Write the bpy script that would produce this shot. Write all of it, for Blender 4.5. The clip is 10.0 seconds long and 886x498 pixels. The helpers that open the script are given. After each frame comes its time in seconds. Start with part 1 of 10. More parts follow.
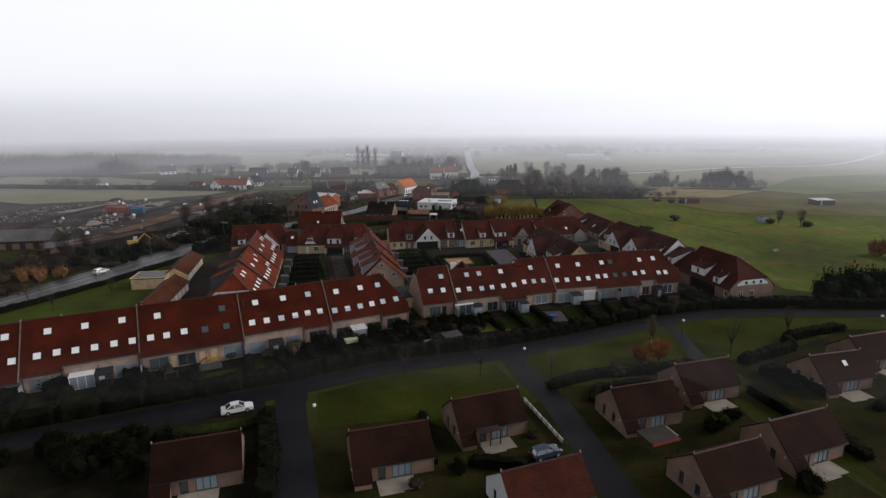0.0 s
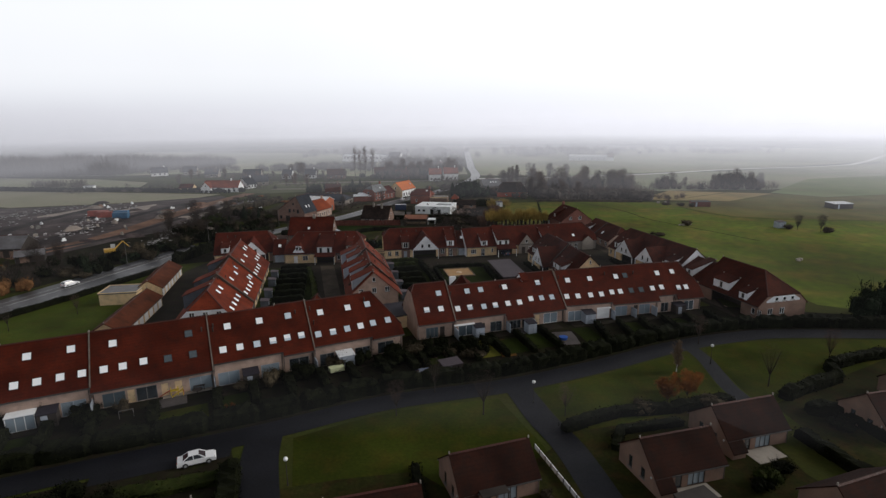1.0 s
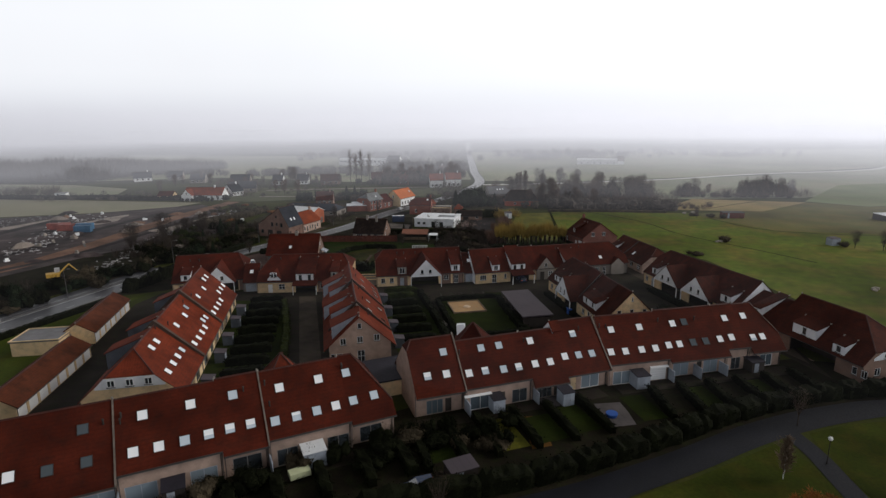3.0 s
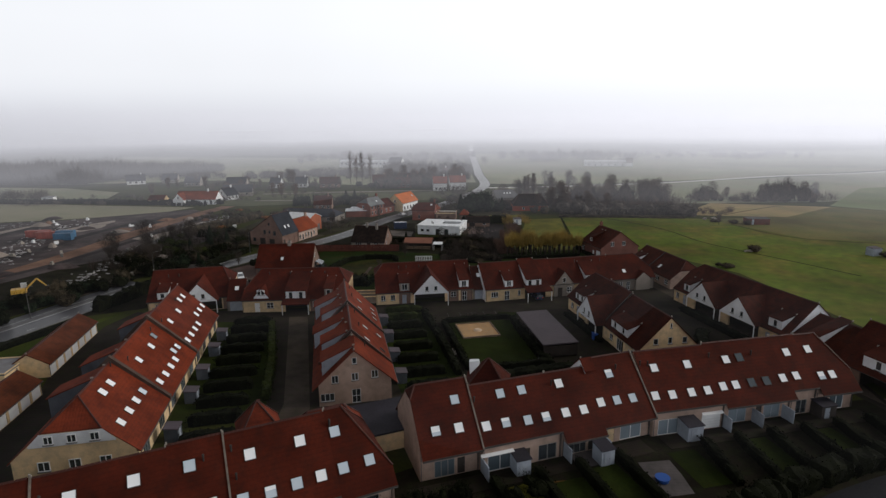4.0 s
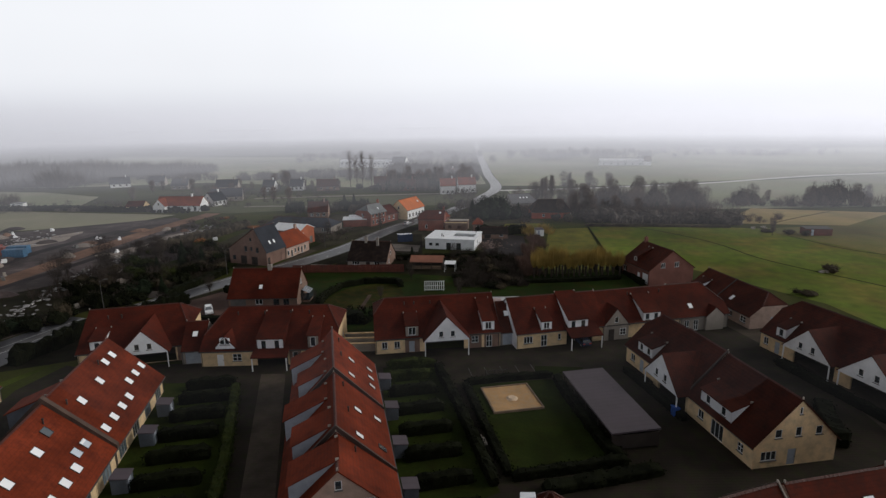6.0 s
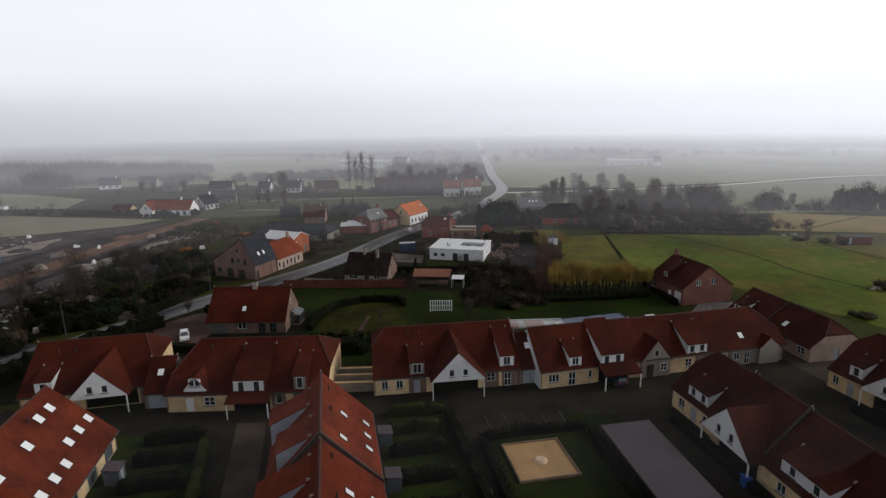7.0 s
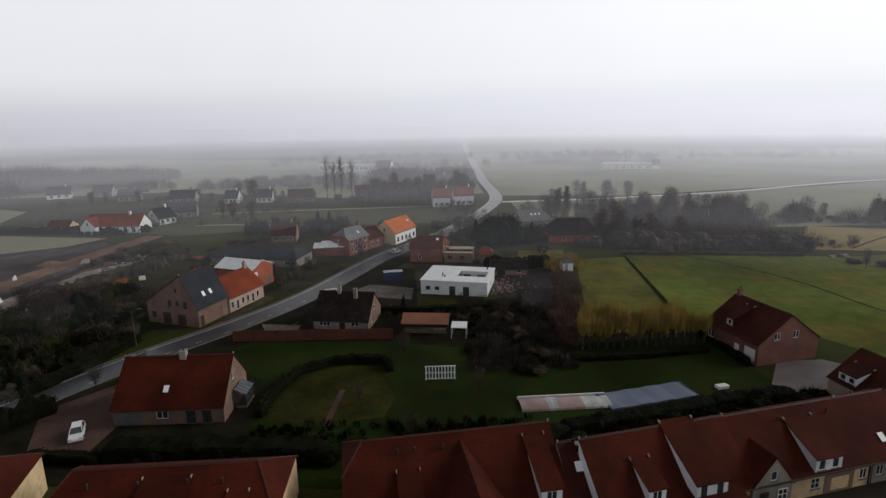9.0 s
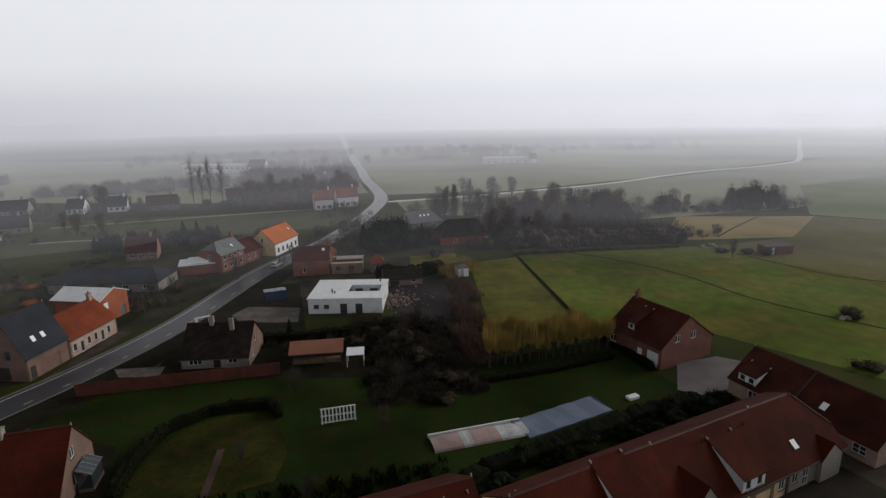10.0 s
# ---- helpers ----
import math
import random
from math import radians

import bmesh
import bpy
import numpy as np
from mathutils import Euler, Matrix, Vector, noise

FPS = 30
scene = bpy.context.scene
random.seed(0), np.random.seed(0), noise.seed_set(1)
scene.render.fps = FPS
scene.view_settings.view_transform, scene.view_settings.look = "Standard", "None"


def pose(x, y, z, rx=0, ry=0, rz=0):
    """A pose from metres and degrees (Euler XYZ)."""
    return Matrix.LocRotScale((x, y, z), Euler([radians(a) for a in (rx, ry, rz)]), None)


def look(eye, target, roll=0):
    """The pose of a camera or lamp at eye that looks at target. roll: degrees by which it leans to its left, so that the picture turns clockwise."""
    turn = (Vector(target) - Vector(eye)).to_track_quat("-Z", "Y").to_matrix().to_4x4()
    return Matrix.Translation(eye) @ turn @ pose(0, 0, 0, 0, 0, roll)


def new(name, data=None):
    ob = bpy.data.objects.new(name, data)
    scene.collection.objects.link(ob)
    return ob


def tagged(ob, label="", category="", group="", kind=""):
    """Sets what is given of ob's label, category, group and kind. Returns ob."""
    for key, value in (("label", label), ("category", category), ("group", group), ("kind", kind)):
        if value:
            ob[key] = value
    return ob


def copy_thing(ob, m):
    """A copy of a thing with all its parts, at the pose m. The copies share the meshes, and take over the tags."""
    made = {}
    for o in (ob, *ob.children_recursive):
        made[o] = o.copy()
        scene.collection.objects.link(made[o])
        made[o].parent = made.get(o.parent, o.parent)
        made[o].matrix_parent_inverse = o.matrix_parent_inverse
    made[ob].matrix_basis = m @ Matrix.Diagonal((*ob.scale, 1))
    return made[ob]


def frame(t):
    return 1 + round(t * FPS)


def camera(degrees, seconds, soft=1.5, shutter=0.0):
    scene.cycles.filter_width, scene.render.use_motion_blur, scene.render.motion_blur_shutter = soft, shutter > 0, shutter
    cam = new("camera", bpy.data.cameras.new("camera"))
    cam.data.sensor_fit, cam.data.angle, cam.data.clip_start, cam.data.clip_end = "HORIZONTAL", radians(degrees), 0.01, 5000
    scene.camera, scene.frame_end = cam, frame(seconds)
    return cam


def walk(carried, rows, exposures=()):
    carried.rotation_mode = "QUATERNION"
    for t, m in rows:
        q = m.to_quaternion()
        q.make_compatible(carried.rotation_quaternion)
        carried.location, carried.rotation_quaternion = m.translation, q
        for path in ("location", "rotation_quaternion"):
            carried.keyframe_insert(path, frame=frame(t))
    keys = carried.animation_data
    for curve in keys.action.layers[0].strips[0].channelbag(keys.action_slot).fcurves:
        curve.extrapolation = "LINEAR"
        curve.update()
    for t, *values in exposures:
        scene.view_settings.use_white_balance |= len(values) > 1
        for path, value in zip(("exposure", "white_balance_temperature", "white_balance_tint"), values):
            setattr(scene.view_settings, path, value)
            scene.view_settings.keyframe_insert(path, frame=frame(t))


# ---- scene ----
cam = camera(77.3, 10.0, soft=1.4)
METRES, EYE, TILT, LEAN, TURN = 142.0, 41.2, 0.0, 0.0, 0.0
ROWS = [
    (0.0, 0.0, 0.0, 0.0, -0.11, -13.17, 0.46),
    (0.5, 0.0022, 0.0428, -0.0011, -0.13, -13.14, 0.45),
    (1.0, 0.0031, 0.0881, -0.0016, -0.12, -13.14, 0.48),
    (1.5, 0.003, 0.1327, -0.0017, -0.15, -13.15, 0.48),
    (2.0, 0.0022, 0.1826, -0.0019, -0.13, -13.09, 0.48),
    (2.5, 0.0005, 0.2332, -0.002, -0.13, -13.03, 0.46),
    (4.0, -0.01, 0.3881, -0.0057, 0.16, -12.82, 0.54),
    (4.5, -0.0145, 0.4408, -0.0068, 0.17, -12.91, 0.52),
    (5.0, -0.0193, 0.4937, -0.0073, 0.23, -12.97, 0.61),
    (5.5, -0.0242, 0.5435, -0.0079, 0.35, -13.01, 0.73),
    (7.0, -0.0405, 0.7031, -0.007, 0.58, -13.2, 0.78),
    (7.5, -0.046, 0.758, -0.0064, 0.49, -13.29, 0.78),
    (8.0, -0.0514, 0.813, -0.0067, 0.43, -13.32, 0.85),
    (8.5, -0.0564, 0.8684, -0.0066, 0.52, -13.2, 0.93),
    (9.0, -0.0597, 0.9223, -0.0042, -1.15, -13.15, 0.84),
    (9.5, -0.0611, 0.9643, 0.0012, -6.13, -13.42, 0.9),
    (10.0, -0.0647, 0.996, 0.0064, -13.47, -13.97, 0.92),
]
walk(cam, [(t, pose(0, 0, EYE, TILT, LEAN, TURN) @ pose(METRES * x, METRES * y, METRES * z, 90 + pitch, roll, yaw)) for t, x, y, z, yaw, pitch, roll in ROWS],
     exposures=[(0.0, 0.12), (2.5, 0.10), (5.0, 0.04), (8.3, 0.0), (9.0, -0.12), (10.0, -0.19)])

# ---- world and sun: thick low cloud, the veiled sun to the east ----
SUN_EL, SUN_AZ = radians(27), radians(82)      # azimuth from +y towards +x
world = bpy.data.worlds.new("overcast")
scene.world = world
world.use_nodes = True
wt = world.node_tree
wt.nodes.clear()


def wn(kind, **kw):
    n = wt.nodes.new(kind)
    for k, v in kw.items():
        if k == "op":
            n.operation = v
        elif k == "vals":
            for i, q in v.items():
                n.inputs[i].default_value = q
    return n


sky = wt.nodes.new("ShaderNodeTexSky")
sky.sky_type = "NISHITA"
sky.sun_disc = False
sky.sun_elevation, sky.sun_rotation = SUN_EL, SUN_AZ
sky.dust_density = 6.0
tc = wt.nodes.new("ShaderNodeTexCoord")
sep = wt.nodes.new("ShaderNodeSeparateXYZ")
wt.links.new(tc.outputs["Generated"], sep.inputs[0])
# the bright veil low over the land; sky darkened overhead to dim the ground
ramp = wt.nodes.new("ShaderNodeValToRGB")
cr = ramp.color_ramp
cr.elements[0].position, cr.elements[0].color = 0.0, (0.82, 0.845, 0.905, 1)
cr.elements[1].position, cr.elements[1].color = 0.03, (0.87, 0.893, 0.95, 1)
for p, c in ((0.075, (0.95, 0.97, 1.02, 1)), (0.15, (0.985, 1.005, 1.05, 1)), (0.25, (0.985, 1.0, 1.04, 1)), (0.40, (0.46, 0.465, 0.48, 1)), (0.62, (0.18, 0.182, 0.19, 1)), (0.8, (0.15, 0.152, 0.16, 1)), (1.0, (0.22, 0.222, 0.235, 1))):
    e = cr.elements.new(p)
    e.color = c
wt.links.new(sep.outputs["Z"], ramp.inputs[0])
dot = wn("ShaderNodeVectorMath", op="DOT_PRODUCT")
wt.links.new(tc.outputs["Generated"], dot.inputs[0])
dot.inputs[1].default_value = (math.sin(SUN_AZ) * math.cos(SUN_EL), math.cos(SUN_AZ) * math.cos(SUN_EL), math.sin(SUN_EL))
glow = wn("ShaderNodeMapRange")
glow.inputs["From Min"].default_value, glow.inputs["From Max"].default_value = -0.2, 1.0
glow.inputs["To Min"].default_value, glow.inputs["To Max"].default_value = 0.89, 1.15
west = wn("ShaderNodeMapRange")              # western sky darkened out of view, to shade west slopes
west.inputs["From Min"].default_value, west.inputs["From Max"].default_value = -0.85, -0.42
west.inputs["To Min"].default_value, west.inputs["To Max"].default_value = 0.12, 1.0
wt.links.new(dot.outputs["Value"], glow.inputs["Value"])
wt.links.new(dot.outputs["Value"], west.inputs["Value"])
cl = wt.nodes.new("ShaderNodeTexNoise")
cl.inputs["Scale"].default_value, cl.inputs["Detail"].default_value = 2.2, 4.0
wt.links.new(tc.outputs["Generated"], cl.inputs["Vector"])
clr = wn("ShaderNodeMapRange")
clr.inputs["To Min"].default_value, clr.inputs["To Max"].default_value = 0.94, 1.06
wt.links.new(cl.outputs["Fac"], clr.inputs["Value"])
mul = wn("ShaderNodeMath", op="MULTIPLY")
wt.links.new(glow.outputs[0], mul.inputs[0])
wt.links.new(clr.outputs[0], mul.inputs[1])
dim = wn("ShaderNodeMath", op="MULTIPLY")
wt.links.new(mul.outputs[0], dim.inputs[0])
wt.links.new(west.outputs[0], dim.inputs[1])
bg = wt.nodes.new("ShaderNodeBackground")
wt.links.new(ramp.outputs[0], bg.inputs["Color"])
wt.links.new(dim.outputs[0], bg.inputs["Strength"])
bg2 = wt.nodes.new("ShaderNodeBackground")
wt.links.new(sky.outputs[0], bg2.inputs["Color"])
bg2.inputs["Strength"].default_value = 0.004
add = wt.nodes.new("ShaderNodeAddShader")
wt.links.new(bg.outputs[0], add.inputs[0])
wt.links.new(bg2.outputs[0], add.inputs[1])
wo = wt.nodes.new("ShaderNodeOutputWorld")
wt.links.new(add.outputs[0], wo.inputs["Surface"])

sun = new("sun", bpy.data.lights.new("sun", "SUN"))
sun.data.energy, sun.data.angle, sun.data.color = 1.3, radians(24), (1.0, 0.95, 0.88)
sun.matrix_world = look((math.sin(SUN_AZ) * math.cos(SUN_EL) * 400, math.cos(SUN_AZ) * math.cos(SUN_EL) * 400, math.sin(SUN_EL) * 400), (0, 0, 0))


# ---- materials ----
def material(name, colour, rough=0.8, dark=0.7, light=1.2, big=0.15, fine=6.0, bump=0.15, bump_scale=None, spec=0.35, metal=0.0, vary=0.12, stain=None, stain_amount=0.5, bands=None, detail=5.0):
    """A surface with two scales of variation: broad stains and fine grain, and a relief. bands: (axis, period, depth) of courses."""
    m = bpy.data.materials.new(name)
    m.use_nodes = True
    t = m.node_tree
    bs = t.nodes["Principled BSDF"]
    L = t.links.new
    geo = t.nodes.new("ShaderNodeNewGeometry")
    tex = t.nodes.new("ShaderNodeTexCoord")
    info = t.nodes.new("ShaderNodeObjectInfo")
    n1 = t.nodes.new("ShaderNodeTexNoise")
    n1.inputs["Scale"].default_value, n1.inputs["Detail"].default_value = big, detail
    n2 = t.nodes.new("ShaderNodeTexNoise")
    n2.inputs["Scale"].default_value, n2.inputs["Detail"].default_value = fine, 4.0
    L(geo.outputs["Position"], n1.inputs["Vector"])
    L(geo.outputs["Position"], n2.inputs["Vector"])

    def mr(src, a, b, lo=0.3, hi=0.7):
        r = t.nodes.new("ShaderNodeMapRange")
        r.inputs["From Min"].default_value, r.inputs["From Max"].default_value = lo, hi
        r.inputs["To Min"].default_value, r.inputs["To Max"].default_value = a, b
        L(src, r.inputs["Value"])
        return r.outputs[0]

    def mth(op, a, b):
        q = t.nodes.new("ShaderNodeMath")
        q.operation = op
        for i, s in enumerate((a, b)):
            if isinstance(s, (int, float)):
                q.inputs[i].default_value = s
            else:
                L(s, q.inputs[i])
        return q.outputs[0]

    k = mth("MULTIPLY", mr(n1.outputs["Fac"], dark, light), mr(n2.outputs["Fac"], 0.5 + dark / 2, 0.5 + light / 2))
    k = mth("MULTIPLY", k, mr(info.outputs["Random"], 1 - vary, 1 + vary, 0, 1))
    base = t.nodes.new("ShaderNodeRGB")
    base.outputs[0].default_value = (*colour, 1)
    col = base.outputs[0]
    if stain:
        n3 = t.nodes.new("ShaderNodeTexNoise")
        n3.inputs["Scale"].default_value, n3.inputs["Detail"].default_value = big * 3.7, 6.0
        L(geo.outputs["Position"], n3.inputs["Vector"])
        mix = t.nodes.new("ShaderNodeMix")
        mix.data_type = "RGBA"
        L(mr(n3.outputs["Fac"], 0, stain_amount, 0.45, 0.7), mix.inputs["Factor"])
        L(col, mix.inputs["A"])
        mix.inputs["B"].default_value = (*stain, 1)
        col = mix.outputs["Result"]
    height = n2.outputs["Fac"]
    if bands:
        axis, period, depth = bands
        s = t.nodes.new("ShaderNodeSeparateXYZ")
        L(tex.outputs["Object"] if axis != "w" else geo.outputs["Position"], s.inputs[0])
        f = mth("PINGPONG", s.outputs["XYZ".index(axis.upper()) if axis != "w" else 2], period / 2)
        f = mth("MULTIPLY", f, 2 / period)
        k = mth("MULTIPLY", k, mr(f, 1 - depth, 1.0, 0.0, 0.35))
        height = mth("ADD", mth("MULTIPLY", f, 0.6), height)
    vm = t.nodes.new("ShaderNodeVectorMath")
    vm.operation = "SCALE"
    L(col, vm.inputs[0])
    L(k, vm.inputs["Scale"])
    L(vm.outputs[0], bs.inputs["Base Color"])
    bs.inputs["Metallic"].default_value = metal
    bs.inputs["Specular IOR Level"].default_value = spec
    L(mr(n2.outputs["Fac"], max(0.02, rough - 0.1), min(1, rough + 0.1)), bs.inputs["Roughness"])
    if bump:
        b = t.nodes.new("ShaderNodeBump")
        b.inputs["Strength"].default_value = bump
        b.inputs["Distance"].default_value = bump_scale or 0.05
        L(height, b.inputs["Height"])
        L(b.outputs[0], bs.inputs["Normal"])
    return m


def glass(name, tint, rough=0.04, clear=0.25):
    """A pane: mostly mirror-like over a dark room."""
    m = bpy.data.materials.new(name)
    m.use_nodes = True
    bs = m.node_tree.nodes["Principled BSDF"]
    bs.inputs["Base Color"].default_value = (*tint, 1)
    bs.inputs["Roughness"].default_value = rough
    bs.inputs["IOR"].default_value = 1.52
    bs.inputs["Transmission Weight"].default_value = clear
    bs.inputs["Coat Weight"].default_value = 1.0
    bs.inputs["Coat Roughness"].default_value = 0.03
    return m


TILE_D = material("dark_brown_tile", (0.024, 0.0086, 0.0056), 0.8, 0.6, 1.35, 0.25, 3.5, 0.4, 0.03, 0.08, stain=(0.014, 0.0085, 0.007), stain_amount=0.7, bands=("y", 0.34, 0.15))
ROOF = material("clay_tile_dark", (0.064, 0.0115, 0.0058), 0.8, 0.65, 1.3, 0.22, 3.5, 0.4, 0.03, 0.08, stain=(0.040, 0.0105, 0.0062), stain_amount=0.75, bands=("y", 0.34, 0.14))
ROOF_M = material("clay_tile_red", (0.145, 0.0265, 0.011), 0.8, 0.65, 1.3, 0.22, 3.5, 0.4, 0.03, 0.08, stain=(0.085, 0.017, 0.009), stain_amount=0.75, bands=("y", 0.34, 0.14))
ROOF_G = material("clay_tile_weathered", (0.105, 0.030, 0.0135), 0.8, 0.65, 1.3, 0.22, 3.5, 0.4, 0.03, 0.08, stain=(0.06, 0.021, 0.011), stain_amount=0.75, bands=("y", 0.34, 0.14))
ROOF_B = material("clay_tile_brown", (0.058, 0.015, 0.0092), 0.8, 0.65, 1.3, 0.25, 3.5, 0.4, 0.03, 0.08, stain=(0.028, 0.012, 0.009), stain_amount=0.7, bands=("y", 0.34, 0.14))
ROOF_O = material("clay_tile_orange", (0.20, 0.040, 0.013), 0.75, 0.7, 1.25, 0.25, 3.5, 0.4, 0.04, 0.1, stain=(0.12, 0.035, 0.02), bands=("y", 0.34, 0.18))
SLATE = material("slate_roof", (0.026, 0.03, 0.04), 0.7, 0.7, 1.3, 0.3, 4.0, 0.3, 0.03, 0.12, bands=("y", 0.3, 0.2))
LANEBRICK = material("lane_brick", (0.068, 0.052, 0.041), 0.85, 0.65, 1.25, 0.25, 6, 0.25, spec=0.1, stain=(0.045, 0.045, 0.022), stain_amount=0.6, bands=("y", 0.5, 0.1))
RIDGE = material("ridge_tile", (0.060, 0.016, 0.010), 0.65, 0.7, 1.2, 0.5, 5, 0.2, bands=("x", 0.4, 0.25))
CREAM = material("cream_render", (0.78, 0.58, 0.34), 0.85, 0.82, 1.1, 0.3, 8, 0.1, stain=(0.46, 0.36, 0.24), stain_amount=0.6)
TAN = material("tan_brick", (0.245, 0.155, 0.118), 0.85, 0.75, 1.15, 0.35, 9, 0.25, stain=(0.2, 0.15, 0.12), bands=("w", 0.15, 0.2))
PINK = material("pink_grey_brick", (0.44, 0.315, 0.255), 0.85, 0.8, 1.15, 0.3, 9, 0.25, stain=(0.25, 0.19, 0.16), bands=("w", 0.15, 0.18))
REDBRICK = material("red_brick", (0.22, 0.075, 0.05), 0.85, 0.75, 1.2, 0.3, 9, 0.25, stain=(0.14, 0.06, 0.045), bands=("w", 0.15, 0.2))
BRICKBROWN = material("brown_brick", (0.185, 0.112, 0.088), 0.85, 0.75, 1.2, 0.3, 9, 0.25, stain=(0.13, 0.08, 0.065), bands=("w", 0.15, 0.2))
BRICKROSE = material("rose_brick", (0.22, 0.095, 0.074), 0.85, 0.75, 1.2, 0.3, 9, 0.25, stain=(0.19, 0.075, 0.06), bands=("w", 0.15, 0.2))
GREYST = material("grey_stone", (0.28, 0.25, 0.22), 0.85, 0.75, 1.2, 0.3, 7, 0.25)
WHITE = material("white_board", (0.82, 0.85, 0.89), 0.6, 0.88, 1.05, 0.3, 8, 0.1, stain=(0.62, 0.65, 0.68), stain_amount=0.4, bands=("w", 0.22, 0.08))
PAINT = material("white_paint", (0.80, 0.81, 0.82), 0.5, 0.92, 1.04, 0.6, 10, 0.04)
WHITEROOF = material("white_membrane", (0.82, 0.84, 0.86), 0.6, 0.9, 1.05, 0.25, 6, 0.05, stain=(0.6, 0.62, 0.64), stain_amount=0.4)
GREYW = material("grey_blue_board", (0.34, 0.38, 0.44), 0.6, 0.85, 1.1, 0.4, 8, 0.1, stain=(0.25, 0.28, 0.32))
LEAD = material("lead_flashing", (0.036, 0.022, 0.018), 0.6, 0.75, 1.2, 0.5, 6, 0.15, stain=(0.03, 0.016, 0.012))
GUTTER = material("zinc_gutter", (0.09, 0.085, 0.085), 0.5, 0.8, 1.15, 0.5, 8, 0.05, metal=0.3)
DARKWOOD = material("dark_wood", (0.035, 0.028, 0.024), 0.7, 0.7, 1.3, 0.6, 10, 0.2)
WOOD = material("weathered_wood", (0.17, 0.12, 0.08), 0.8, 0.7, 1.25, 0.6, 10, 0.25)
REDWOOD = material("red_brown_boards", (0.12, 0.034, 0.022), 0.75, 0.7, 1.2, 0.4, 8, 0.2)
FELT = material("grey_roofing_sheet", (0.078, 0.062, 0.074), 0.75, 0.82, 1.15, 0.15, 5, 0.1, stain=(0.07, 0.058, 0.064), bands=("x", 0.9, 0.12))
BITUMEN = material("flat_felt_roof", (0.13, 0.125, 0.13), 0.5, 0.7, 1.25, 0.2, 5, 0.1, stain=(0.2, 0.2, 0.22))
ASPHALT = material("asphalt_dark", (0.0085, 0.009, 0.0125), 0.62, 0.7, 1.3, 0.12, 5, 0.1, 0.02, 0.16, stain=(0.007, 0.007, 0.009), stain_amount=0.6)
WETROAD = material("asphalt_wet", (0.046, 0.046, 0.053), 0.42, 0.75, 1.25, 0.12, 5, 0.04, 0.02, 0.5, stain=(0.034, 0.034, 0.039), stain_amount=0.6)
PAVING = material("paving_brick", (0.022, 0.0165, 0.0125), 0.85, 0.6, 1.35, 0.2, 6, 0.25, spec=0.1, stain=(0.021, 0.024, 0.009), stain_amount=0.8, bands=("y", 0.5, 0.1))
SLAB = material("pale_slab", (0.32, 0.285, 0.245), 0.7, 0.8, 1.15, 0.5, 6, 0.15, stain=(0.27, 0.25, 0.22))
KERB = material("kerb_concrete", (0.13, 0.125, 0.12), 0.8, 0.75, 1.2, 0.5, 6, 0.15)
# the far road's reflected sky is put into this pale base colour
FARROAD = material("road_reflection_pale", (0.30, 0.30, 0.31), 0.4, 0.8, 1.15, 0.1, 5, 0.05, 0.02, 0.5, stain=(0.22, 0.22, 0.23))
PALELANE = material("pale_lane", (0.66, 0.64, 0.61), 0.5, 0.88, 1.1, 0.1, 4, 0.1, stain=(0.7, 0.68, 0.64))
GRAVEL = material("gravel", (0.26, 0.22, 0.19), 0.9, 0.75, 1.2, 0.2, 7, 0.4, stain=(0.17, 0.14, 0.12))
SANDM = material("play_sand", (0.46, 0.275, 0.125), 0.9, 0.85, 1.1, 0.4, 5, 0.3, stain=(0.38, 0.3, 0.2))
MARK = material("road_paint", (0.62, 0.62, 0.6), 0.6, 0.8, 1.1, 0.8, 9, 0.05)
DARKFELT = material("dark_roofing_felt", (0.020, 0.017, 0.026), 0.8, 0.75, 1.25, 0.4, 4, 0.2, stain=(0.012, 0.011, 0.014))
PATIOST = material("mauve_patio_slab", (0.085, 0.073, 0.072), 0.85, 0.75, 1.2, 0.4, 5, 0.2, stain=(0.05, 0.045, 0.042), bands=("y", 0.5, 0.12))
YARDST = material("mauve_yard_paving", (0.115, 0.10, 0.10), 0.7, 0.75, 1.2, 0.3, 5, 0.15, stain=(0.12, 0.105, 0.1))
BOARD = material("weathered_board", (0.085, 0.098, 0.12), 0.7, 0.7, 1.2, 0.5, 8, 0.15, stain=(0.08, 0.09, 0.1))
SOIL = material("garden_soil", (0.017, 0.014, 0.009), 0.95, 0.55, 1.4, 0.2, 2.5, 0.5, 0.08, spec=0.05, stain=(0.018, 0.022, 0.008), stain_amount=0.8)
WETMUD = material("wet_mud", (0.03, 0.025, 0.025), 0.8, 0.4, 1.6, 0.1, 0.8, 0.6, 0.15, 0.1)
MUD = material("churned_mud", (0.043, 0.033, 0.033), 0.8, 0.4, 1.65, 0.06, 0.5, 0.6, 0.15, 0.12, stain=(0.085, 0.067, 0.064), stain_amount=0.7)
TRACK = material("earth_track", (0.17, 0.098, 0.068), 0.9, 0.6, 1.35, 0.08, 0.6, 0.4, 0.1, 0.08, stain=(0.12, 0.08, 0.06))
GRASS = material("grass", (0.034, 0.041, 0.009), 0.9, 0.62, 1.35, 0.035, 1.6, 0.5, 0.06, 0.05, stain=(0.055, 0.047, 0.013), stain_amount=0.6)
LAWN = material("lawn", (0.034, 0.044, 0.0058), 0.9, 0.6, 1.35, 0.09, 2.2, 0.5, 0.05, 0.04, stain=(0.060, 0.047, 0.008), stain_amount=0.55)
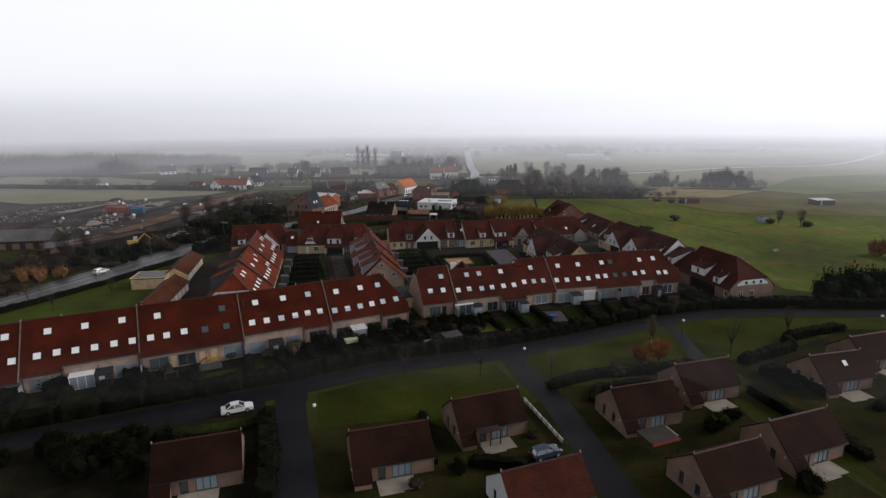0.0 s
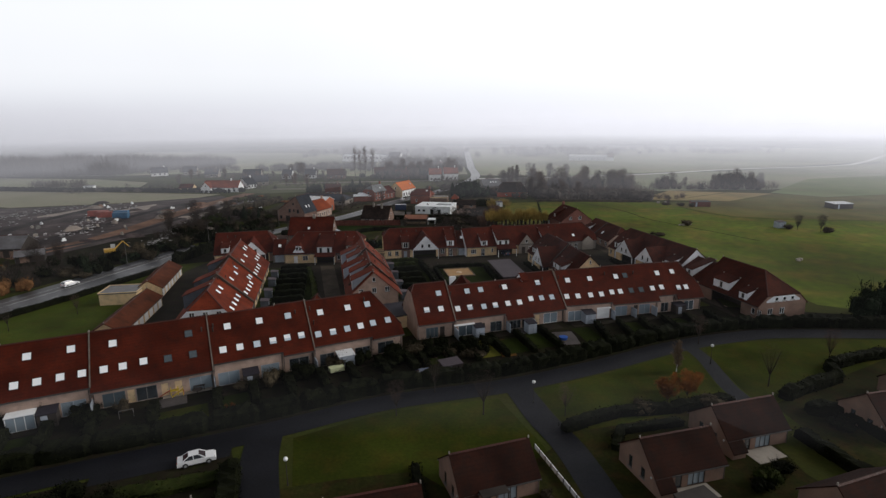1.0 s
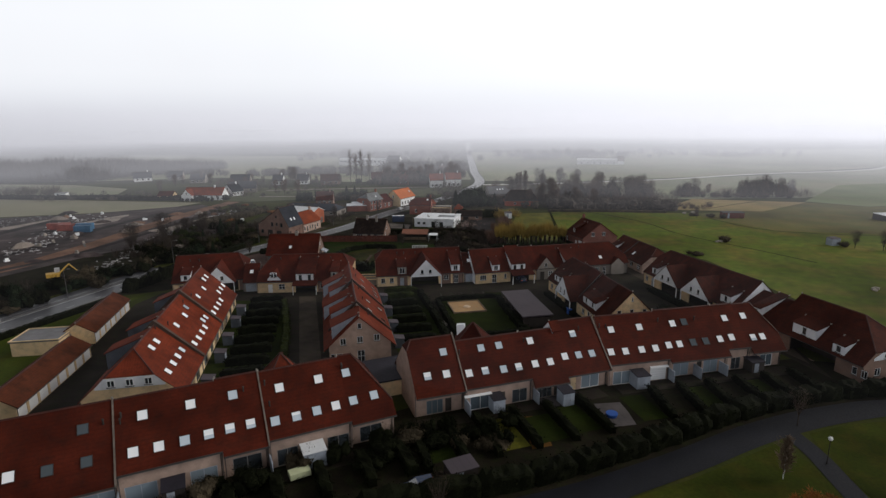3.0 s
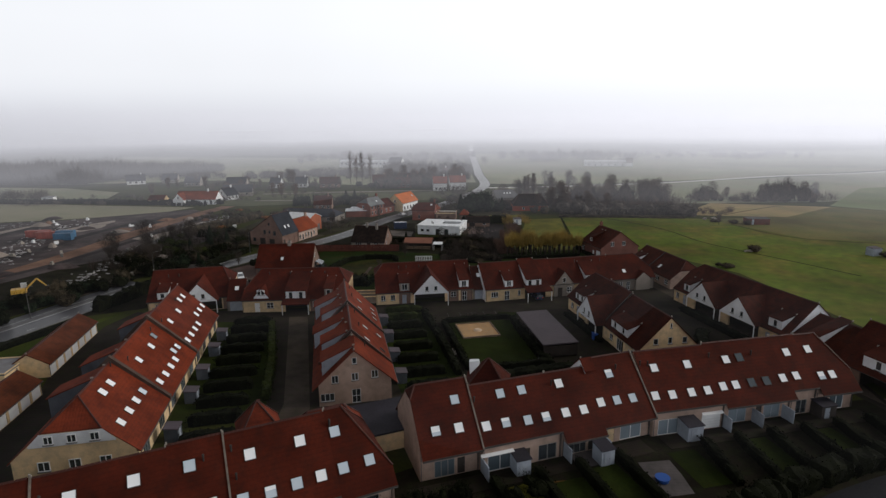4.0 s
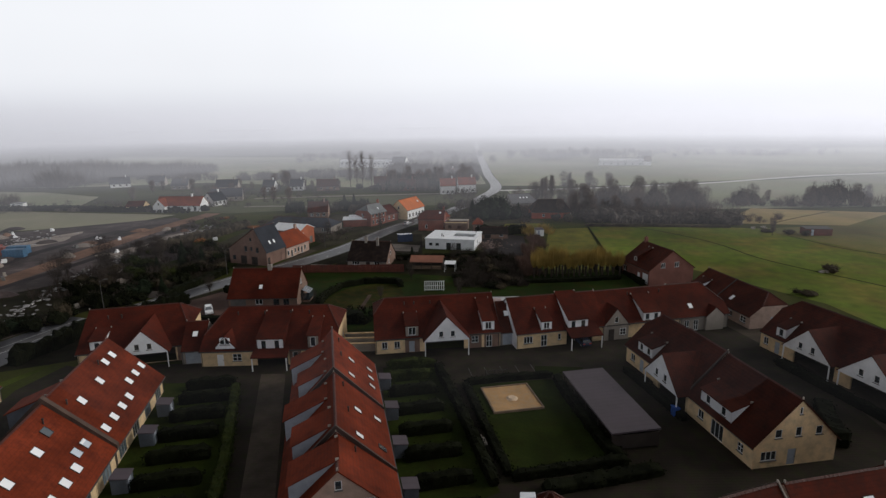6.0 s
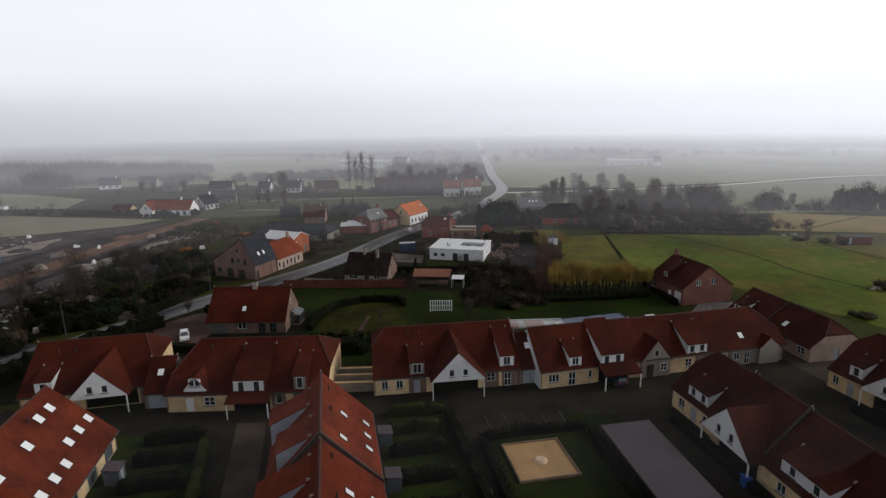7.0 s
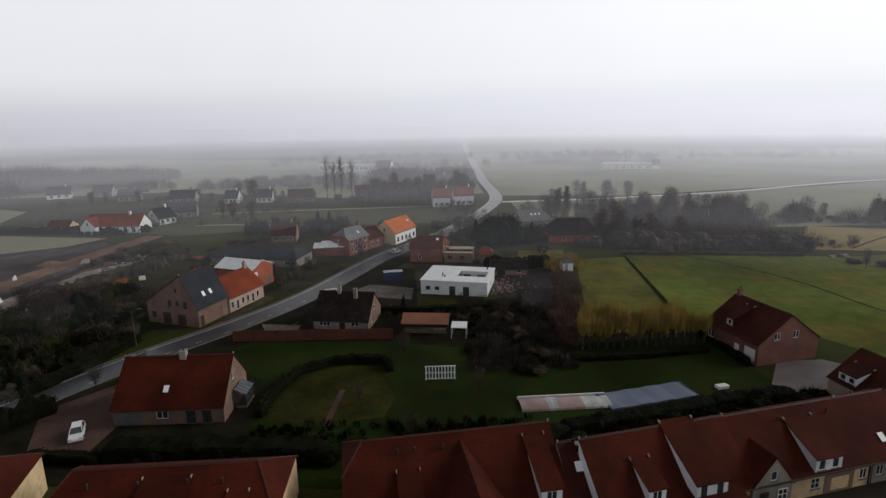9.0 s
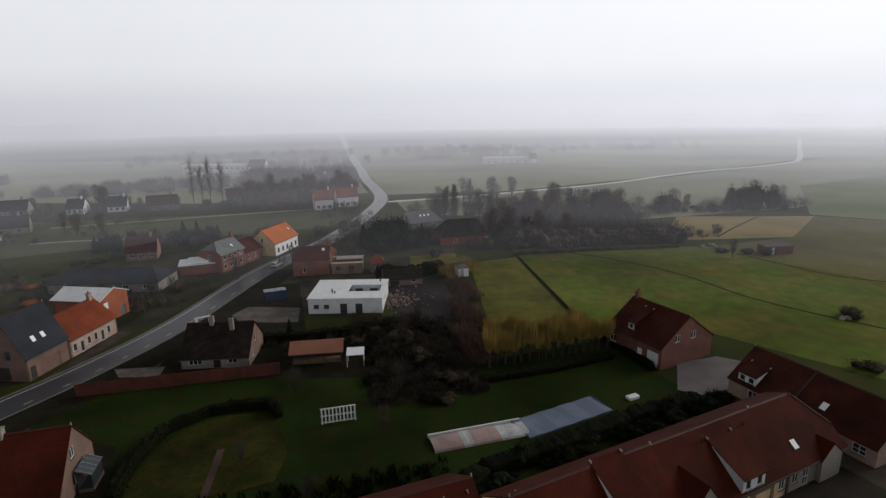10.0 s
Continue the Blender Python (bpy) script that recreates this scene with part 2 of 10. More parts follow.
LAWN_B = material("bright_verge_grass", (0.048, 0.066, 0.009), 0.9, 0.6, 1.35, 0.09, 2.2, 0.5, 0.05, 0.04, stain=(0.06, 0.055, 0.01), stain_amount=0.5)
LAWN_G = material("garden_lawn", (0.0145, 0.027, 0.0045), 0.9, 0.5, 1.45, 0.07, 2.2, 0.5, 0.05, 0.04, stain=(0.024, 0.021, 0.005), stain_amount=0.8)
REDPAVE = material("reddish_paving", (0.085, 0.05, 0.04), 0.85, 0.75, 1.2, 0.25, 6, 0.25, spec=0.12, stain=(0.05, 0.036, 0.03), bands=("y", 0.5, 0.1))
VILLG = material("rough_village_ground", (0.044, 0.038, 0.026), 0.95, 0.5, 1.5, 0.12, 1.5, 0.5, 0.08, 0.05, stain=(0.028, 0.036, 0.013), stain_amount=0.8)
LEAFY = material("leaf_litter", (0.10, 0.048, 0.014), 0.95, 0.5, 1.5, 0.4, 4, 0.5, 0.08, 0.05, stain=(0.04, 0.04, 0.012), stain_amount=0.7)
MOSSD = material("mossy_lawn", (0.022, 0.026, 0.005), 0.95, 0.5, 1.5, 0.15, 2, 0.5, 0.08, 0.05, stain=(0.046, 0.029, 0.007), stain_amount=0.8)
PLOTG = material("damp_plot", (0.021, 0.023, 0.0058), 0.95, 0.5, 1.5, 0.13, 2, 0.5, 0.08, 0.05, stain=(0.034, 0.02, 0.008), stain_amount=0.8)
# darker copy of LAWN with garden shade put into its colour
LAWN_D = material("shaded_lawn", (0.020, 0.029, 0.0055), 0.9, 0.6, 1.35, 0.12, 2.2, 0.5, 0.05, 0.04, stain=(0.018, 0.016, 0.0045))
MEADOW = material("meadow", (0.086, 0.115, 0.017), 0.9, 0.55, 1.4, 0.022, 0.35, 0.4, 0.06, 0.05, stain=(0.155, 0.115, 0.031), stain_amount=0.75)
# far pasture: base colour lightened to carry the haze
PASTURE_HAZE = material("pasture", (0.245, 0.265, 0.165), 0.9, 0.7, 1.25, 0.012, 0.8, 0.3, 0.06, 0.15, stain=(0.30, 0.26, 0.195), stain_amount=0.8)
YELLOWG = material("mossy_grass", (0.125, 0.116, 0.013), 0.9, 0.65, 1.3, 0.1, 1.6, 0.4, 0.06, 0.15, stain=(0.062, 0.078, 0.011), stain_amount=0.7)
STRAW = material("straw_field", (0.27, 0.20, 0.085), 0.9, 0.75, 1.2, 0.03, 0.9, 0.3, 0.06, 0.15, stain=(0.16, 0.15, 0.06), stain_amount=0.7)
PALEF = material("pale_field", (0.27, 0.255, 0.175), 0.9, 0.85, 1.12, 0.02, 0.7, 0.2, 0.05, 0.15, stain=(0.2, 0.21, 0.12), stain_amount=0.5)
ROUGHP = material("rough_pasture", (0.125, 0.108, 0.034), 0.9, 0.6, 1.35, 0.03, 0.9, 0.4, 0.06, 0.08, stain=(0.09, 0.105, 0.03), stain_amount=0.8)
# far green field, its haze put into a paler base colour
GREENP = material("hazed_green_field", (0.15, 0.19, 0.075), 0.9, 0.75, 1.2, 0.02, 0.9, 0.3, 0.06, 0.1, stain=(0.2, 0.19, 0.1), stain_amount=0.6)
WORNG = material("worn_gravel", (0.12, 0.10, 0.086), 0.9, 0.55, 1.4, 0.25, 3, 0.4, stain=(0.05, 0.042, 0.036), stain_amount=0.7)
FLASH = material("pale_verge_flashing", (0.17, 0.14, 0.115), 0.6, 0.75, 1.2, 0.5, 6, 0.1, stain=(0.09, 0.06, 0.048), stain_amount=0.6)
PLOUGH = material("dark_field", (0.075, 0.082, 0.036), 0.9, 0.7, 1.25, 0.03, 0.9, 0.4, 0.08, 0.15, stain=(0.055, 0.05, 0.026))
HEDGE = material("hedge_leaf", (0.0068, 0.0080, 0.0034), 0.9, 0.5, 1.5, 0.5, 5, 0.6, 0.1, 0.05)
HEDGE_G = material("green_hedge_leaf", (0.019, 0.026, 0.006), 0.9, 0.5, 1.5, 0.4, 5, 0.6, 0.1, 0.05, stain=(0.03, 0.03, 0.009))
CONIF = material("conifer_needles", (0.014, 0.02, 0.011), 0.9, 0.5, 1.5, 0.5, 4, 0.5, 0.1, 0.05)
SHRUB = material("winter_shrub", (0.05, 0.04, 0.026), 0.9, 0.5, 1.5, 0.3, 4, 0.5, 0.1, 0.05)
THICKET = material("grey_winter_thicket", (0.052, 0.036, 0.029), 0.9, 0.6, 1.4, 0.1, 3, 0.5, 0.1, 0.05)
RUSSET = material("russet_leaves", (0.19, 0.070, 0.014), 0.85, 0.6, 1.4, 0.5, 5, 0.4, 0.1, 0.2)
BARK = material("bare_bark", (0.075, 0.06, 0.05), 0.9, 0.6, 1.35, 0.8, 9, 0.4)
PALEG = material("pale_cover", (0.52, 0.55, 0.34), 0.6, 0.85, 1.1, 0.6, 6, 0.1)
RUSTY = material("rusty_brown_leaves", (0.17, 0.085, 0.035), 0.9, 0.5, 1.4, 0.5, 5, 0.4, 0.1, 0.05)
DARKTWIG = material("dark_twigs", (0.034, 0.025, 0.019), 0.9, 0.6, 1.4, 0.4, 6, 0.0)
REDTWIG = material("reddish_twigs", (0.095, 0.055, 0.042), 0.9, 0.7, 1.3, 0.4, 6, 0.0)
TWIG = material("bare_twigs", (0.098, 0.066, 0.052), 0.9, 0.7, 1.3, 0.4, 6, 0.0)
WILLOW = material("willow_shoots", (0.29, 0.20, 0.05), 0.8, 0.7, 1.25, 0.4, 6, 0.0)
GLASS = glass("window_glass", (0.05, 0.06, 0.07))
GLASS_M = glass("dim_patio_glass", (0.12, 0.16, 0.19))
FRAMEG = material("dull_frame_paint", (0.26, 0.245, 0.23), 0.6, 0.85, 1.1, 0.6, 9, 0.05)
GLASS_B = glass("patio_glass", (0.30, 0.37, 0.43))
# white of drawn blinds; on whole panes it paints the reflected sky
SKYW = glass("rooflight_blind_sky_white", (0.93, 0.95, 0.97), 0.25, 0.0)
SKYG = glass("rooflight_glass", (0.55, 0.63, 0.70), 0.12, 0.0)
SKYD = glass("rooflight_dark", (0.06, 0.075, 0.085), 0.06, 0.0)
CARW = material("white_car_paint", (0.80, 0.81, 0.83), 0.2, 0.97, 1.02, 0.8, 12, 0.0, spec=0.6, vary=0.0)
CARB = material("dark_blue_car_paint", (0.03, 0.045, 0.09), 0.2, 0.95, 1.05, 0.8, 12, 0.0, spec=0.6, vary=0.0)
CARS = material("silver_car_paint", (0.5, 0.51, 0.53), 0.25, 0.95, 1.05, 0.8, 12, 0.0, spec=0.6, metal=0.4, vary=0.0)
TYRE = material("rubber", (0.02, 0.02, 0.02), 0.8)
BLUE = material("blue_plastic", (0.03, 0.11, 0.42), 0.5, 0.85, 1.1)
CONTB = material("blue_container", (0.04, 0.13, 0.24), 0.6, 0.7, 1.2, 0.5, 5, 0.1)
CONTR = material("red_container", (0.30, 0.07, 0.05), 0.6, 0.7, 1.2, 0.5, 5, 0.1)
YELLOW = material("yellow_paint", (0.55, 0.33, 0.06), 0.5, 0.8, 1.1)
YELP = material("yellow_plastic", (0.62, 0.45, 0.05), 0.5, 0.85, 1.1)
RED = material("red_plastic", (0.45, 0.06, 0.03), 0.5, 0.85, 1.1)
TARP = material("blue_grey_sheet", (0.12, 0.15, 0.22), 0.4, 0.8, 1.15, 0.3, 3, 0.2)
POLY = material("clear_polythene", (0.52, 0.53, 0.54), 0.35, 0.75, 1.1, 0.5, 3, 0.3, stain=(0.3, 0.3, 0.28))
POLYR = material("reddish_polythene", (0.34, 0.24, 0.22), 0.4, 0.75, 1.15, 0.5, 3, 0.3)
LAMPGLOBE = material("white_globe", (0.85, 0.86, 0.86), 0.3, 0.97, 1.02, bump=0)


# ---- mesh tools ----
class MB:
    def __init__(self):
        self.v, self.f = [], []

    def face(self, *pts):
        n = len(self.v)
        self.v.extend(tuple(p) for p in pts)
        self.f.append(tuple(range(n, n + len(pts))))

    def box(self, x0, y0, z0, x1, y1, z1):
        n = len(self.v)
        self.v += [(x0, y0, z0), (x1, y0, z0), (x1, y1, z0), (x0, y1, z0), (x0, y0, z1), (x1, y0, z1), (x1, y1, z1), (x0, y1, z1)]
        self.f += [tuple(n + i for i in q) for q in ((0, 3, 2, 1), (4, 5, 6, 7), (0, 1, 5, 4), (1, 2, 6, 5), (2, 3, 7, 6), (3, 0, 4, 7))]

    def slab(self, polys, th):
        """Top polygons that share edges, thickened downwards."""
        idx, vs = {}, []
        fs = []
        for poly in polys:
            q = []
            for p in poly:
                k = tuple(round(c, 3) for c in p)
                if k not in idx:
                    idx[k] = len(vs)
                    vs.append(k)
                if not q or q[-1] != idx[k]:
                    q.append(idx[k])
            if q[0] == q[-1]:
                q.pop()
            if len(q) > 2:
                fs.append(tuple(q))
        n0, m = len(self.v), len(vs)
        self.v += vs + [(x, y, z - th) for x, y, z in vs]
        edges = {}
        for q in fs:
            self.f.append(tuple(n0 + i for i in q))
            self.f.append(tuple(n0 + m + i for i in reversed(q)))
            for a, b in zip(q, q[1:] + q[:1]):
                edges[(a, b)] = 1
        for a, b in edges:
            if (b, a) not in edges:
                self.f.append((n0 + b, n0 + a, n0 + m + a, n0 + m + b))

    def cyl(self, x, y, z0, z1, r0, r1=None, n=8):
        r1 = r0 if r1 is None else r1
        k = len(self.v)
        for z, r in ((z0, r0), (z1, r1)):
            self.v += [(x + r * math.cos(2 * math.pi * i / n), y + r * math.sin(2 * math.pi * i / n), z) for i in range(n)]
        for i in range(n):
            j = (i + 1) % n
            self.f.append((k + i, k + j, k + n + j, k + n + i))
        self.f.append(tuple(k + n + i for i in range(n)))
        self.f.append(tuple(k + n - 1 - i for i in range(n)))

    def tube(self, a, b, r0, r1, n=4):
        a, b = Vector(a), Vector(b)
        d = (b - a).normalized()
        u = d.orthogonal().normalized()
        w = d.cross(u)
        k = len(self.v)
        for p, r in ((a, r0), (b, r1)):
            self.v += [tuple(p + r * (math.cos(2 * math.pi * i / n) * u + math.sin(2 * math.pi * i / n) * w)) for i in range(n)]
        for i in range(n):
            j = (i + 1) % n
            self.f.append((k + i, k + j, k + n + j, k + n + i))

    def mesh(self, name):
        me = bpy.data.meshes.new(name)
        me.from_pydata(self.v, [], self.f)
        me.update()
        return me


def part(name, mb, mat, parent=None, label="", m=None):
    me = mb if isinstance(mb, bpy.types.Mesh) else mb.mesh(name)
    if mat and not me.materials:
        me.materials.append(mat)
    ob = new(name, me)
    ob.parent = parent
    if m is not None:
        ob.matrix_basis = m
    if label:
        ob["label"] = label
    return ob


def thing(name, label, category, m, group="", kind=""):
    return tagged(place_empty(name, m), label, category, group, kind)


def place_empty(name, m):
    ob = new(name)
    ob.empty_display_size = 0.3
    ob.matrix_basis = m
    return ob


MESHES = {}


def cached(key, make):
    if key not in MESHES:
        MESHES[key] = make().mesh(key[0])
    return MESHES[key]


# ---- openings ----
def grid_solid(xs, zs, solid, d0, d1):
    """One connected board in the x-z plane with openings: the cells for which solid(i, j) holds."""
    mb = MB()
    idx = {}

    def V(a, b, k):
        if (a, b, k) not in idx:
            idx[(a, b, k)] = len(mb.v)
            mb.v.append((xs[a], d1 if k else d0, zs[b]))
        return idx[(a, b, k)]
    nx, nz = len(xs) - 1, len(zs) - 1

    def on(i, j):
        return 0 <= i < nx and 0 <= j < nz and solid(i, j)
    for i in range(nx):
        for j in range(nz):
            if not on(i, j):
                continue
            mb.f.append((V(i, j, 0), V(i + 1, j, 0), V(i + 1, j + 1, 0), V(i, j + 1, 0)))
            mb.f.append((V(i, j + 1, 1), V(i + 1, j + 1, 1), V(i + 1, j, 1), V(i, j, 1)))
            for (di, dj), (a, b), (c, e) in (((-1, 0), (i, j), (i, j + 1)), ((1, 0), (i + 1, j + 1), (i + 1, j)), ((0, -1), (i + 1, j), (i, j)), ((0, 1), (i, j + 1), (i + 1, j + 1))):
                if not on(i + di, j + dj):
                    mb.f.append((V(a, b, 0), V(c, e, 0), V(c, e, 1), V(a, b, 1)))
    return mb


def frame_mesh(w, h, nx, ny, b=0.07, d=0.08):
    """A casement frame in the x-z plane, centred at x = 0, foot at z = 0, front towards -y."""
    xs, zs = [-w / 2, -w / 2 + b], [0, b]
    for i in range(1, nx):
        x = -w / 2 + w * i / nx
        xs += [x - b / 2, x + b / 2]
    for i in range(1, ny):
        z = h * i / ny
        zs += [z - b / 3, z + b / 3]
    xs += [w / 2 - b, w / 2]
    zs += [h - b, h]
    return grid_solid(xs, zs, lambda i, j: i % 2 == 0 or j % 2 == 0, -d, 0)


def pane_mesh(w, h):
    mb = MB()
    mb.box(-w / 2 + 0.05, -0.035, 0.05, w / 2 - 0.05, -0.02, h - 0.05)
    return mb


def sill_mesh(w):
    mb = MB()
    mb.box(-w / 2 - 0.08, -0.24, -0.07, w / 2 + 0.08, 0.02, 0.0)
    return mb


def door_mesh(w, h):
    mb = MB()
    mb.box(-w / 2, -0.05, 0, w / 2, 0, h)
    mb.box(-w / 2 + 0.12, -0.075, 0.15, w / 2 - 0.12, -0.05, h * 0.45)
    mb.box(-w / 2 + 0.12, -0.075, h * 0.55, w / 2 - 0.12, -0.05, h - 0.15)
    return mb


def handle_mesh(w):
    mb = MB()
    mb.box(w / 2 - 0.16, -0.13, 1.0, w / 2 - 0.06, -0.05, 1.06)
    return mb


def garage_mesh(w, h):
    """An up-and-over door: one ribbed sheet."""
    mb = MB()
    n = max(3, round(h / 0.4))
    pts = []
    for i in range(n):
        a, b = h * i / n, h * (i + 1) / n
        pts += [(0.0, a), (-0.05, a + 0.02), (-0.05, b - 0.02)]
    pts.append((0.0, h))
    k = len(pts)
    mb.v = [(-w / 2, y, z) for y, z in pts] + [(w / 2, y, z) for y, z in pts]
    mb.f = [(i, k + i, k + i + 1, i + 1) for i in range(k - 1)]
    return mb


glazed = []


def opening(parent, kind, m, w, h, frame_mat=None, pane_mat=None):
    """Joinery for a hole w wide and h high, at the pose m (foot of the hole, outer face of the wall)."""
    m = m @ pose(0, 0.12, 0)
    w, h = round(w, 2), round(h, 2)
    if kind == "door":
        d = part("door", cached(("door", w, h), lambda: door_mesh(w, h)), None, parent, m=m)
        d.data.materials.clear() if not d.data.materials else None
        set_mat(d, frame_mat or GREYW)
        set_mat(part("handle", cached(("handle", w), lambda: handle_mesh(w)), GUTTER, d), GUTTER)
        return d
    if kind == "garage":
        d = part("garage_door", cached(("garage", w, h), lambda: garage_mesh(w, h)), None, parent, m=m)
        set_mat(d, frame_mat or PAINT)
        return d
    nx, ny = {"win": (2 if w > 0.9 else 1, 1), "wide": (3, 1), "patio": (3 if w > 2 else 2, 1), "slider": (2, 1), "cross": (2, 2), "small": (1, 1), "shop": (3, 2)}[kind]
    f = part("window", cached(("window", w, h, nx, ny), lambda: frame_mesh(w, h, nx, ny)), None, parent, m=m)
    set_mat(f, frame_mat or (FRAMEG if kind == "patio" else PAINT))
    if kind == "patio":
        glazed.append(1)
    set_mat(part("pane", cached(("pane", w, h), lambda: pane_mesh(w, h)), None, f), pane_mat or ((GLASS_B, GLASS_M, GLASS, GLASS_B, GLASS_M)[len(glazed) % 5] if kind == "patio" else GLASS))
    if kind not in ("patio", "slider"):
        set_mat(part("sill", cached(("sill", w), lambda: sill_mesh(w)), None, f), KERB)
    return f


def set_mat(ob, mat):
    """The material of one object, on a mesh that others share."""
    if not ob.data.materials:
        ob.data.materials.append(None)
    ob.material_slots[0].link = "OBJECT"
    ob.material_slots[0].material = mat


def panel(mb, org, ux, W, prof, holes, th=0.28, z0=0.0):
    """A wall from org along ux, outer face to the right of ux; prof: (u, top) points; holes (u0, u1, za, zb) go through."""
    ux = Vector((ux[0], ux[1], 0)).normalized()
    inn = Vector((-ux.y, ux.x, 0)) * th
    org = Vector((org[0], org[1], 0))

    def top(u):
        for (a, za), (b, zb) in zip(prof, prof[1:]):
            if a - 1e-6 <= u <= b + 1e-6:
                return za if b - a < 1e-6 else za + (zb - za) * (u - a) / (b - a)
        return prof[-1][1]

    def P(u, z, inside=False):
        p = org + ux * u
        return (p.x + inn.x * inside, p.y + inn.y * inside, z)

    cuts = sorted({round(u, 4) for u, _ in prof} | {round(q, 4) for h in holes for q in h[:2] if 0 < q < W} | {0, W})
    cuts = [c for c in cuts if -1e-6 <= c <= W + 1e-6]
    for a, b in zip(cuts, cuts[1:]):
        if b - a < 1e-4:
            continue
        za = (z0, z0)
        inside = sorted([h for h in holes if h[0] <= a + 1e-4 and h[1] >= b - 1e-4], key=lambda h: h[2])
        for h in inside + [None]:
            zb = (top(a), top(b)) if h is None else (h[2], h[2])
            if max(zb[0] - za[0], zb[1] - za[1]) > 1e-3:
                mb.face(P(a, za[0]), P(b, za[1]), P(b, zb[1]), P(a, zb[0]))
                mb.face(P(b, za[1], 1), P(a, za[0], 1), P(a, zb[0], 1), P(b, zb[1], 1))
            if h:
                za = (h[3], h[3])
    for u0, u1, z1, z2 in holes:
        mb.face(P(u0, z1), P(u0, z2), P(u0, z2, 1), P(u0, z1, 1))
        mb.face(P(u1, z2), P(u1, z1), P(u1, z1, 1), P(u1, z2, 1))
        mb.face(P(u0, z2), P(u1, z2), P(u1, z2, 1), P(u0, z2, 1))
        mb.face(P(u1, z1), P(u0, z1), P(u0, z1, 1), P(u1, z1, 1))


# ---- a pitched-roof house ----
class House:
    """Local axes: x along the ridge from the left gable, front wall at y = 0 facing -y, ridge at y = df, back wall at df + db."""

    def __init__(self, name, label, x, y, ang, L, df, db, ef, eb, zr, wall=CREAM, roof=ROOF, hl=None, hr=None, ov=0.35, ovl=0.12, ovr=0.12, wins=(), gable_mat=None, category="house", group="", z=0.0, skip=""):
        self.root = thing(name, label, category, pose(x, y, z, 0, 0, ang), group)
        self.L, self.df, self.db, self.ef, self.eb, self.zr, self.roof_mat, self.wall_mat, self.ov = L, df, db, ef, eb, zr, roof, wall, ov
        self.sf, self.sb = (zr - ef) / df, (zr - eb) / db
        D = df + db

        def hole(w):
            return (w[1] - w[3] / 2, w[1] + w[3] / 2, w[2], w[2] + w[4])

        self.wins = wins
        by = {f: [w for w in wins if w[0] == f] for f in "fblr"}
        low = 0.12

        def gprof(hip, rev):
            pts = [(0, ef), (df, zr), (D, eb)]
            if hip:
                zh = max(hip[0], 0)
                pts = [(0, min(ef, zh))]
                if zh > ef:
                    pts.append(((zh - ef) / self.sf, zh))
                if zh > eb:
                    pts.append((D - (zh - eb) / self.sb, zh))
                pts.append((D, min(eb, zh)))
            pts = [(u, t - low) for u, t in pts]
            return [(D - u, t) for u, t in reversed(pts)] if rev else pts

        mb = MB()
        if "f" not in skip:
            panel(mb, (0, 0), (1, 0), L, [(0, ef - low), (L, ef - low)], [hole(w) for w in by["f"]])
            if gable_mat is not None and gable_mat is not wall:
                part("wall", mb, wall, self.root)
                mb = MB()
        panel(mb, (L, D), (-1, 0), L, [(0, eb - low), (L, eb - low)], [hole(w) for w in by["b"]])
        if gable_mat is None or gable_mat is wall:
            if "r" not in skip:
                panel(mb, (L, 0), (0, 1), D, gprof(hr, False), [hole(w) for w in by["r"]])
            if "l" not in skip:
                panel(mb, (0, D), (0, -1), D, gprof(hl, True), [hole(w) for w in by["l"]])
        self.wall = part("wall", mb, wall, self.root)
        if gable_mat is not None and gable_mat is not wall:
            for side, key in (("r", hr), ("l", hl)):
                mb = MB()
                if side == "r":
                    panel(mb, (L, 0), (0, 1), D, gprof(key, False), [hole(w) for w in by["r"]])
                else:
                    panel(mb, (0, D), (0, -1), D, gprof(key, True), [hole(w) for w in by["l"]])
                part("gable_wall", mb, gable_mat, self.root)
        for w in wins:
            f, u, zb, ww, hh, kind = w[:6]
            m = {"f": pose(u, 0, zb), "b": pose(L - u, D, zb, 0, 0, 180), "r": pose(L, u, zb, 0, 0, 90), "l": pose(0, D - u, zb, 0, 0, -90)}[f]
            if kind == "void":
                # dark panels added inside the opening, its shade put into their colour
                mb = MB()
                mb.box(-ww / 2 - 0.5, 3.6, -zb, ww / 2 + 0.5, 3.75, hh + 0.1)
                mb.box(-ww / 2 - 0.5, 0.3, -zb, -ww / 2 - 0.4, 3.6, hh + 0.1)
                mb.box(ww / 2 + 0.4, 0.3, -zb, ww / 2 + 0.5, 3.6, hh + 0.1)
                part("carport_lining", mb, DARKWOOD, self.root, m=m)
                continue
            opening(self.root, kind, m, ww, hh, *(w[6:] if len(w) > 6 else ()))
        # roof
        xl, xr = -ovl, L + ovr
        yf, yb = -ov, D + ov
        zf, zb = ef - ov * self.sf, eb - ov * self.sb

        def end(hip, x, inward):
            """Points of one end, from the front eave over the ridge to the back eave."""
            if not hip:
                return [(x, yf, zf)], (x, df, zr), [(x, yb, zb)], None
            zh, inset = hip
            a, b = (x, yf, zf), (x, yb, zb)
            front, back = [a], [b]
            ha, hb = a, b
            if zh > zf + 0.05:
                ha = (x, (zh - ef) / self.sf, zh)
                front.append(ha)
            if zh > zb + 0.05:
                hb = (x, D - (zh - eb) / self.sb, zh)
                back.append(hb)
            r = (x + inward * inset, df, zr)
            return front, r, back, [ha, r, hb]

        lf, lr, lb, lh = end(hl, xl, 1)
        rf, rr, rb, rh = end(hr, xr, -1)
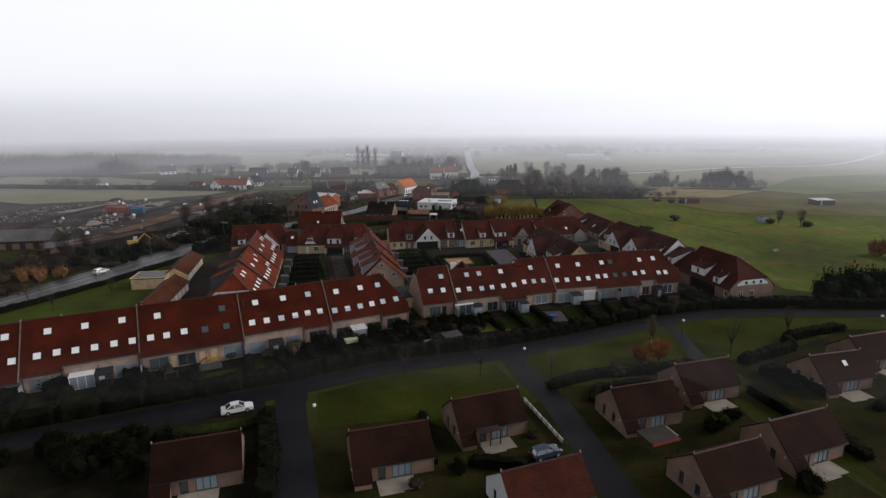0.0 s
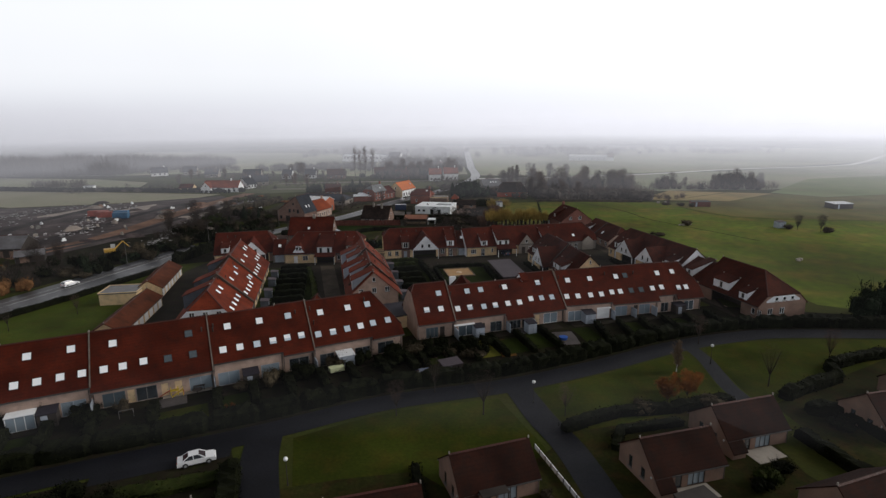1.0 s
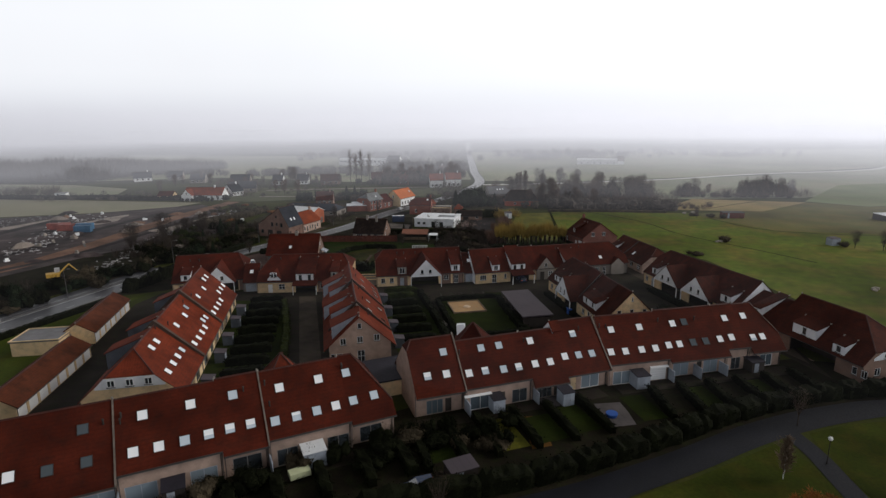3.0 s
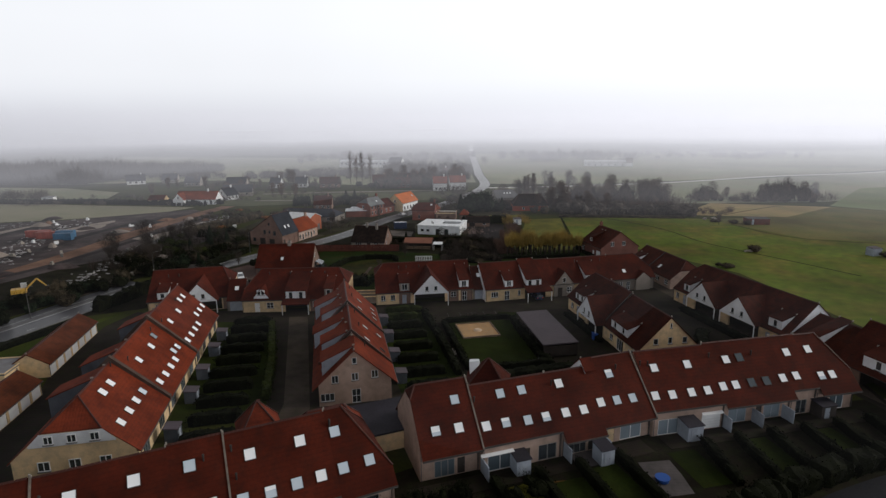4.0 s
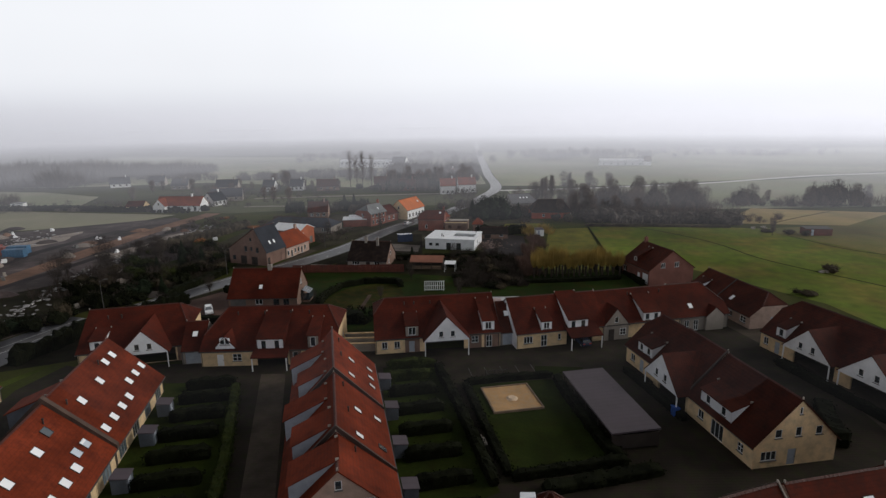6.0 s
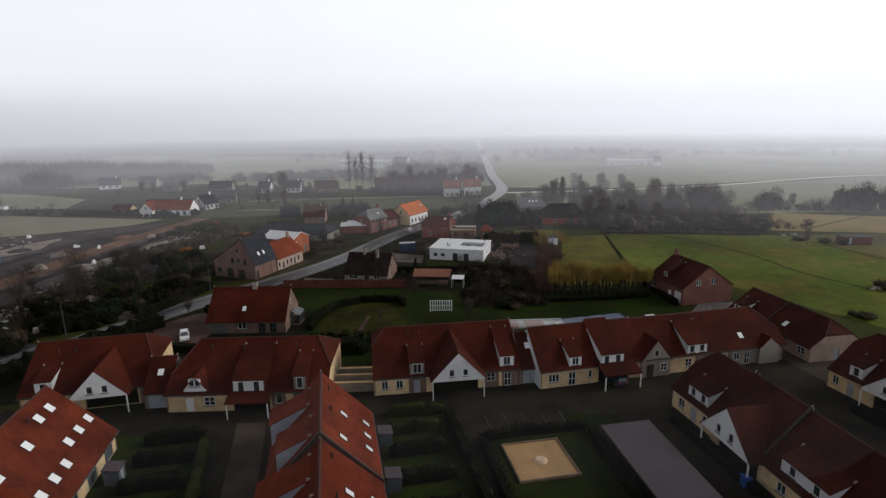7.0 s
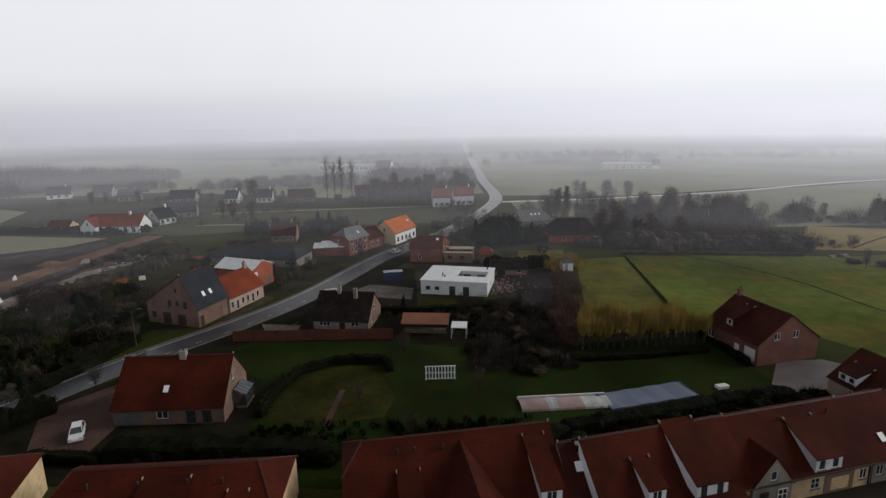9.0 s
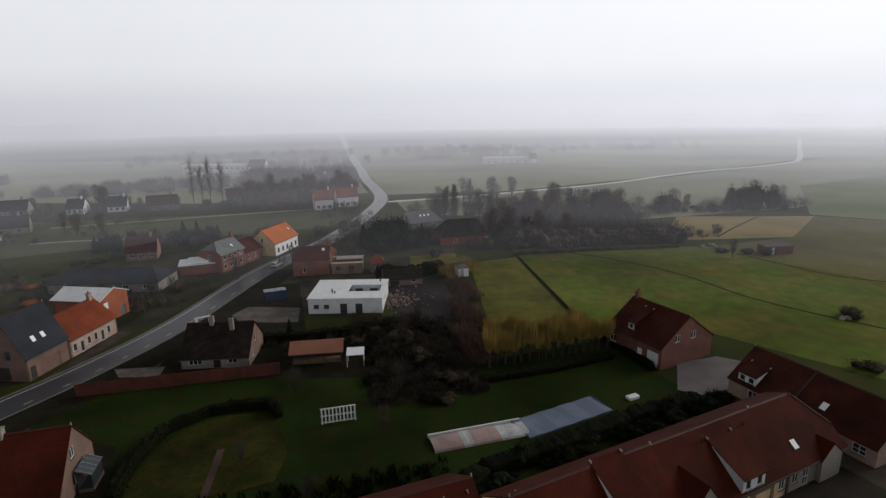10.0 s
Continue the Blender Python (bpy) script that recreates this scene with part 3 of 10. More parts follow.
        polys = [lf[:1] + rf[:1] + rf[1:] + [rr, lr] + list(reversed(lf[1:])), rb[:1] + lb[:1] + lb[1:] + [lr, rr] + list(reversed(rb[1:]))]
        if lh:
            polys.append([lh[2], lh[0], lh[1]])
        if rh:
            polys.append([rh[0], rh[2], rh[1]])
        mb = MB()
        mb.slab(polys, 0.16)
        self.roof = part("roof", mb, roof, self.root)
        # ridge tiles
        cap = MB()
        for i in range(max(1, int((rr[0] - lr[0]) / 0.45))):
            x0 = lr[0] + i * 0.45
            cap.face((x0, df - 0.17, zr - 0.06), (x0 + 0.42, df - 0.17, zr - 0.06), (x0 + 0.42, df, zr + 0.09), (x0, df, zr + 0.09))
            cap.face((x0 + 0.42, df + 0.17, zr - 0.06), (x0, df + 0.17, zr - 0.06), (x0, df, zr + 0.09), (x0 + 0.42, df, zr + 0.09))
            cap.face((x0, df - 0.17, zr - 0.06), (x0, df, zr + 0.09), (x0, df + 0.17, zr - 0.06))
        for hip in (lh, rh):
            if hip:
                for q in (hip[0], hip[2]):
                    cap.tube(q, hip[1], 0.11, 0.11, 5)
        part("ridge_tiles", cap, RIDGE, self.roof)
        for q, hip, way in ((lr, lh, 1), (rr, rh, -1)):
            if not hip:
                mb = MB()
                mb.box(min(q[0], q[0] + way * 0.12), df - 0.07, zr - 0.02, max(q[0], q[0] + way * 0.12), df + 0.07, zr + 0.3)
                part("ridge_end", mb, SLAB, self.roof, "pale mortar cap at the ridge's end")
        for yy, zz in ((yf, zf), (yb, zb)):
            g = MB()
            g.box(xl, yy - 0.11, zz - 0.2, xr, yy + 0.01, zz - 0.09)
            part("gutter", g, GUTTER, self.roof)
        for x in (0.15, L - 0.15):
            g = MB()
            g.cyl(x, -0.07, 0, zf - 0.15, 0.045, n=6)
            part("downpipe", g, GUTTER, self.root)

    def on(self, u, v, side="f"):
        """A pose on a slope: u along the eave, v metres in from the wall, z outwards."""
        if side == "f":
            return pose(u, v, self.ef + v * self.sf) @ pose(0, 0, 0, math.degrees(math.atan(self.sf)))
        return pose(self.L, self.df + self.db, 0, 0, 0, 180) @ pose(u, v, self.eb + v * self.sb) @ pose(0, 0, 0, math.degrees(math.atan(self.sb)))

    def rooflight(self, u, v, pane=None, w=1.2, h=1.25, side="f"):
        w, h = w * 0.95, h * 0.98

        def fr():
            mb = MB()
            for q in ((-w / 2, -h / 2, -w / 2 + 0.05, h / 2), (w / 2 - 0.05, -h / 2, w / 2, h / 2), (-w / 2 + 0.05, -h / 2, w / 2 - 0.05, -h / 2 + 0.07), (-w / 2 + 0.05, h / 2 - 0.05, w / 2 - 0.05, h / 2)):
                mb.box(q[0], q[1], -0.05, q[2], q[3], 0.1)
            return mb

        def pn(lo=0.0, up=1.0):
            mb = MB()
            y0, y1 = -h / 2 + 0.05, h / 2 - 0.03
            mb.box(-w / 2 + 0.03, y0 + (y1 - y0) * lo, -0.03, w / 2 - 0.03, y0 + (y1 - y0) * up, 0.07)
            return mb
        f = part("rooflight", cached(("rooflight", w, h), fr), None, self.roof, m=self.on(u, v, side))
        set_mat(f, LEAD)
        drawn = (0.0, 0.35, 0.6, 0.0)[int(u * 7 + v * 3) % 4] if pane is SKYG else 0.0
        if drawn:
            set_mat(part("pane", cached(("rooflight_pane", w, h, drawn), lambda: pn(0.0, 1 - drawn)), None, f), SKYG)
            set_mat(part("blind", cached(("rooflight_blind", w, h, drawn), lambda: pn(1 - drawn, 1.0)), None, f, "white blind drawn down behind the glass"), SKYW)
        else:
            set_mat(part("pane", cached(("rooflight_pane", w, h), pn), None, f), pane or SKYW)

    def step(self, x, up=0.35, half=0.16, mat=None):
        """The party wall's upstand, where one roof stands over the next."""
        mb = MB()
        yf = -self.ov - 0.05
        mb.slab([[(x - half, yf, self.ef + yf * self.sf + up * 0.7), (x + half, yf, self.ef + yf * self.sf + up * 0.7), (x + half, self.df, self.zr + up * 0.7), (x - half, self.df, self.zr + up * 0.7)],
                 [(x - half, self.df, self.zr + up * 0.7), (x + half, self.df, self.zr + up * 0.7), (x + half, self.df + self.db, self.eb + up * 0.7), (x - half, self.df + self.db, self.eb + up * 0.7)]], up)
        part("party_wall_coping", mb, mat or LEAD, self.roof)

    def vent(self, u, v, h=0.55, side="f"):
        mb = MB()
        p = self.on(u, v, side).translation
        mb.cyl(p.x, p.y, p.z - 0.1, p.z + h, 0.09, n=8)
        mb.cyl(p.x, p.y, p.z + h - 0.02, p.z + h + 0.12, 0.14, 0.1, 8)
        part("vent_pipe", mb, DARKWOOD, self.roof)

    def chimney(self, u, y, h=1.1, w=0.7, mat=None):
        mb = MB()
        zb = self.zr - 0.9
        mb.box(u - w / 2, y - w / 2, zb, u + w / 2, y + w / 2, self.zr + h)
        mb.box(u - w / 2 - 0.06, y - w / 2 - 0.06, self.zr + h, u + w / 2 + 0.06, y + w / 2 + 0.06, self.zr + h + 0.1)
        c = part("chimney", mb, mat or self.wall_mat, self.root)
        p = MB()
        p.cyl(u, y, self.zr + h + 0.1, self.zr + h + 0.45, 0.13, 0.11)
        part("chimney_pot", p, RIDGE, c)

    def facing(self, u0, u1, top, mat, th=0.06):
        """Brick facing on a stretch of the front wall, round its openings."""
        mb = MB()
        holes = [(w[1] - w[3] / 2 - u0, w[1] + w[3] / 2 - u0, w[2], w[2] + w[4]) for w in self.wins if w[0] == "f" and u0 < w[1] - w[3] / 2 and w[1] + w[3] / 2 < u1]
        panel(mb, (u0, -th), (1, 0), u1 - u0, [(0, top), (u1 - u0, top)], holes, th - 0.004)
        return part("brick_facing", mb, mat, self.root, "brown brick facing")

    def gutter(self, side="f", mat=None):
        """Half-round gutter along an eave and a downpipe at its end."""
        y = -self.ov - 0.05 if side == "f" else self.df + self.db + self.ov + 0.05
        z = self.ef - self.ov * self.sf - 0.05 if side == "f" else self.eb - self.ov * self.sb - 0.05
        mb = MB()
        mb.tube((0, y, z), (self.L, y, z), 0.07, 0.07, 6)
        g = part("gutter", mb, mat or DARKWOOD, self.root)
        mb = MB()
        yw = -0.08 if side == "f" else self.df + self.db + 0.08
        mb.tube((self.L - 0.3, y, z), (self.L - 0.3, yw, z - 0.4), 0.045, 0.045, 6)
        mb.tube((self.L - 0.3, yw, z - 0.4), (self.L - 0.3, yw, 0.1), 0.045, 0.045, 6)
        part("downpipe", mb, DARKWOOD, g)

    def dormer(self, u0, u1, y0, zt, pitch=0.22, side="f", face=None, wins=1, roof=None, cheek=None, ww=0.9):
        """A shed dormer: an upright face at y0 metres in from the wall, its top at zt, its roof running back to the main slope."""
        e, s = (self.ef, self.sf) if side == "f" else (self.eb, self.sb)
        zs = e + y0 * s
        y1 = (zt - e - pitch * y0) / (s - pitch)
        z1 = e + y1 * s
        frame_m = Matrix.Identity(4) if side == "f" else pose(self.L, self.df + self.db, 0, 0, 0, 180)
        n = max(1, wins)
        hz = zt - 0.28 - (zs + 0.16)
        holes = []
        for i in range(wins):
            c = (u1 - u0) * (i + 0.5) / n
            holes.append((c - ww / 2, c + ww / 2, zs + 0.16, zt - 0.28))
        mb = MB()
        panel(mb, (u0, y0), (1, 0), u1 - u0, [(0, zt), (u1 - u0, zt)], holes, 0.15, zs - 0.05)
        d = part("dormer", mb, face or WHITE, self.root, m=frame_m)
        for a, b, c_, d_ in holes:
            opening(d, "small" if ww < 0.95 else "win", pose(u0 + (a + b) / 2, y0 - 0.06, c_), b - a, hz)
        for x, t in ((u0, 0.1), (u1 - 0.1, 0.1)):
            ck = MB()
            n0 = [(x + q, yy, zz) for q in (0, t) for yy, zz in ((y0, zs - 0.05), (y0, zt), (y1, z1))]
            ck.v = n0
            ck.f = [(0, 1, 2), (5, 4, 3), (0, 3, 4, 1), (1, 4, 5, 2), (2, 5, 3, 0)]
            part("dormer_cheek", ck, cheek or face or WHITE, d)
        rf = MB()
        rf.slab([[(u0 - 0.15, y0 - 0.25, zt - 0.25 * pitch + 0.1), (u1 + 0.15, y0 - 0.25, zt - 0.25 * pitch + 0.1), (u1 + 0.15, y1 + 0.1, z1 + 0.12), (u0 - 0.15, y1 + 0.1, z1 + 0.12)]], 0.12)
        part("dormer_roof", rf, roof or self.roof_mat, d)
        for x in (u0 - 0.1, u1 + 0.1):
            mb = MB()
            mb.box(x - 0.05, y1 - 0.3, z1 - 0.02, x + 0.05, y1 + 0.05, z1 + 0.24)
            part("flashing", mb, SLAB, d)
        return d

    def wing(self, u0, u1, proj, ze, za, face=None, posts=True, wins=2, side="f", roof=None, closed=False, zbot=None):
        """A cross gable standing proj metres before the wall, its face a painted triangle over an open carport on posts."""
        e, s = (self.ef, self.sf) if side == "f" else (self.eb, self.sb)
        fm = Matrix.Identity(4) if side == "f" else pose(self.L, self.df + self.db, 0, 0, 0, 180)
        W, c = u1 - u0, (u0 + u1) / 2
        zb = ze - 0.35 if zbot is None else zbot
        if closed:
            zb = 0.0
        h = (za - ze)
        holes = []
        if wins:
            for i in range(wins):
                k = W * (0.5 + (i - (wins - 1) / 2) * 0.26)
                holes.append((k - 0.4, k + 0.4, ze + 0.35, ze + 1.45))
        mb = MB()
        panel(mb, (u0, -proj), (1, 0), W, [(0, ze - 0.1), (W / 2, za - 0.1), (W, ze - 0.1)], holes, 0.2, zb)
        if closed:
            panel(mb, (u1, -proj), (0, 1), proj, [(0, ze), (proj, ze)], [], 0.2)
            panel(mb, (u0, 0), (0, -1), proj, [(0, ze), (proj, ze)], [], 0.2)
        g = part("cross_gable", mb, face or WHITE, self.root, m=fm)
        for a, b, q, r in holes:
            opening(g, "small", pose(u0 + (a + b) / 2, -proj, q), b - a, r - q)
        if not closed:
            for x in (u0, u1 - 0.15):
                side_b = MB()
                side_b.box(x, -proj + 0.2, zb, x + 0.15, 0.1, ze)
                part("side_beam", side_b, face or WHITE, g)
        ya = (za - e) / s
        ye = max(0.2, (ze - e) / s)
        k = h / (W / 2)
        o = 0.25
        rf = MB()
        rf.slab([[(u0 - o, -proj - 0.06, ze - o * k), (c, -proj - 0.06, za), (c, ya, za), (u0 - o, max(0.0, (ze - o * k - e) / s), ze - o * k)],
                 [(c, -proj - 0.06, za), (u1 + o, -proj - 0.06, ze - o * k), (u1 + o, max(0.0, (ze - o * k - e) / s), ze - o * k), (c, ya, za)]], 0.14)
        part("cross_roof", rf, roof or self.roof_mat, g)
        if posts:
            for x in (u0 + 0.1, u1 - 0.1):
                p = MB()
                p.box(x - 0.08, -proj + 0.02, 0, x + 0.08, -proj + 0.18, zb + 0.05)
                part("post", p, PAINT, g)
        return g


# ---- ground, fields and roads ----
def sheet(name, pts, z, mat, label, category, kind="structure"):
    bm = bmesh.new()
    f = bm.faces.new([bm.verts.new((x, y, z)) for x, y in pts])
    if f.normal.z < 0 or f.calc_area() == 0:
        f.normal_flip()
    bm.normal_update()
    if f.normal.z < 0:
        f.normal_flip()
    bmesh.ops.triangulate(bm, faces=[f])
    me = bpy.data.meshes.new(name)
    bm.to_mesh(me)
    bm.free()
    me.materials.append(mat)
    return tagged(new(name, me), label, category, kind=kind)


def smooth(pts, n=6):
    out = []
    P = [Vector(p) for p in pts]
    for i in range(len(P) - 1):
        a, b, c, d = P[max(0, i - 1)], P[i], P[i + 1], P[min(len(P) - 1, i + 2)]
        for k in range(n):
            t = k / n
            out.append(0.5 * ((2 * b) + (c - a) * t + (2 * a - 5 * b + 4 * c - d) * t * t + (3 * b - a - 3 * c + d) * t ** 3))
    out.append(P[-1])
    return out


def sides(line, off):
    res = []
    for i, p in enumerate(line):
        d = (line[min(i + 1, len(line) - 1)] - line[max(i - 1, 0)]).normalized()
        res.append(p + Vector((-d.y, d.x)) * off)
    return res


def ribbon(mb, line, a, b, z0, z1=None):
    """A strip between the offsets a and b of a line; with z1 it is a raised step from z0 to z1."""
    l, r = sides(line, a), sides(line, b)
    z = z0 if z1 is None else z1
    for i in range(len(line) - 1):
        mb.face((r[i].x, r[i].y, z), (r[i + 1].x, r[i + 1].y, z), (l[i + 1].x, l[i + 1].y, z), (l[i].x, l[i].y, z))
        if z1 is not None:
            for s in (l, r):
                mb.face((s[i].x, s[i].y, z0), (s[i + 1].x, s[i + 1].y, z0), (s[i + 1].x, s[i + 1].y, z), (s[i].x, s[i].y, z))


def road(name, pts, w, label, kerb=0.0, z=0.05, mat=None, edge=0, dash=0, n=6):
    line = smooth(pts, n)
    mb = MB()
    ribbon(mb, line, w / 2, -w / 2, z)
    r = tagged(part(name, mb, mat or ASPHALT), label, "road", kind="structure")
    if kerb:
        for s in (1, -1):
            k = MB()
            ribbon(k, line, s * (w / 2 + 0.28), s * (w / 2), 0.0, z + kerb)
            part("kerb", k, KERB, r)
    if edge:
        k = MB()
        ribbon(k, line, edge + 0.09, edge - 0.09, z + 0.006)
        part("edge_line", k, MARK, r)
    if dash:
        k = MB()
        for i in range(0, len(line) - 1, 2):
            a, b = line[i], line[i + 1]
            q = b - a
            m = max(1, int(q.length / 5))
            for j in range(m):
                seg = [a + q * (j / m), a + q * ((j + 0.45) / m)]
                ribbon(k, seg, dash + 0.08, dash - 0.08, z + 0.006)
        part("centre_line", k, MARK, r)
    return r


gb = MB()
N = 24
for i in range(N):
    for j in range(N):
        x0, y0 = -2600 + 5200 * i / N, -700 + 4400 * j / N
        gb.face((x0, y0, 0), (x0 + 5200 / N, y0, 0), (x0 + 5200 / N, y0 + 4400 / N, 0), (x0, y0 + 4400 / N, 0))
tagged(part("ground", gb, GRASS), "flat winter grassland reaching the misty horizon", "ground", kind="structure")

# open land
sheet("field", [(60, 232), (78, 200), (84, 130), (112, 114), (420, 112), (420, 216), (260, 226), (170, 232), (124, 243), (112, 272), (108, 285), (67, 297), (50, 300), (42, 231)], 0.02, MEADOW, "green meadow behind the houses", "field")
sheet("field", [(108, 285), (112, 272), (124, 243), (170, 232), (260, 226), (420, 216), (420, 345), (200, 298), (181, 315), (144, 288)], 0.0215, ROUGHP, "brownish rough pasture", "field")
sheet("field", [(101, 296), (116, 313.5), (131, 331), (158, 322), (181, 315), (144, 288)], 0.023, STRAW, "straw-coloured rough pasture", "field")
sheet("field", [(182, 318), (246, 386), (420, 430), (420, 346), (200, 299)], 0.0225, GREENP, "green field paled in colour for haze", "field")
sheet("field", [(28, 430), (36, 800), (800, 800), (600, 560), (370, 512), (220, 455), (95, 421)], 0.02, PASTURE_HAZE, "green pasture paled in colour for haze", "field")
sheet("field", [(30, 410), (95, 416), (222, 449), (372, 505), (640, 600), (640, 330), (300, 374), (190, 332), (110, 330), (30, 370)], 0.021, PASTURE_HAZE, "green pasture beside a lane, paled for haze", "field")
sheet("field", [(21.5, 231), (40.0, 230), (48, 290), (33, 288)], 0.024, YELLOWG, "mossy yellow-green paddock", "field")
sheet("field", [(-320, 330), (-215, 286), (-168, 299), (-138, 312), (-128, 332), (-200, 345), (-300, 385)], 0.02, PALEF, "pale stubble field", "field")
sheet("field", [(-330, 372), (-226, 358), (-190, 356), (-205, 400), (-255, 425), (-340, 440)], 0.02, PASTURE_HAZE, "green field behind a hedge", "field")
sheet("field", [(-420, 455), (-260, 450), (-170, 470), (-60, 430), (20, 440), (20, 700), (-420, 800)], 0.02, PASTURE_HAZE, "green fields paled in colour for haze", "field")
sheet("field", [(-140, 348), (-104, 334), (-60, 346), (-30, 350), (-6, 352), (12, 376), (12, 392), (-60, 396), (-136, 402)], 0.021, PLOUGH, "dark green winter field", "field")
sheet("building_site", [(-330, 205), (-150, 186), (-97, 168), (-90, 185), (-80, 214), (-86, 250), (-105, 305), (-125, 325), (-170, 296), (-215, 284), (-330, 320)], 0.022, MUD, "churned dark mud of a building site", "ground")
road("dirt_track", [(-136, 180), (-127, 200), (-123, 224), (-121, 268), (-118, 300), (-112, 335)], 7.5, "brown earth track across the building site", z=0.04, mat=TRACK)
for k, (x, y, w, l, a) in enumerate(((-150, 275, 12, 34, 70), (-175, 268, 10, 26, 80), (-108, 262, 7, 30, 75), (-104, 285, 5, 22, 65), (-95, 240, 4, 16, 72))):
    c, s = math.cos(radians(a)), math.sin(radians(a))
    pts = []
    for i in range(14):
        t = 2 * math.pi * i / 14
        q = 1 + 0.3 * math.sin(3 * t + k)
        px, py = l / 2 * math.cos(t) * q, w / 2 * math.sin(t) * q
        pts.append((x + c * px - s * py, y + s * px + c * py))
    sheet("puddled_ground", pts, 0.03 + k * 0.002, GRAVEL, "pale wet gravel on the building site", "ground")

# near lawns and plots
sheet("lawn", [(-19.6, 78.4), (-14, 81.6), (-8, 84.6), (1, 87.2), (8.6, 88.6), (13.2, 76), (16.6, 54), (21.5, 24), (-7, 24), (-13.6, 54)], 0.024, LAWN, "mown lawn between the lanes", "lawn")
sheet("lawn", [(14.6, 89.6), (17, 92.6), (28, 97), (36, 101), (42.6, 104.4), (44, 100), (43.2, 91), (43, 70), (60, 20), (25, 20), (19, 74)], 0.024, LAWN, "mown lawn with russet shrubs", "lawn")
sheet("lawn", [(46.8, 101), (48, 106.5), (55, 108.8), (70, 110.4), (110, 108), (110, 40), (50, 40), (46.4, 90)], 0.029, LAWN, "mown lawn beside the lane", "lawn")
# soil colour used on this lawn to paint the gloom under trees
sheet("lawn", [(-110, 36), (-72, 56), (-58, 62.4), (-43, 69), (-26.8, 75.6), (-25, 72), (-19.4, 54), (-12, 22), (-110, 22)], 0.024, SOIL, "lawn under trees, darkened in colour as shade", "lawn")
# shade of the terrace gardens is put into this dark sheet
sheet("garden_ground", [(-110, 48), (-72, 62.5), (-58, 68.2), (-43, 75), (-24, 83.2), (-8.3, 91), (11, 96), (27, 102.6), (42, 110), (56, 114.6), (70, 116), (110, 113.6), (110, 122), (84, 124), (60, 130), (24, 124), (-6, 114), (-30, 100), (-84, 74), (-110, 62)], 0.025, SOIL, "garden ground along the terrace, shade darkened into it", "ground")
sheet("courtyard", [(-24, 116), (-3, 121), (24, 131), (58, 139), (62, 122), (66, 150), (60, 182), (50, 190), (7, 179), (-17, 177), (-45, 172), (-50, 166), (-38, 150), (-30, 124)], 0.026, PAVING, "dark brick-paved courtyard", "pavement")
sheet("lane", [(52, 146), (58, 141), (62, 128), (66, 150), (61, 178), (61, 206), (55, 209), (50, 188), (54, 168)], 0.032, LANEBRICK, "brick-paved lane between the houses", "pavement")
sheet("lawn", [(-116, 92), (-100, 84), (-66, 98), (-63, 106), (-67, 128), (-76, 160), (-72, 174), (-80, 160), (-92, 128), (-103, 104)], 0.026, LAWN_B, "green verge beside the garages", "lawn")
sheet("garage_lane", [(-61, 108), (-50, 110), (-53, 126), (-60, 160), (-57, 168), (-70, 172), (-72, 163), (-67.5, 140), (-64, 132)], 0.03, PAVING, "dark paved lane before the garages", "pavement")
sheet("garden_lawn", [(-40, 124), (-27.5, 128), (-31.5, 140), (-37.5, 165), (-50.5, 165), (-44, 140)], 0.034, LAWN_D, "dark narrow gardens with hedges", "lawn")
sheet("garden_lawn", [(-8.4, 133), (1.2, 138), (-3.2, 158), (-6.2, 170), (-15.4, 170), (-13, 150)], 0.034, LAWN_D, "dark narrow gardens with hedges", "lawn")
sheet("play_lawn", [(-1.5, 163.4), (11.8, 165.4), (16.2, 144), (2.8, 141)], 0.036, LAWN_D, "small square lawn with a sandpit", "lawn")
sheet("path", [(-25.2, 122.4), (-21.4, 123.6), (-21.4, 128.6), (-31.2, 168), (-35.2, 168), (-25.6, 130)], 0.038, LANEBRICK, "brick-paved lane between garden hedges", "pavement")
sheet("lawn", [(-60, 191), (-50, 190), (-20, 186), (5, 190), (25, 194), (46, 200), (43, 216), (42, 229), (20, 226), (0, 231), (-16, 231), (-46, 230.5), (-50, 222), (-36, 212), (-36, 200)], 0.026, LAWN_G, "large dark garden lawn", "lawn")
sheet("lawn", [(-32, 201), (-24, 200), (-16, 201.5), (-14.6, 207), (-16, 215), (-19, 218.4), (-24, 218.6), (-29, 216), (-32, 210), (-33, 205)], 0.04, MOSSD, "mossy lawn inside a curved hedge", "lawn")
sheet("garden_path", [(-24.2, 199.5), (-23.3, 199.5), (-22.6, 210), (-23.5, 210)], 0.044, REDPAVE, "reddish brick garden path", "pavement")
sheet("yard", [(43.2, 208.4), (45.4, 206.0), (51, 206.6), (58, 209.4), (60, 214), (57, 217), (49, 216.6)], 0.034, YARDST, "mauve-grey paved yard before a brick house", "pavement")
sheet("driveway", [(-61, 195), (-53, 194), (-52, 212), (-58, 216), (-66, 205)], 0.034, REDPAVE, "reddish brick driveway", "pavement")
sheet("yard", [(-30, 247), (-12, 243), (-14, 282), (-22, 282)], 0.03, SOIL, "dark earth yard of an unfinished house", "ground")
sheet("yard", [(-28, 262), (-26, 257.5), (-18, 254.6), (-14, 254), (-13.6, 262.6), (-19, 264.6), (-25, 266.4)], 0.036, WORNG, "worn muddy gravel drive", "pavement")
sheet("driveway", [(-44.4, 239.6), (-36.0, 238.4), (-36.2, 234.8), (-42.6, 235.9)], 0.04, WORNG, "pale paved drive beside a low house", "pavement")
sheet("verge", [(-83, 168), (-80, 186), (-66.5, 209), (-58, 202), (-62, 188), (-70, 174)], 0.029, SOIL, "dark damp verge behind the houses", "verge")
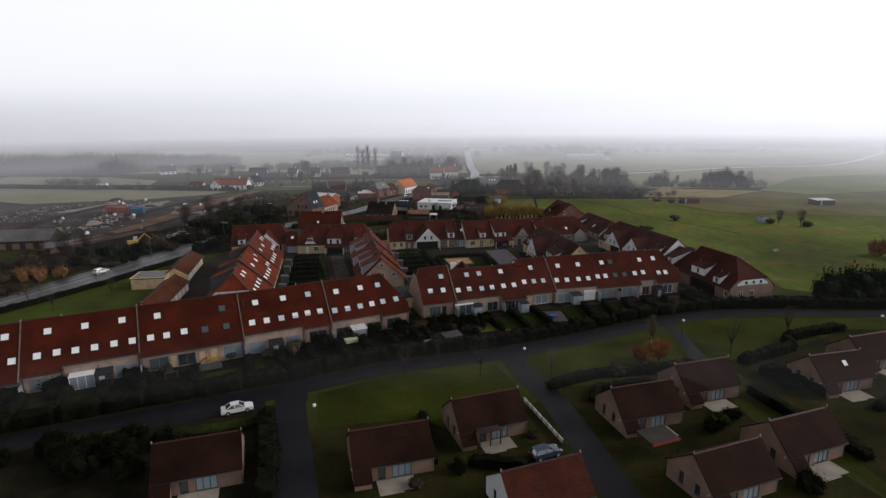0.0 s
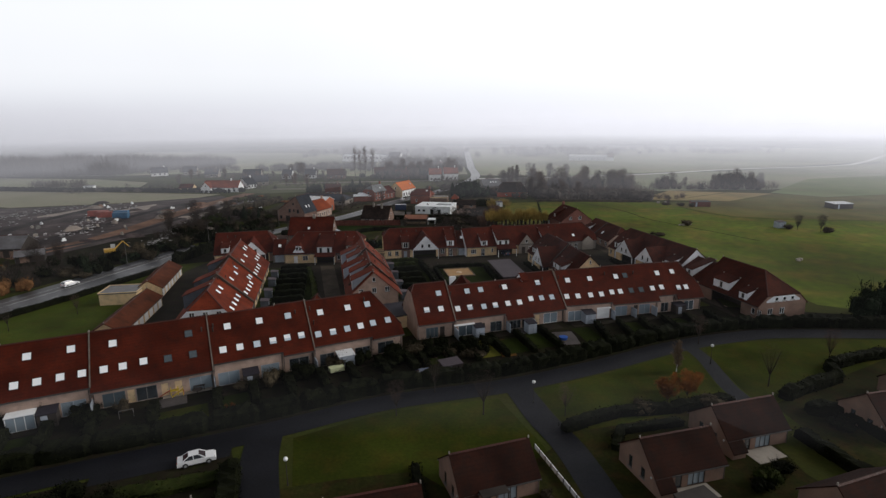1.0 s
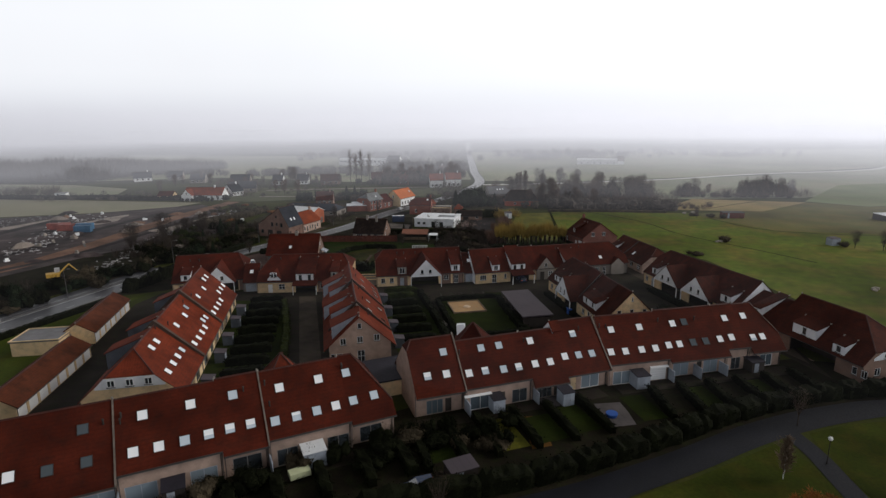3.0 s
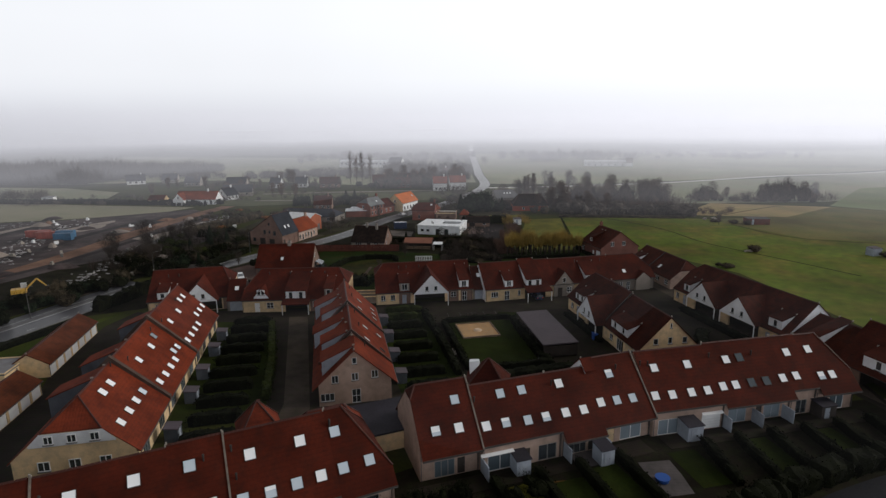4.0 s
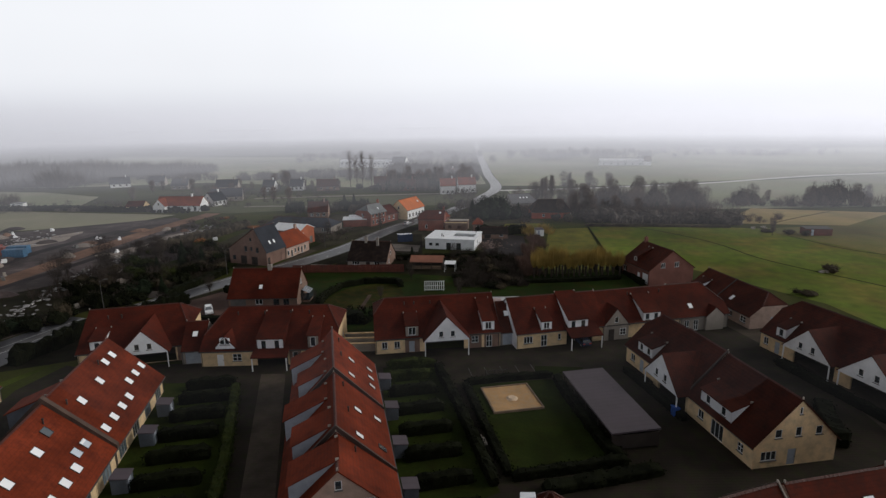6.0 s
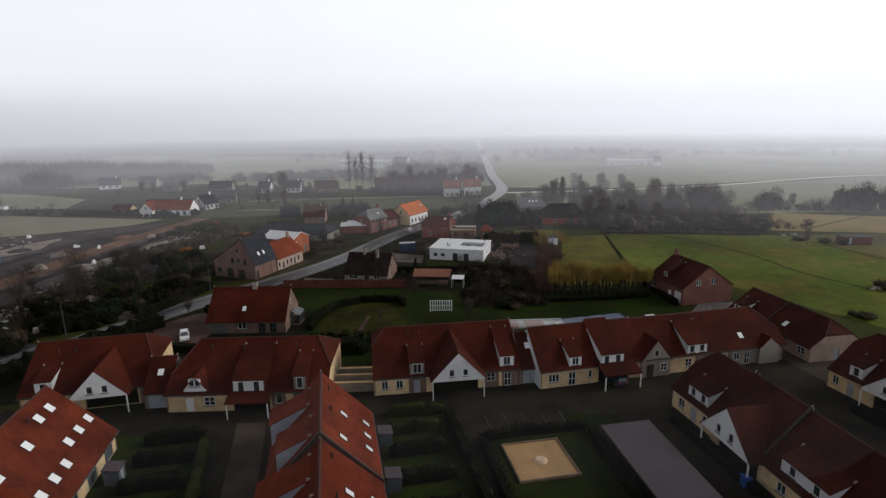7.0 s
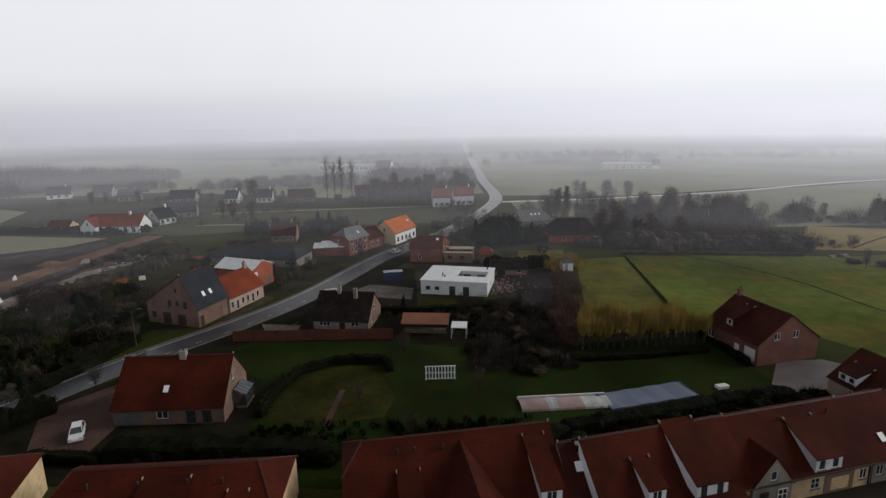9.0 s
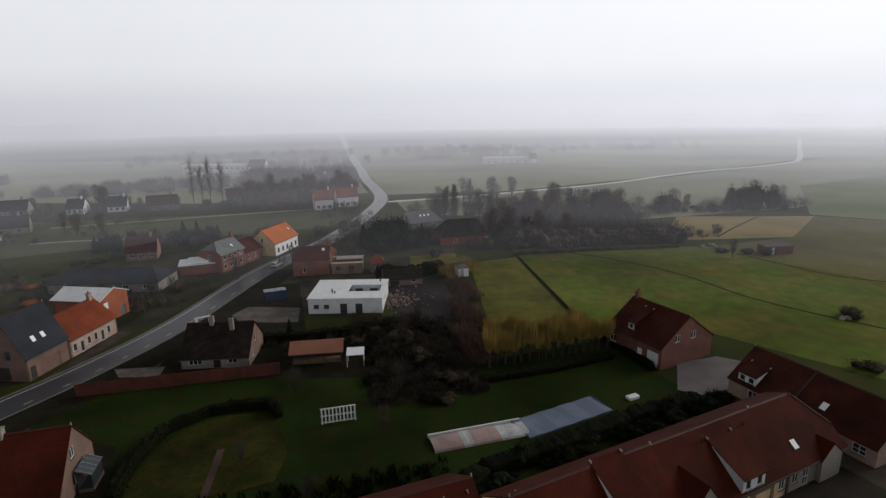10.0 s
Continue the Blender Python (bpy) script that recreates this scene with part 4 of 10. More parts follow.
sheet("verge", [(-132, 150), (-104, 148), (-94, 176), (-86, 198), (-72, 222), (-70, 236), (-92, 240), (-112, 214), (-126, 180)], 0.031, SOIL, "dark rough ground between road and building site", "verge")
sheet("lawn", [(-88, 240), (-78, 239), (-74.4, 220), (-80, 218), (-84, 226)], 0.036, LAWN, "small green lawn among bushes", "lawn")
sheet("layby", [(-86, 212.4), (-81, 215.4), (-71.4, 213.8), (-73.4, 209.4), (-82, 208.6)], 0.038, WORNG, "pale worn gravel beside the road", "pavement")
sheet("forecourt", [(-70, 158), (-46.4, 158), (-45.4, 172.4), (-66.4, 171.6)], 0.028, PAVING, "dark brick paving before the courtyard houses", "pavement")
road("dirt_track", [(-105, 354.6), (-92, 355.2), (-80.5, 354), (-66, 351)], 2.2, "pale worn track across a dark field", z=0.044, mat=GRAVEL)
sheet("yard", [(6, 250), (20, 246), (22, 276), (8, 284)], 0.03, WETMUD, "rough earth with rubble", "ground")
sheet("garden_ground", [(-2, 225), (21, 226), (22, 250), (6, 249), (-14, 245), (-36, 246), (-38, 233)], 0.028, SOIL, "dark overgrown garden ground", "ground")
sheet("verge", [(-73, 214), (-66, 232), (-66, 258), (-80, 262), (-90, 240), (-84, 214)], 0.028, LAWN_D, "rough green bank beside the road", "lawn")
sheet("yellow_garden", [(16, 288), (30, 290), (32, 300), (18, 300)], 0.03, YELLOWG, "bright mossy garden lawn", "lawn")
sheet("garden_lawn", [(-56, 262), (-50, 259), (-47, 268), (-52, 272)], 0.03, LAWN_D, "small front garden lawn", "lawn")

sheet("garden_ground", [(-70, 236), (-60, 236), (-50, 250), (-40, 268), (-26, 298), (-8, 332), (-30, 340), (-60, 326), (-80, 300), (-84, 268)], 0.024, VILLG, "dark village gardens with soil and rough grass", "ground")
sheet("garden_ground", [(-34, 244), (-22, 268), (-16, 292), (2, 328), (24, 330), (34, 304), (24, 288), (8, 284), (-10, 262)], 0.0235, VILLG, "dark village gardens with soil and rough grass", "ground")
sheet("forecourt", [(-60, 232), (-55.6, 236), (-52.4, 246), (-48.8, 258.6), (-46.4, 257), (-51, 244), (-55, 236), (-58, 231)], 0.04, LANEBRICK, "paved strip before the roadside houses", "pavement")
sheet("garden_ground", [(-3, 215.6), (6, 214.8), (15.6, 216.8), (20, 244), (6, 248), (-4, 244)], 0.041, SOIL, "dark ground under tangled brushwood", "ground")
sheet("leaf_litter", [(10.5, 111.4), (12.6, 111.6), (13.5, 104.2), (10.8, 103.4)], 0.034, LEAFY, "garden plot covered with orange-brown leaves", "ground")
sheet("garden_ground", [(-72, 187), (-50, 188), (-36, 189), (-34, 200), (-36.6, 214), (-48, 221), (-60, 216), (-77, 199)], 0.030, SOIL, "dark garden ground round a house", "ground")
sheet("plot", [(16.2, 79.6), (21, 80), (33, 83.6), (43, 86.6), (43, 70), (58, 24), (23.8, 24), (18.4, 66)], 0.034, PLOTG, "dark damp garden plots between bungalows", "lawn")
sheet("plot", [(48.4, 86), (64, 94.4), (80, 103), (108, 104), (108, 42), (52, 42)], 0.036, PLOTG, "dark damp garden plots between bungalows", "lawn")
sheet("plot", [(-18.4, 68), (-12, 69.6), (-3, 71), (2, 66.5), (9, 70.5), (14.6, 76), (18, 64), (19.4, 54), (23, 26), (-8.5, 26), (-16, 54)], 0.034, PLOTG, "dark damp garden plots between bungalows", "lawn")
sheet("verge", [(-61, 219), (-47, 240), (-36, 260), (-22, 296), (-14, 296), (-30, 252), (-40, 236), (-46, 226), (-54, 219)], 0.032, SOIL, "rough brown verge beside the road", "verge")
# roads
MAIN = [(-128, 60), (-114, 92), (-103, 120), (-93, 147), (-84, 175), (-76.5, 196), (-62.5, 221), (-48.8, 240.5), (-38, 260), (-24, 296), (-3.5, 333), (15.5, 383), (25.2, 426), (25.6, 500), (27.5, 560), (36, 836), (60, 1400)]
line = smooth(MAIN, 8)
far = next(i for i, p in enumerate(line) if p.y > 338)
road("main_road", line[:far + 1], 6.6, "wet grey asphalt road through the village", kerb=0.07, mat=WETROAD, edge=2.4, dash=-1.9, n=1)
road("country_road", line[far:], 6.6, "road out of the village, sky reflection painted pale", kerb=0.07, mat=FARROAD, edge=2.4, n=1)
mb = MB()
ribbon(mb, smooth([(-128, 60), (-114, 92), (-103, 120), (-93, 147), (-84, 175), (-77.4, 194)], 8), 8.4, 3.7, 0.045)
cy = tagged(part("cycle_path", mb, WETROAD), "wet asphalt cycle path beside the main road", "pavement", kind="structure")
mb = MB()
ribbon(mb, smooth([(-128, 60), (-114, 92), (-103, 120), (-93, 147), (-84, 175), (-77.4, 194)], 8), 5.2, 5.05, 0.051)
part("edge_line", mb, MARK, cy)
sheet("parking_bay", [(-41, 68.6), (-26.6, 74.4), (-27.2, 77.6), (-42, 71.4)], 0.046, ASPHALT, "dark asphalt parking bay beside the lane", "pavement")
road("lane", [(-80, 55.5), (-72, 59.2), (-58, 65.3), (-43, 72), (-24, 79.9), (-8.3, 87.6), (11, 92.9), (27, 99.6), (42, 107), (56, 111.7), (70, 113.2), (110, 110.8)], 4.4, "wet asphalt lane along the gardens")
road("side_lane", [(-23.5, 79), (-22.4, 73), (-19.3, 63), (-16.6, 54.3), (-9, 28)], 4.6, "wet asphalt side lane", z=0.054)
road("side_lane", [(11.8, 92.6), (14, 83), (16.4, 75.5), (18.2, 65), (19.7, 53.9), (23.5, 25)], 4.2, "wet asphalt side lane", z=0.058)
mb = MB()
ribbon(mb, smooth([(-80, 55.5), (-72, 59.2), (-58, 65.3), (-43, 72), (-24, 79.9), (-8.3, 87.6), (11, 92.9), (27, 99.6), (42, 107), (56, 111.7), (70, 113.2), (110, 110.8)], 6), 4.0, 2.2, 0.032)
tagged(part("verge", mb, SOIL), "dark verge strip along the lane's hedge", "verge", kind="structure")
road("footpath", [(45.4, 108.2), (45.8, 102), (45.2, 96), (44.8, 90.8), (45.5, 84)], 2.6, "narrow asphalt footpath across the lawn", z=0.048)
road("country_lane", [(26, 406), (60, 409), (100, 417), (158, 431), (236, 462), (335, 488), (385, 523), (480, 617), (619, 754)], 4.0, "pale narrow lane across the fields", z=0.045, mat=PALELANE)
road("field_road", [(-110, 384), (-60, 391), (-20, 395), (9, 397)], 3.2, "pale lane behind a field", z=0.045, mat=GRAVEL)
for pts in ([(56, 300), (72, 282), (82, 262), (85.3, 242.2), (90.6, 229.3), (98, 216), (108, 196)], [(112, 272), (124, 243), (170, 231), (260, 225)], [(120.5, 295), (138, 307), (158.7, 320)]):
    mb = MB()
    ribbon(mb, smooth(pts), 0.32, -0.32, 0.034)
    tagged(part("ditch", mb, SOIL), "dark overgrown ditch across the meadow", "ditch", kind="structure")


# ---- the terraces with rooflights ----
def local(o, ang, u, v):
    c, s = math.cos(radians(ang)), math.sin(radians(ang))
    return o[0] + c * u - s * v, o[1] + s * u + c * v


PANES = {"w": SKYW, "g": SKYG, "d": SKYD}


def terrace_unit(o, ang, u0, u1, off, df, db, ef, eb, zr, lights, wall=PINK, hl=None, hr=None, coping=True, label="brown-roofed terraced house with rooflights and patio doors", vents=(), ov=1.25, fronts=None):
    x, y = local(o, ang, u0, off)
    L = u1 - u0
    wins = []
    n = max(1, round(L / 5.2))
    for i in range(n):
        c = L * (i + 0.5) / n
        if fronts is None:
            wins.append(("f", c - 0.7, 0.05, 2.5, 2.15, "patio"))
            wins.append(("f", c + 1.35, 0.05, 0.95, 2.1, "door", DARKWOOD if (i + int(u0)) % 2 else GREYW))
        wins.append(("b", L - c - 1.2, 0.9, 1.3, 1.2, "win"))
        wins.append(("b", L - c + 1.0, 0.05, 1.0, 2.1, "door"))
        wins.append(("b", L - c, eb - 1.6, 1.2, 1.0, "win"))
    for u, *w in fronts or ():
        wins.append(("f", u - u0, 0.05, *w))
    h = House("terraced_house", label, x, y, ang, L, df, db, ef, eb, zr, wall, ROOF, hl, hr, ov, 0.0, 0.0, wins, group="terraced houses")
    for u, v, k in lights:
        h.rooflight(u - u0, v - off, PANES[k])
    for u, v in vents:
        h.vent(u - u0, v - off)
    if coping:
        h.step(L, 0.3, 0.09, FLASH)
    h.gutter()
    return h


RA, RAA = (-6.3, 110.6), 18.5
RB, RBA = (25.28, 121.17), 12.3
terrace_unit(RA, RAA, 1.9, 9.3, 0.3, 5.03, 5.4, 4.65, 4.4, 9.68, [(7.28, 3.49, "g"), (4.14, 1.19, "g"), (6.97, 1.12, "w")], hl=(8.5, 0.9))
terrace_unit(RA, RAA, 9.3, 19.8, -0.6, 5.15, 5.4, 3.75, 4.2, 8.9, [(13.19, 3.34, "g"), (16.11, 3.34, "g"), (10.32, 0.82, "w"), (12.87, 0.82, "g"), (15.75, 0.68, "g"), (18.21, 0.68, "g")], coping=False, vents=[(9.63, 3.06)], ov=0.2,
             fronts=[(11.55, 3.2, 2.2, "slider", PAINT, GLASS_M), (15.0, 1.0, 2.1, "door", DARKWOOD), (17.85, 2.5, 2.1, "slider", FRAMEG, GLASS)])
terrace_unit(RA, RAA, 19.8, 25.6, -0.6, 5.15, 5.4, 3.75, 4.2, 8.9, [(21.36, 3.34, "w"), (20.96, 0.71, "w"), (23.52, 0.68, "w")], coping=False, vents=[(20.29, 3.34)])
tall = terrace_unit(RA, RAA, 25.6, 33.3, 0, 5.28, 5.4, 4.35, 4.4, 9.63, [(28.91, 3.45, "g"), (26.2, 1.01, "w"), (28.58, 0.94, "g"), (30.94, 0.87, "g")], vents=[(30.18, 3.8)],
             fronts=[(27.3, 1.0, 2.1, "door", CREAM), (30.3, 3.2, 2.15, "slider", PAINT, GLASS_B)])
# white boards on the gable that stands over the lower neighbour
mb = MB()
pts = [(4.2, 7.4), (4.2, 8.5), (5.28, 9.56), (9.4, 5.56), (9.4, 4.4)]
mb.v = [(x, y, z) for x in (-0.07, -0.01) for y, z in pts]
mb.f = [(0, 1, 2, 3, 4), (9, 8, 7, 6, 5)] + [(i, i + 5, (i + 1) % 5 + 5, (i + 1) % 5) for i in range(5)]
bo = part("gable_cladding", mb, WHITE, tall.root, "white painted boards")
gb = thing("roof_gablet", "small white gable standing over the lower terrace roof", "gablet", pose(*local(RA, RAA, 25.5, 6.3), 8.15, 0, 0, RAA - 90))
mb = MB()
panel(mb, (0, 0), (1, 0), 2.5, [(0, 0.45), (1.25, 1.6), (2.5, 0.45)], [(1.25, 1.65, 0.4, 0.95)], 0.1)
part("face", mb, WHITE, gb)
mb = MB()
mb.slab([[(-0.12, -0.12, 0.38), (1.25, -0.12, 1.68), (1.25, 1.6, 1.68), (-0.12, 1.6, 0.38)], [(1.25, -0.12, 1.68), (2.62, -0.12, 0.38), (2.62, 1.6, 0.38), (1.25, 1.6, 1.68)]], 0.1)
part("roof", mb, ROOF, gb)
opening(gb, "small", pose(1.45, -0.08, 0.4), 0.4, 0.55)
terrace_unit(RB, RBA, 0, 10.6, -0.6, 5.80, 5.4, 3.75, 4.4, 9.55, [(2.18, 3.35, "w"), (7.24, 3.35, "w"), (0.92, 0.71, "w"), (3.4, 0.63, "w"), (6.26, 0.63, "w"), (8.72, 0.63, "w")], coping=False, vents=[(0.3, 3.78), (1.35, 3.64)], ov=0.2,
             fronts=[(2.3, 3.0, 2.2, "slider", PAINT, GLASS_B), (8.7, 2.9, 2.35, "garage", PAINT)])
terrace_unit(RB, RBA, 10.6, 21.6, 0, 5.33, 5.4, 4.35, 4.4, 9.68, [(13.35, 3.4, "w"), (15.56, 3.47, "d"), (11.2, 0.83, "w"), (13.17, 0.83, "w"), (15.71, 0.86, "d"), (18.07, 0.86, "d"), (20.79, 0.94, "w")], coping=False, vents=[(10.9, 3.83), (17.56, 3.62)],
             fronts=[(13.2, 2.8, 2.15, "slider", GREYW, GLASS_B), (16.6, 0.95, 2.1, "door", DARKWOOD), (18.7, 2.6, 2.15, "slider", GREYW, GLASS_B)])
terrace_unit(RB, RBA, 21.6, 25.8, 0, 5.33, 5.4, 4.35, 4.4, 9.68, [(23.32, 3.47, "w"), (23.02, 1.01, "w")], coping=False, ov=0.4, fronts=[(23.5, 1.8, 2.1, "slider", FRAMEG, GLASS)])
terrace_unit(RB, RBA, 25.8, 32.2, 0, 5.26, 5.4, 4.35, 4.4, 9.61, [(27, 3.55, "w"), (27, 0.72, "g"), (28.8, 0.72, "w")], hr=(5.4, 2.8), coping=False, fronts=[(26.8, 0.95, 2.1, "door", DARKWOOD), (29.4, 2.4, 2.1, "slider", PAINT, GLASS_M)])

LO, LA = (-84.0, 70.0), 25.6
terrace_unit(LO, LA, -14, 6, -0.4, 6.08, 5.4, 3.95, 4.4, 10.03, [(-8.1, 4.14, "w"), (-2.26, 4.14, "w"), (3.57, 4.14, "w"), (-9.76, 1.24, "w"), (-5.83, 1.24, "w"), (-0.92, 1.24, "w"), (4, 1.24, "w")])
terrace_unit(LO, LA, 6, 20.6, -0.4, 6.08, 5.4, 3.95, 4.4, 10.03, [(10.38, 4.14, "w"), (18.64, 4.06, "w"), (9.86, 1.08, "w"), (13.8, 1.08, "w"), (19.68, 1, "w")])
terrace_unit(LO, LA, 20.6, 26.1, 0.1, 5.72, 5.4, 4.45, 4.4, 10.17, [(24.24, 4.05, "w"), (22.9, 1.16, "w"), (25.5, 1.24, "w")], coping=False)
terrace_unit(LO, LA, 26.1, 37, -0.2, 5.97, 5.4, 4.15, 4.4, 10.12, [(29.38, 4.07, "w"), (34.73, 4.15, "w"), (28.01, 1.15, "w"), (30.66, 1.15, "w"), (33.41, 1.23, "w"), (36.06, 1.23, "w")],
             ov=0.25, fronts=[(28.7, 3.0, 2.15, "slider", FRAMEG, GLASS_M), (34.7, 3.1, 2.2, "slider", GREYW, GLASS_B)])
terrace_unit(LO, LA, 37, 53.4, 0.2, 5.62, 5.4, 4.55, 4.4, 10.17, [(40.06, 4.06, "w"), (38.79, 1.26, "w"), (41.23, 1.26, "w"), (43.98, 1.42, "w"), (47.29, 1.26, "d"), (50.5, 3.83, "d"), (50.81, 1.26, "d")], vents=[(52.44, 3.91)],
             fronts=[(39.65, 3.0, 2.15, "slider", FRAMEG, GLASS_M), (41.9, 0.95, 2.1, "door", CREAM), (43.95, 2.8, 2.15, "slider", FRAMEG, GLASS), (46.4, 0.95, 2.1, "door", CREAM), (48.3, 1.0, 2.1, "door", CREAM), (51.5, 3.3, 2.15, "slider", GREYW, GLASS_B)])
terrace_unit(LO, LA, 53.4, 64.2, -0.1, 5.87, 5.4, 4.25, 4.4, 10.12, [(56.31, 3.99, "w"), (61.36, 4.07, "w"), (55.19, 1.18, "w"), (57.74, 1.18, "w"), (60.39, 1.18, "g"), (62.94, 1.26, "g")], coping=False, vents=[(54.17, 4.15), (54.07, 3.68)],
             ov=0.25, fronts=[(55.6, 3.2, 2.2, "slider", GREYW, GLASS_B), (62.0, 2.9, 2.2, "slider", GREYW, GLASS_B)])
terrace_unit(LO, LA, 64.2, 69.3, 0.4, 5.51, 5.4, 4.75, 4.4, 10.26, [(66.08, 4.14, "g"), (65.27, 1.34, "g"), (67.61, 1.34, "g")], vents=[(67.34, 4.3)],
             fronts=[(66.8, 3.3, 2.15, "slider", FRAMEG, GLASS)])
h = terrace_unit(LO, LA, 69.3, 79.5, -0.2, 6.01, 5.4, 4.15, 4.4, 10.16, [(71.57, 3.94, "w"), (76.53, 4.01, "w"), (70.4, 1.08, "g"), (72.96, 1.08, "g"), (75.51, 1.16, "g"), (77.95, 1.24, "w")], coping=False, vents=[(69.9, 4.48), (70.06, 2.52)],
             ov=0.25, fronts=[(71.4, 2.5, 2.2, "slider", FRAMEG, GLASS), (77.7, 2.8, 2.2, "slider", FRAMEG, GLASS)])
terrace_unit(LO, LA, 79.5, 85.4, 0.4, 5.51, 5.4, 4.75, 4.4, 10.26, [(80.2, 4.07, "g"), (80.29, 1.34, "g"), (83.12, 1.42, "g")], hr=(5.0, 4.0), coping=False, vents=[(79.8, 4.53), (79.8, 4.68)],
             fronts=[(82.2, 3.0, 2.15, "slider", FRAMEG, GLASS)])

# wings on the courtyard side of the terrace
h = House("rear_wing", "small hip-roofed wing with a white gablet behind the terrace", 0.9, 124.2, -8, 6.0, 3.0, 3.0, 4.8, 4.8, 8.5, TAN, ROOF, (4.8, 3.1), (4.8, 2.9), 0.3, 0.1, 0.1, [("f", 3.0, 0.9, 1.2, 1.2, "win")], category="house wing")
mb = MB()
mb.v = [(0.5, 2.15, 8.2), (1.8, 2.35, 8.32), (1.9, 2.2, 7.8), (0.65, 1.45, 6.65), (0.5, 3.0, 8.2), (1.8, 3.0, 8.32), (1.9, 3.0, 7.8), (0.65, 2.45, 6.65)]
mb.f = [(3, 2, 1, 0), (0, 1, 5, 4), (1, 2, 6, 5), (2, 3, 7, 6), (3, 0, 4, 7), (4, 5, 6, 7)]
ga = part("gablet", mb, WHITE, h.root)
# oblique terrace
OO, OA = (-39.8, 120.5), 101.6


COPING = material("weathered_coping", (0.072, 0.047, 0.036), 0.85, 0.75, 1.2, 0.5, 6, 0.2, stain=(0.05, 0.036, 0.03))


def oblique(u0, u1, zr, lights, hl=None, coping=True, vents=(), dorm=()):
    x, y = local(OO, OA, u0, 0)
    L = u1 - u0
    wins = []
    for i in range(max(1, round(L / 5.5))):
        c = L * (i + 0.5) / max(1, round(L / 5.5))
        wins += [("f", c, 0.05, 2.4, 2.1, "patio"), ("b", c, 0.9, 1.3, 1.2, "win")]
    h = House("terraced_house", "orange-brown tiled terraced house with two rows of rooflights", x, y, OA, L, 6.65, 6.65, 3.0, 3.0, zr, CREAM, ROOF_M, hl, None, 0.45, 0.0, 0.0, wins, group="terraced houses")
    for u, v, k in lights:
        h.rooflight(u - u0, v, PANES[k])
    for u, v in vents:
        h.vent(u - u0, v)
    if coping:
        h.step(0.05, 0.7, 0.32, COPING)
    for a in dorm:
        h.dormer(u1 - a - 3.8, u1 - a, 0.9, 6.6, 0.4, "b", wins=1, cheek=BOARD)
    return h


h = oblique(-6.5, 6.7, 9.0, [(-0.4, 5.2, "w"), (2.2, 5.2, "w"), (-3.8, 2.3, "w"), (-0.9, 2.3, "w"), (1.8, 2.3, "w"), (4.4, 2.3, "g")], hl=(6.1, 3.0), coping=False, vents=[(5.6, 6.2)], dorm=(1.6,))
# painted boards under the half hip, with three windows, over the cream wall
mb = MB()
D = 13.3
panel(mb, (-0.06, D - 2.0), (0, -1), D - 4.0, [(0, 4.6), (1.3, 5.95), (D - 5.3, 5.95), (D - 4.0, 4.6)], [(u - 0.5, u + 0.5, 4.65, 5.65) for u in (2.2, 4.65, 7.1)], 0.06, 4.35)
bo = part("gable_cladding", mb, WHITE, h.root, "white painted boards")
for u in (2.2, 4.65, 7.1):
    opening(bo, "win", pose(-0.16, D - 2.0 - u, 4.65, 0, 0, -90), 1.0, 1.0)
for u in (3.3, 6.6, 9.9):
    opening(h.root, "win", pose(-0.14, D - u, 1.3, 0, 0, -90), 1.3, 1.2)
oblique(6.7, 23.2, 9.25, [(10.7, 4.4, "w"), (16.1, 4.3, "w"), (19.4, 4.8, "d"), (8.8, 1.4, "w"), (11.5, 1.3, "w"), (14.3, 1.3, "w"), (16.9, 1.3, "w"), (18.9, 2.0, "g"), (20.9, 1.9, "g")], vents=[(20.3, 5.4), (9.0, 5.2)], dorm=(11.4,))
oblique(23.2, 42.6, 9.5, [(27.0, 4.3, "w"), (32.5, 4.3, "w"), (36.9, 5.1, "w"), (39.4, 5.1, "w"), (25.0, 1.3, "w"), (27.7, 1.3, "w"), (30.5, 1.3, "w"), (33.1, 1.3, "w"), (36.2, 2.2, "w"), (38.8, 2.2, "w"), (41.4, 2.2, "w")], vents=[(25.0, 5.0), (35.5, 5.4)], dorm=(26.6,))

# middle terrace
MO, MA = (-9.7, 131.3), 102.2


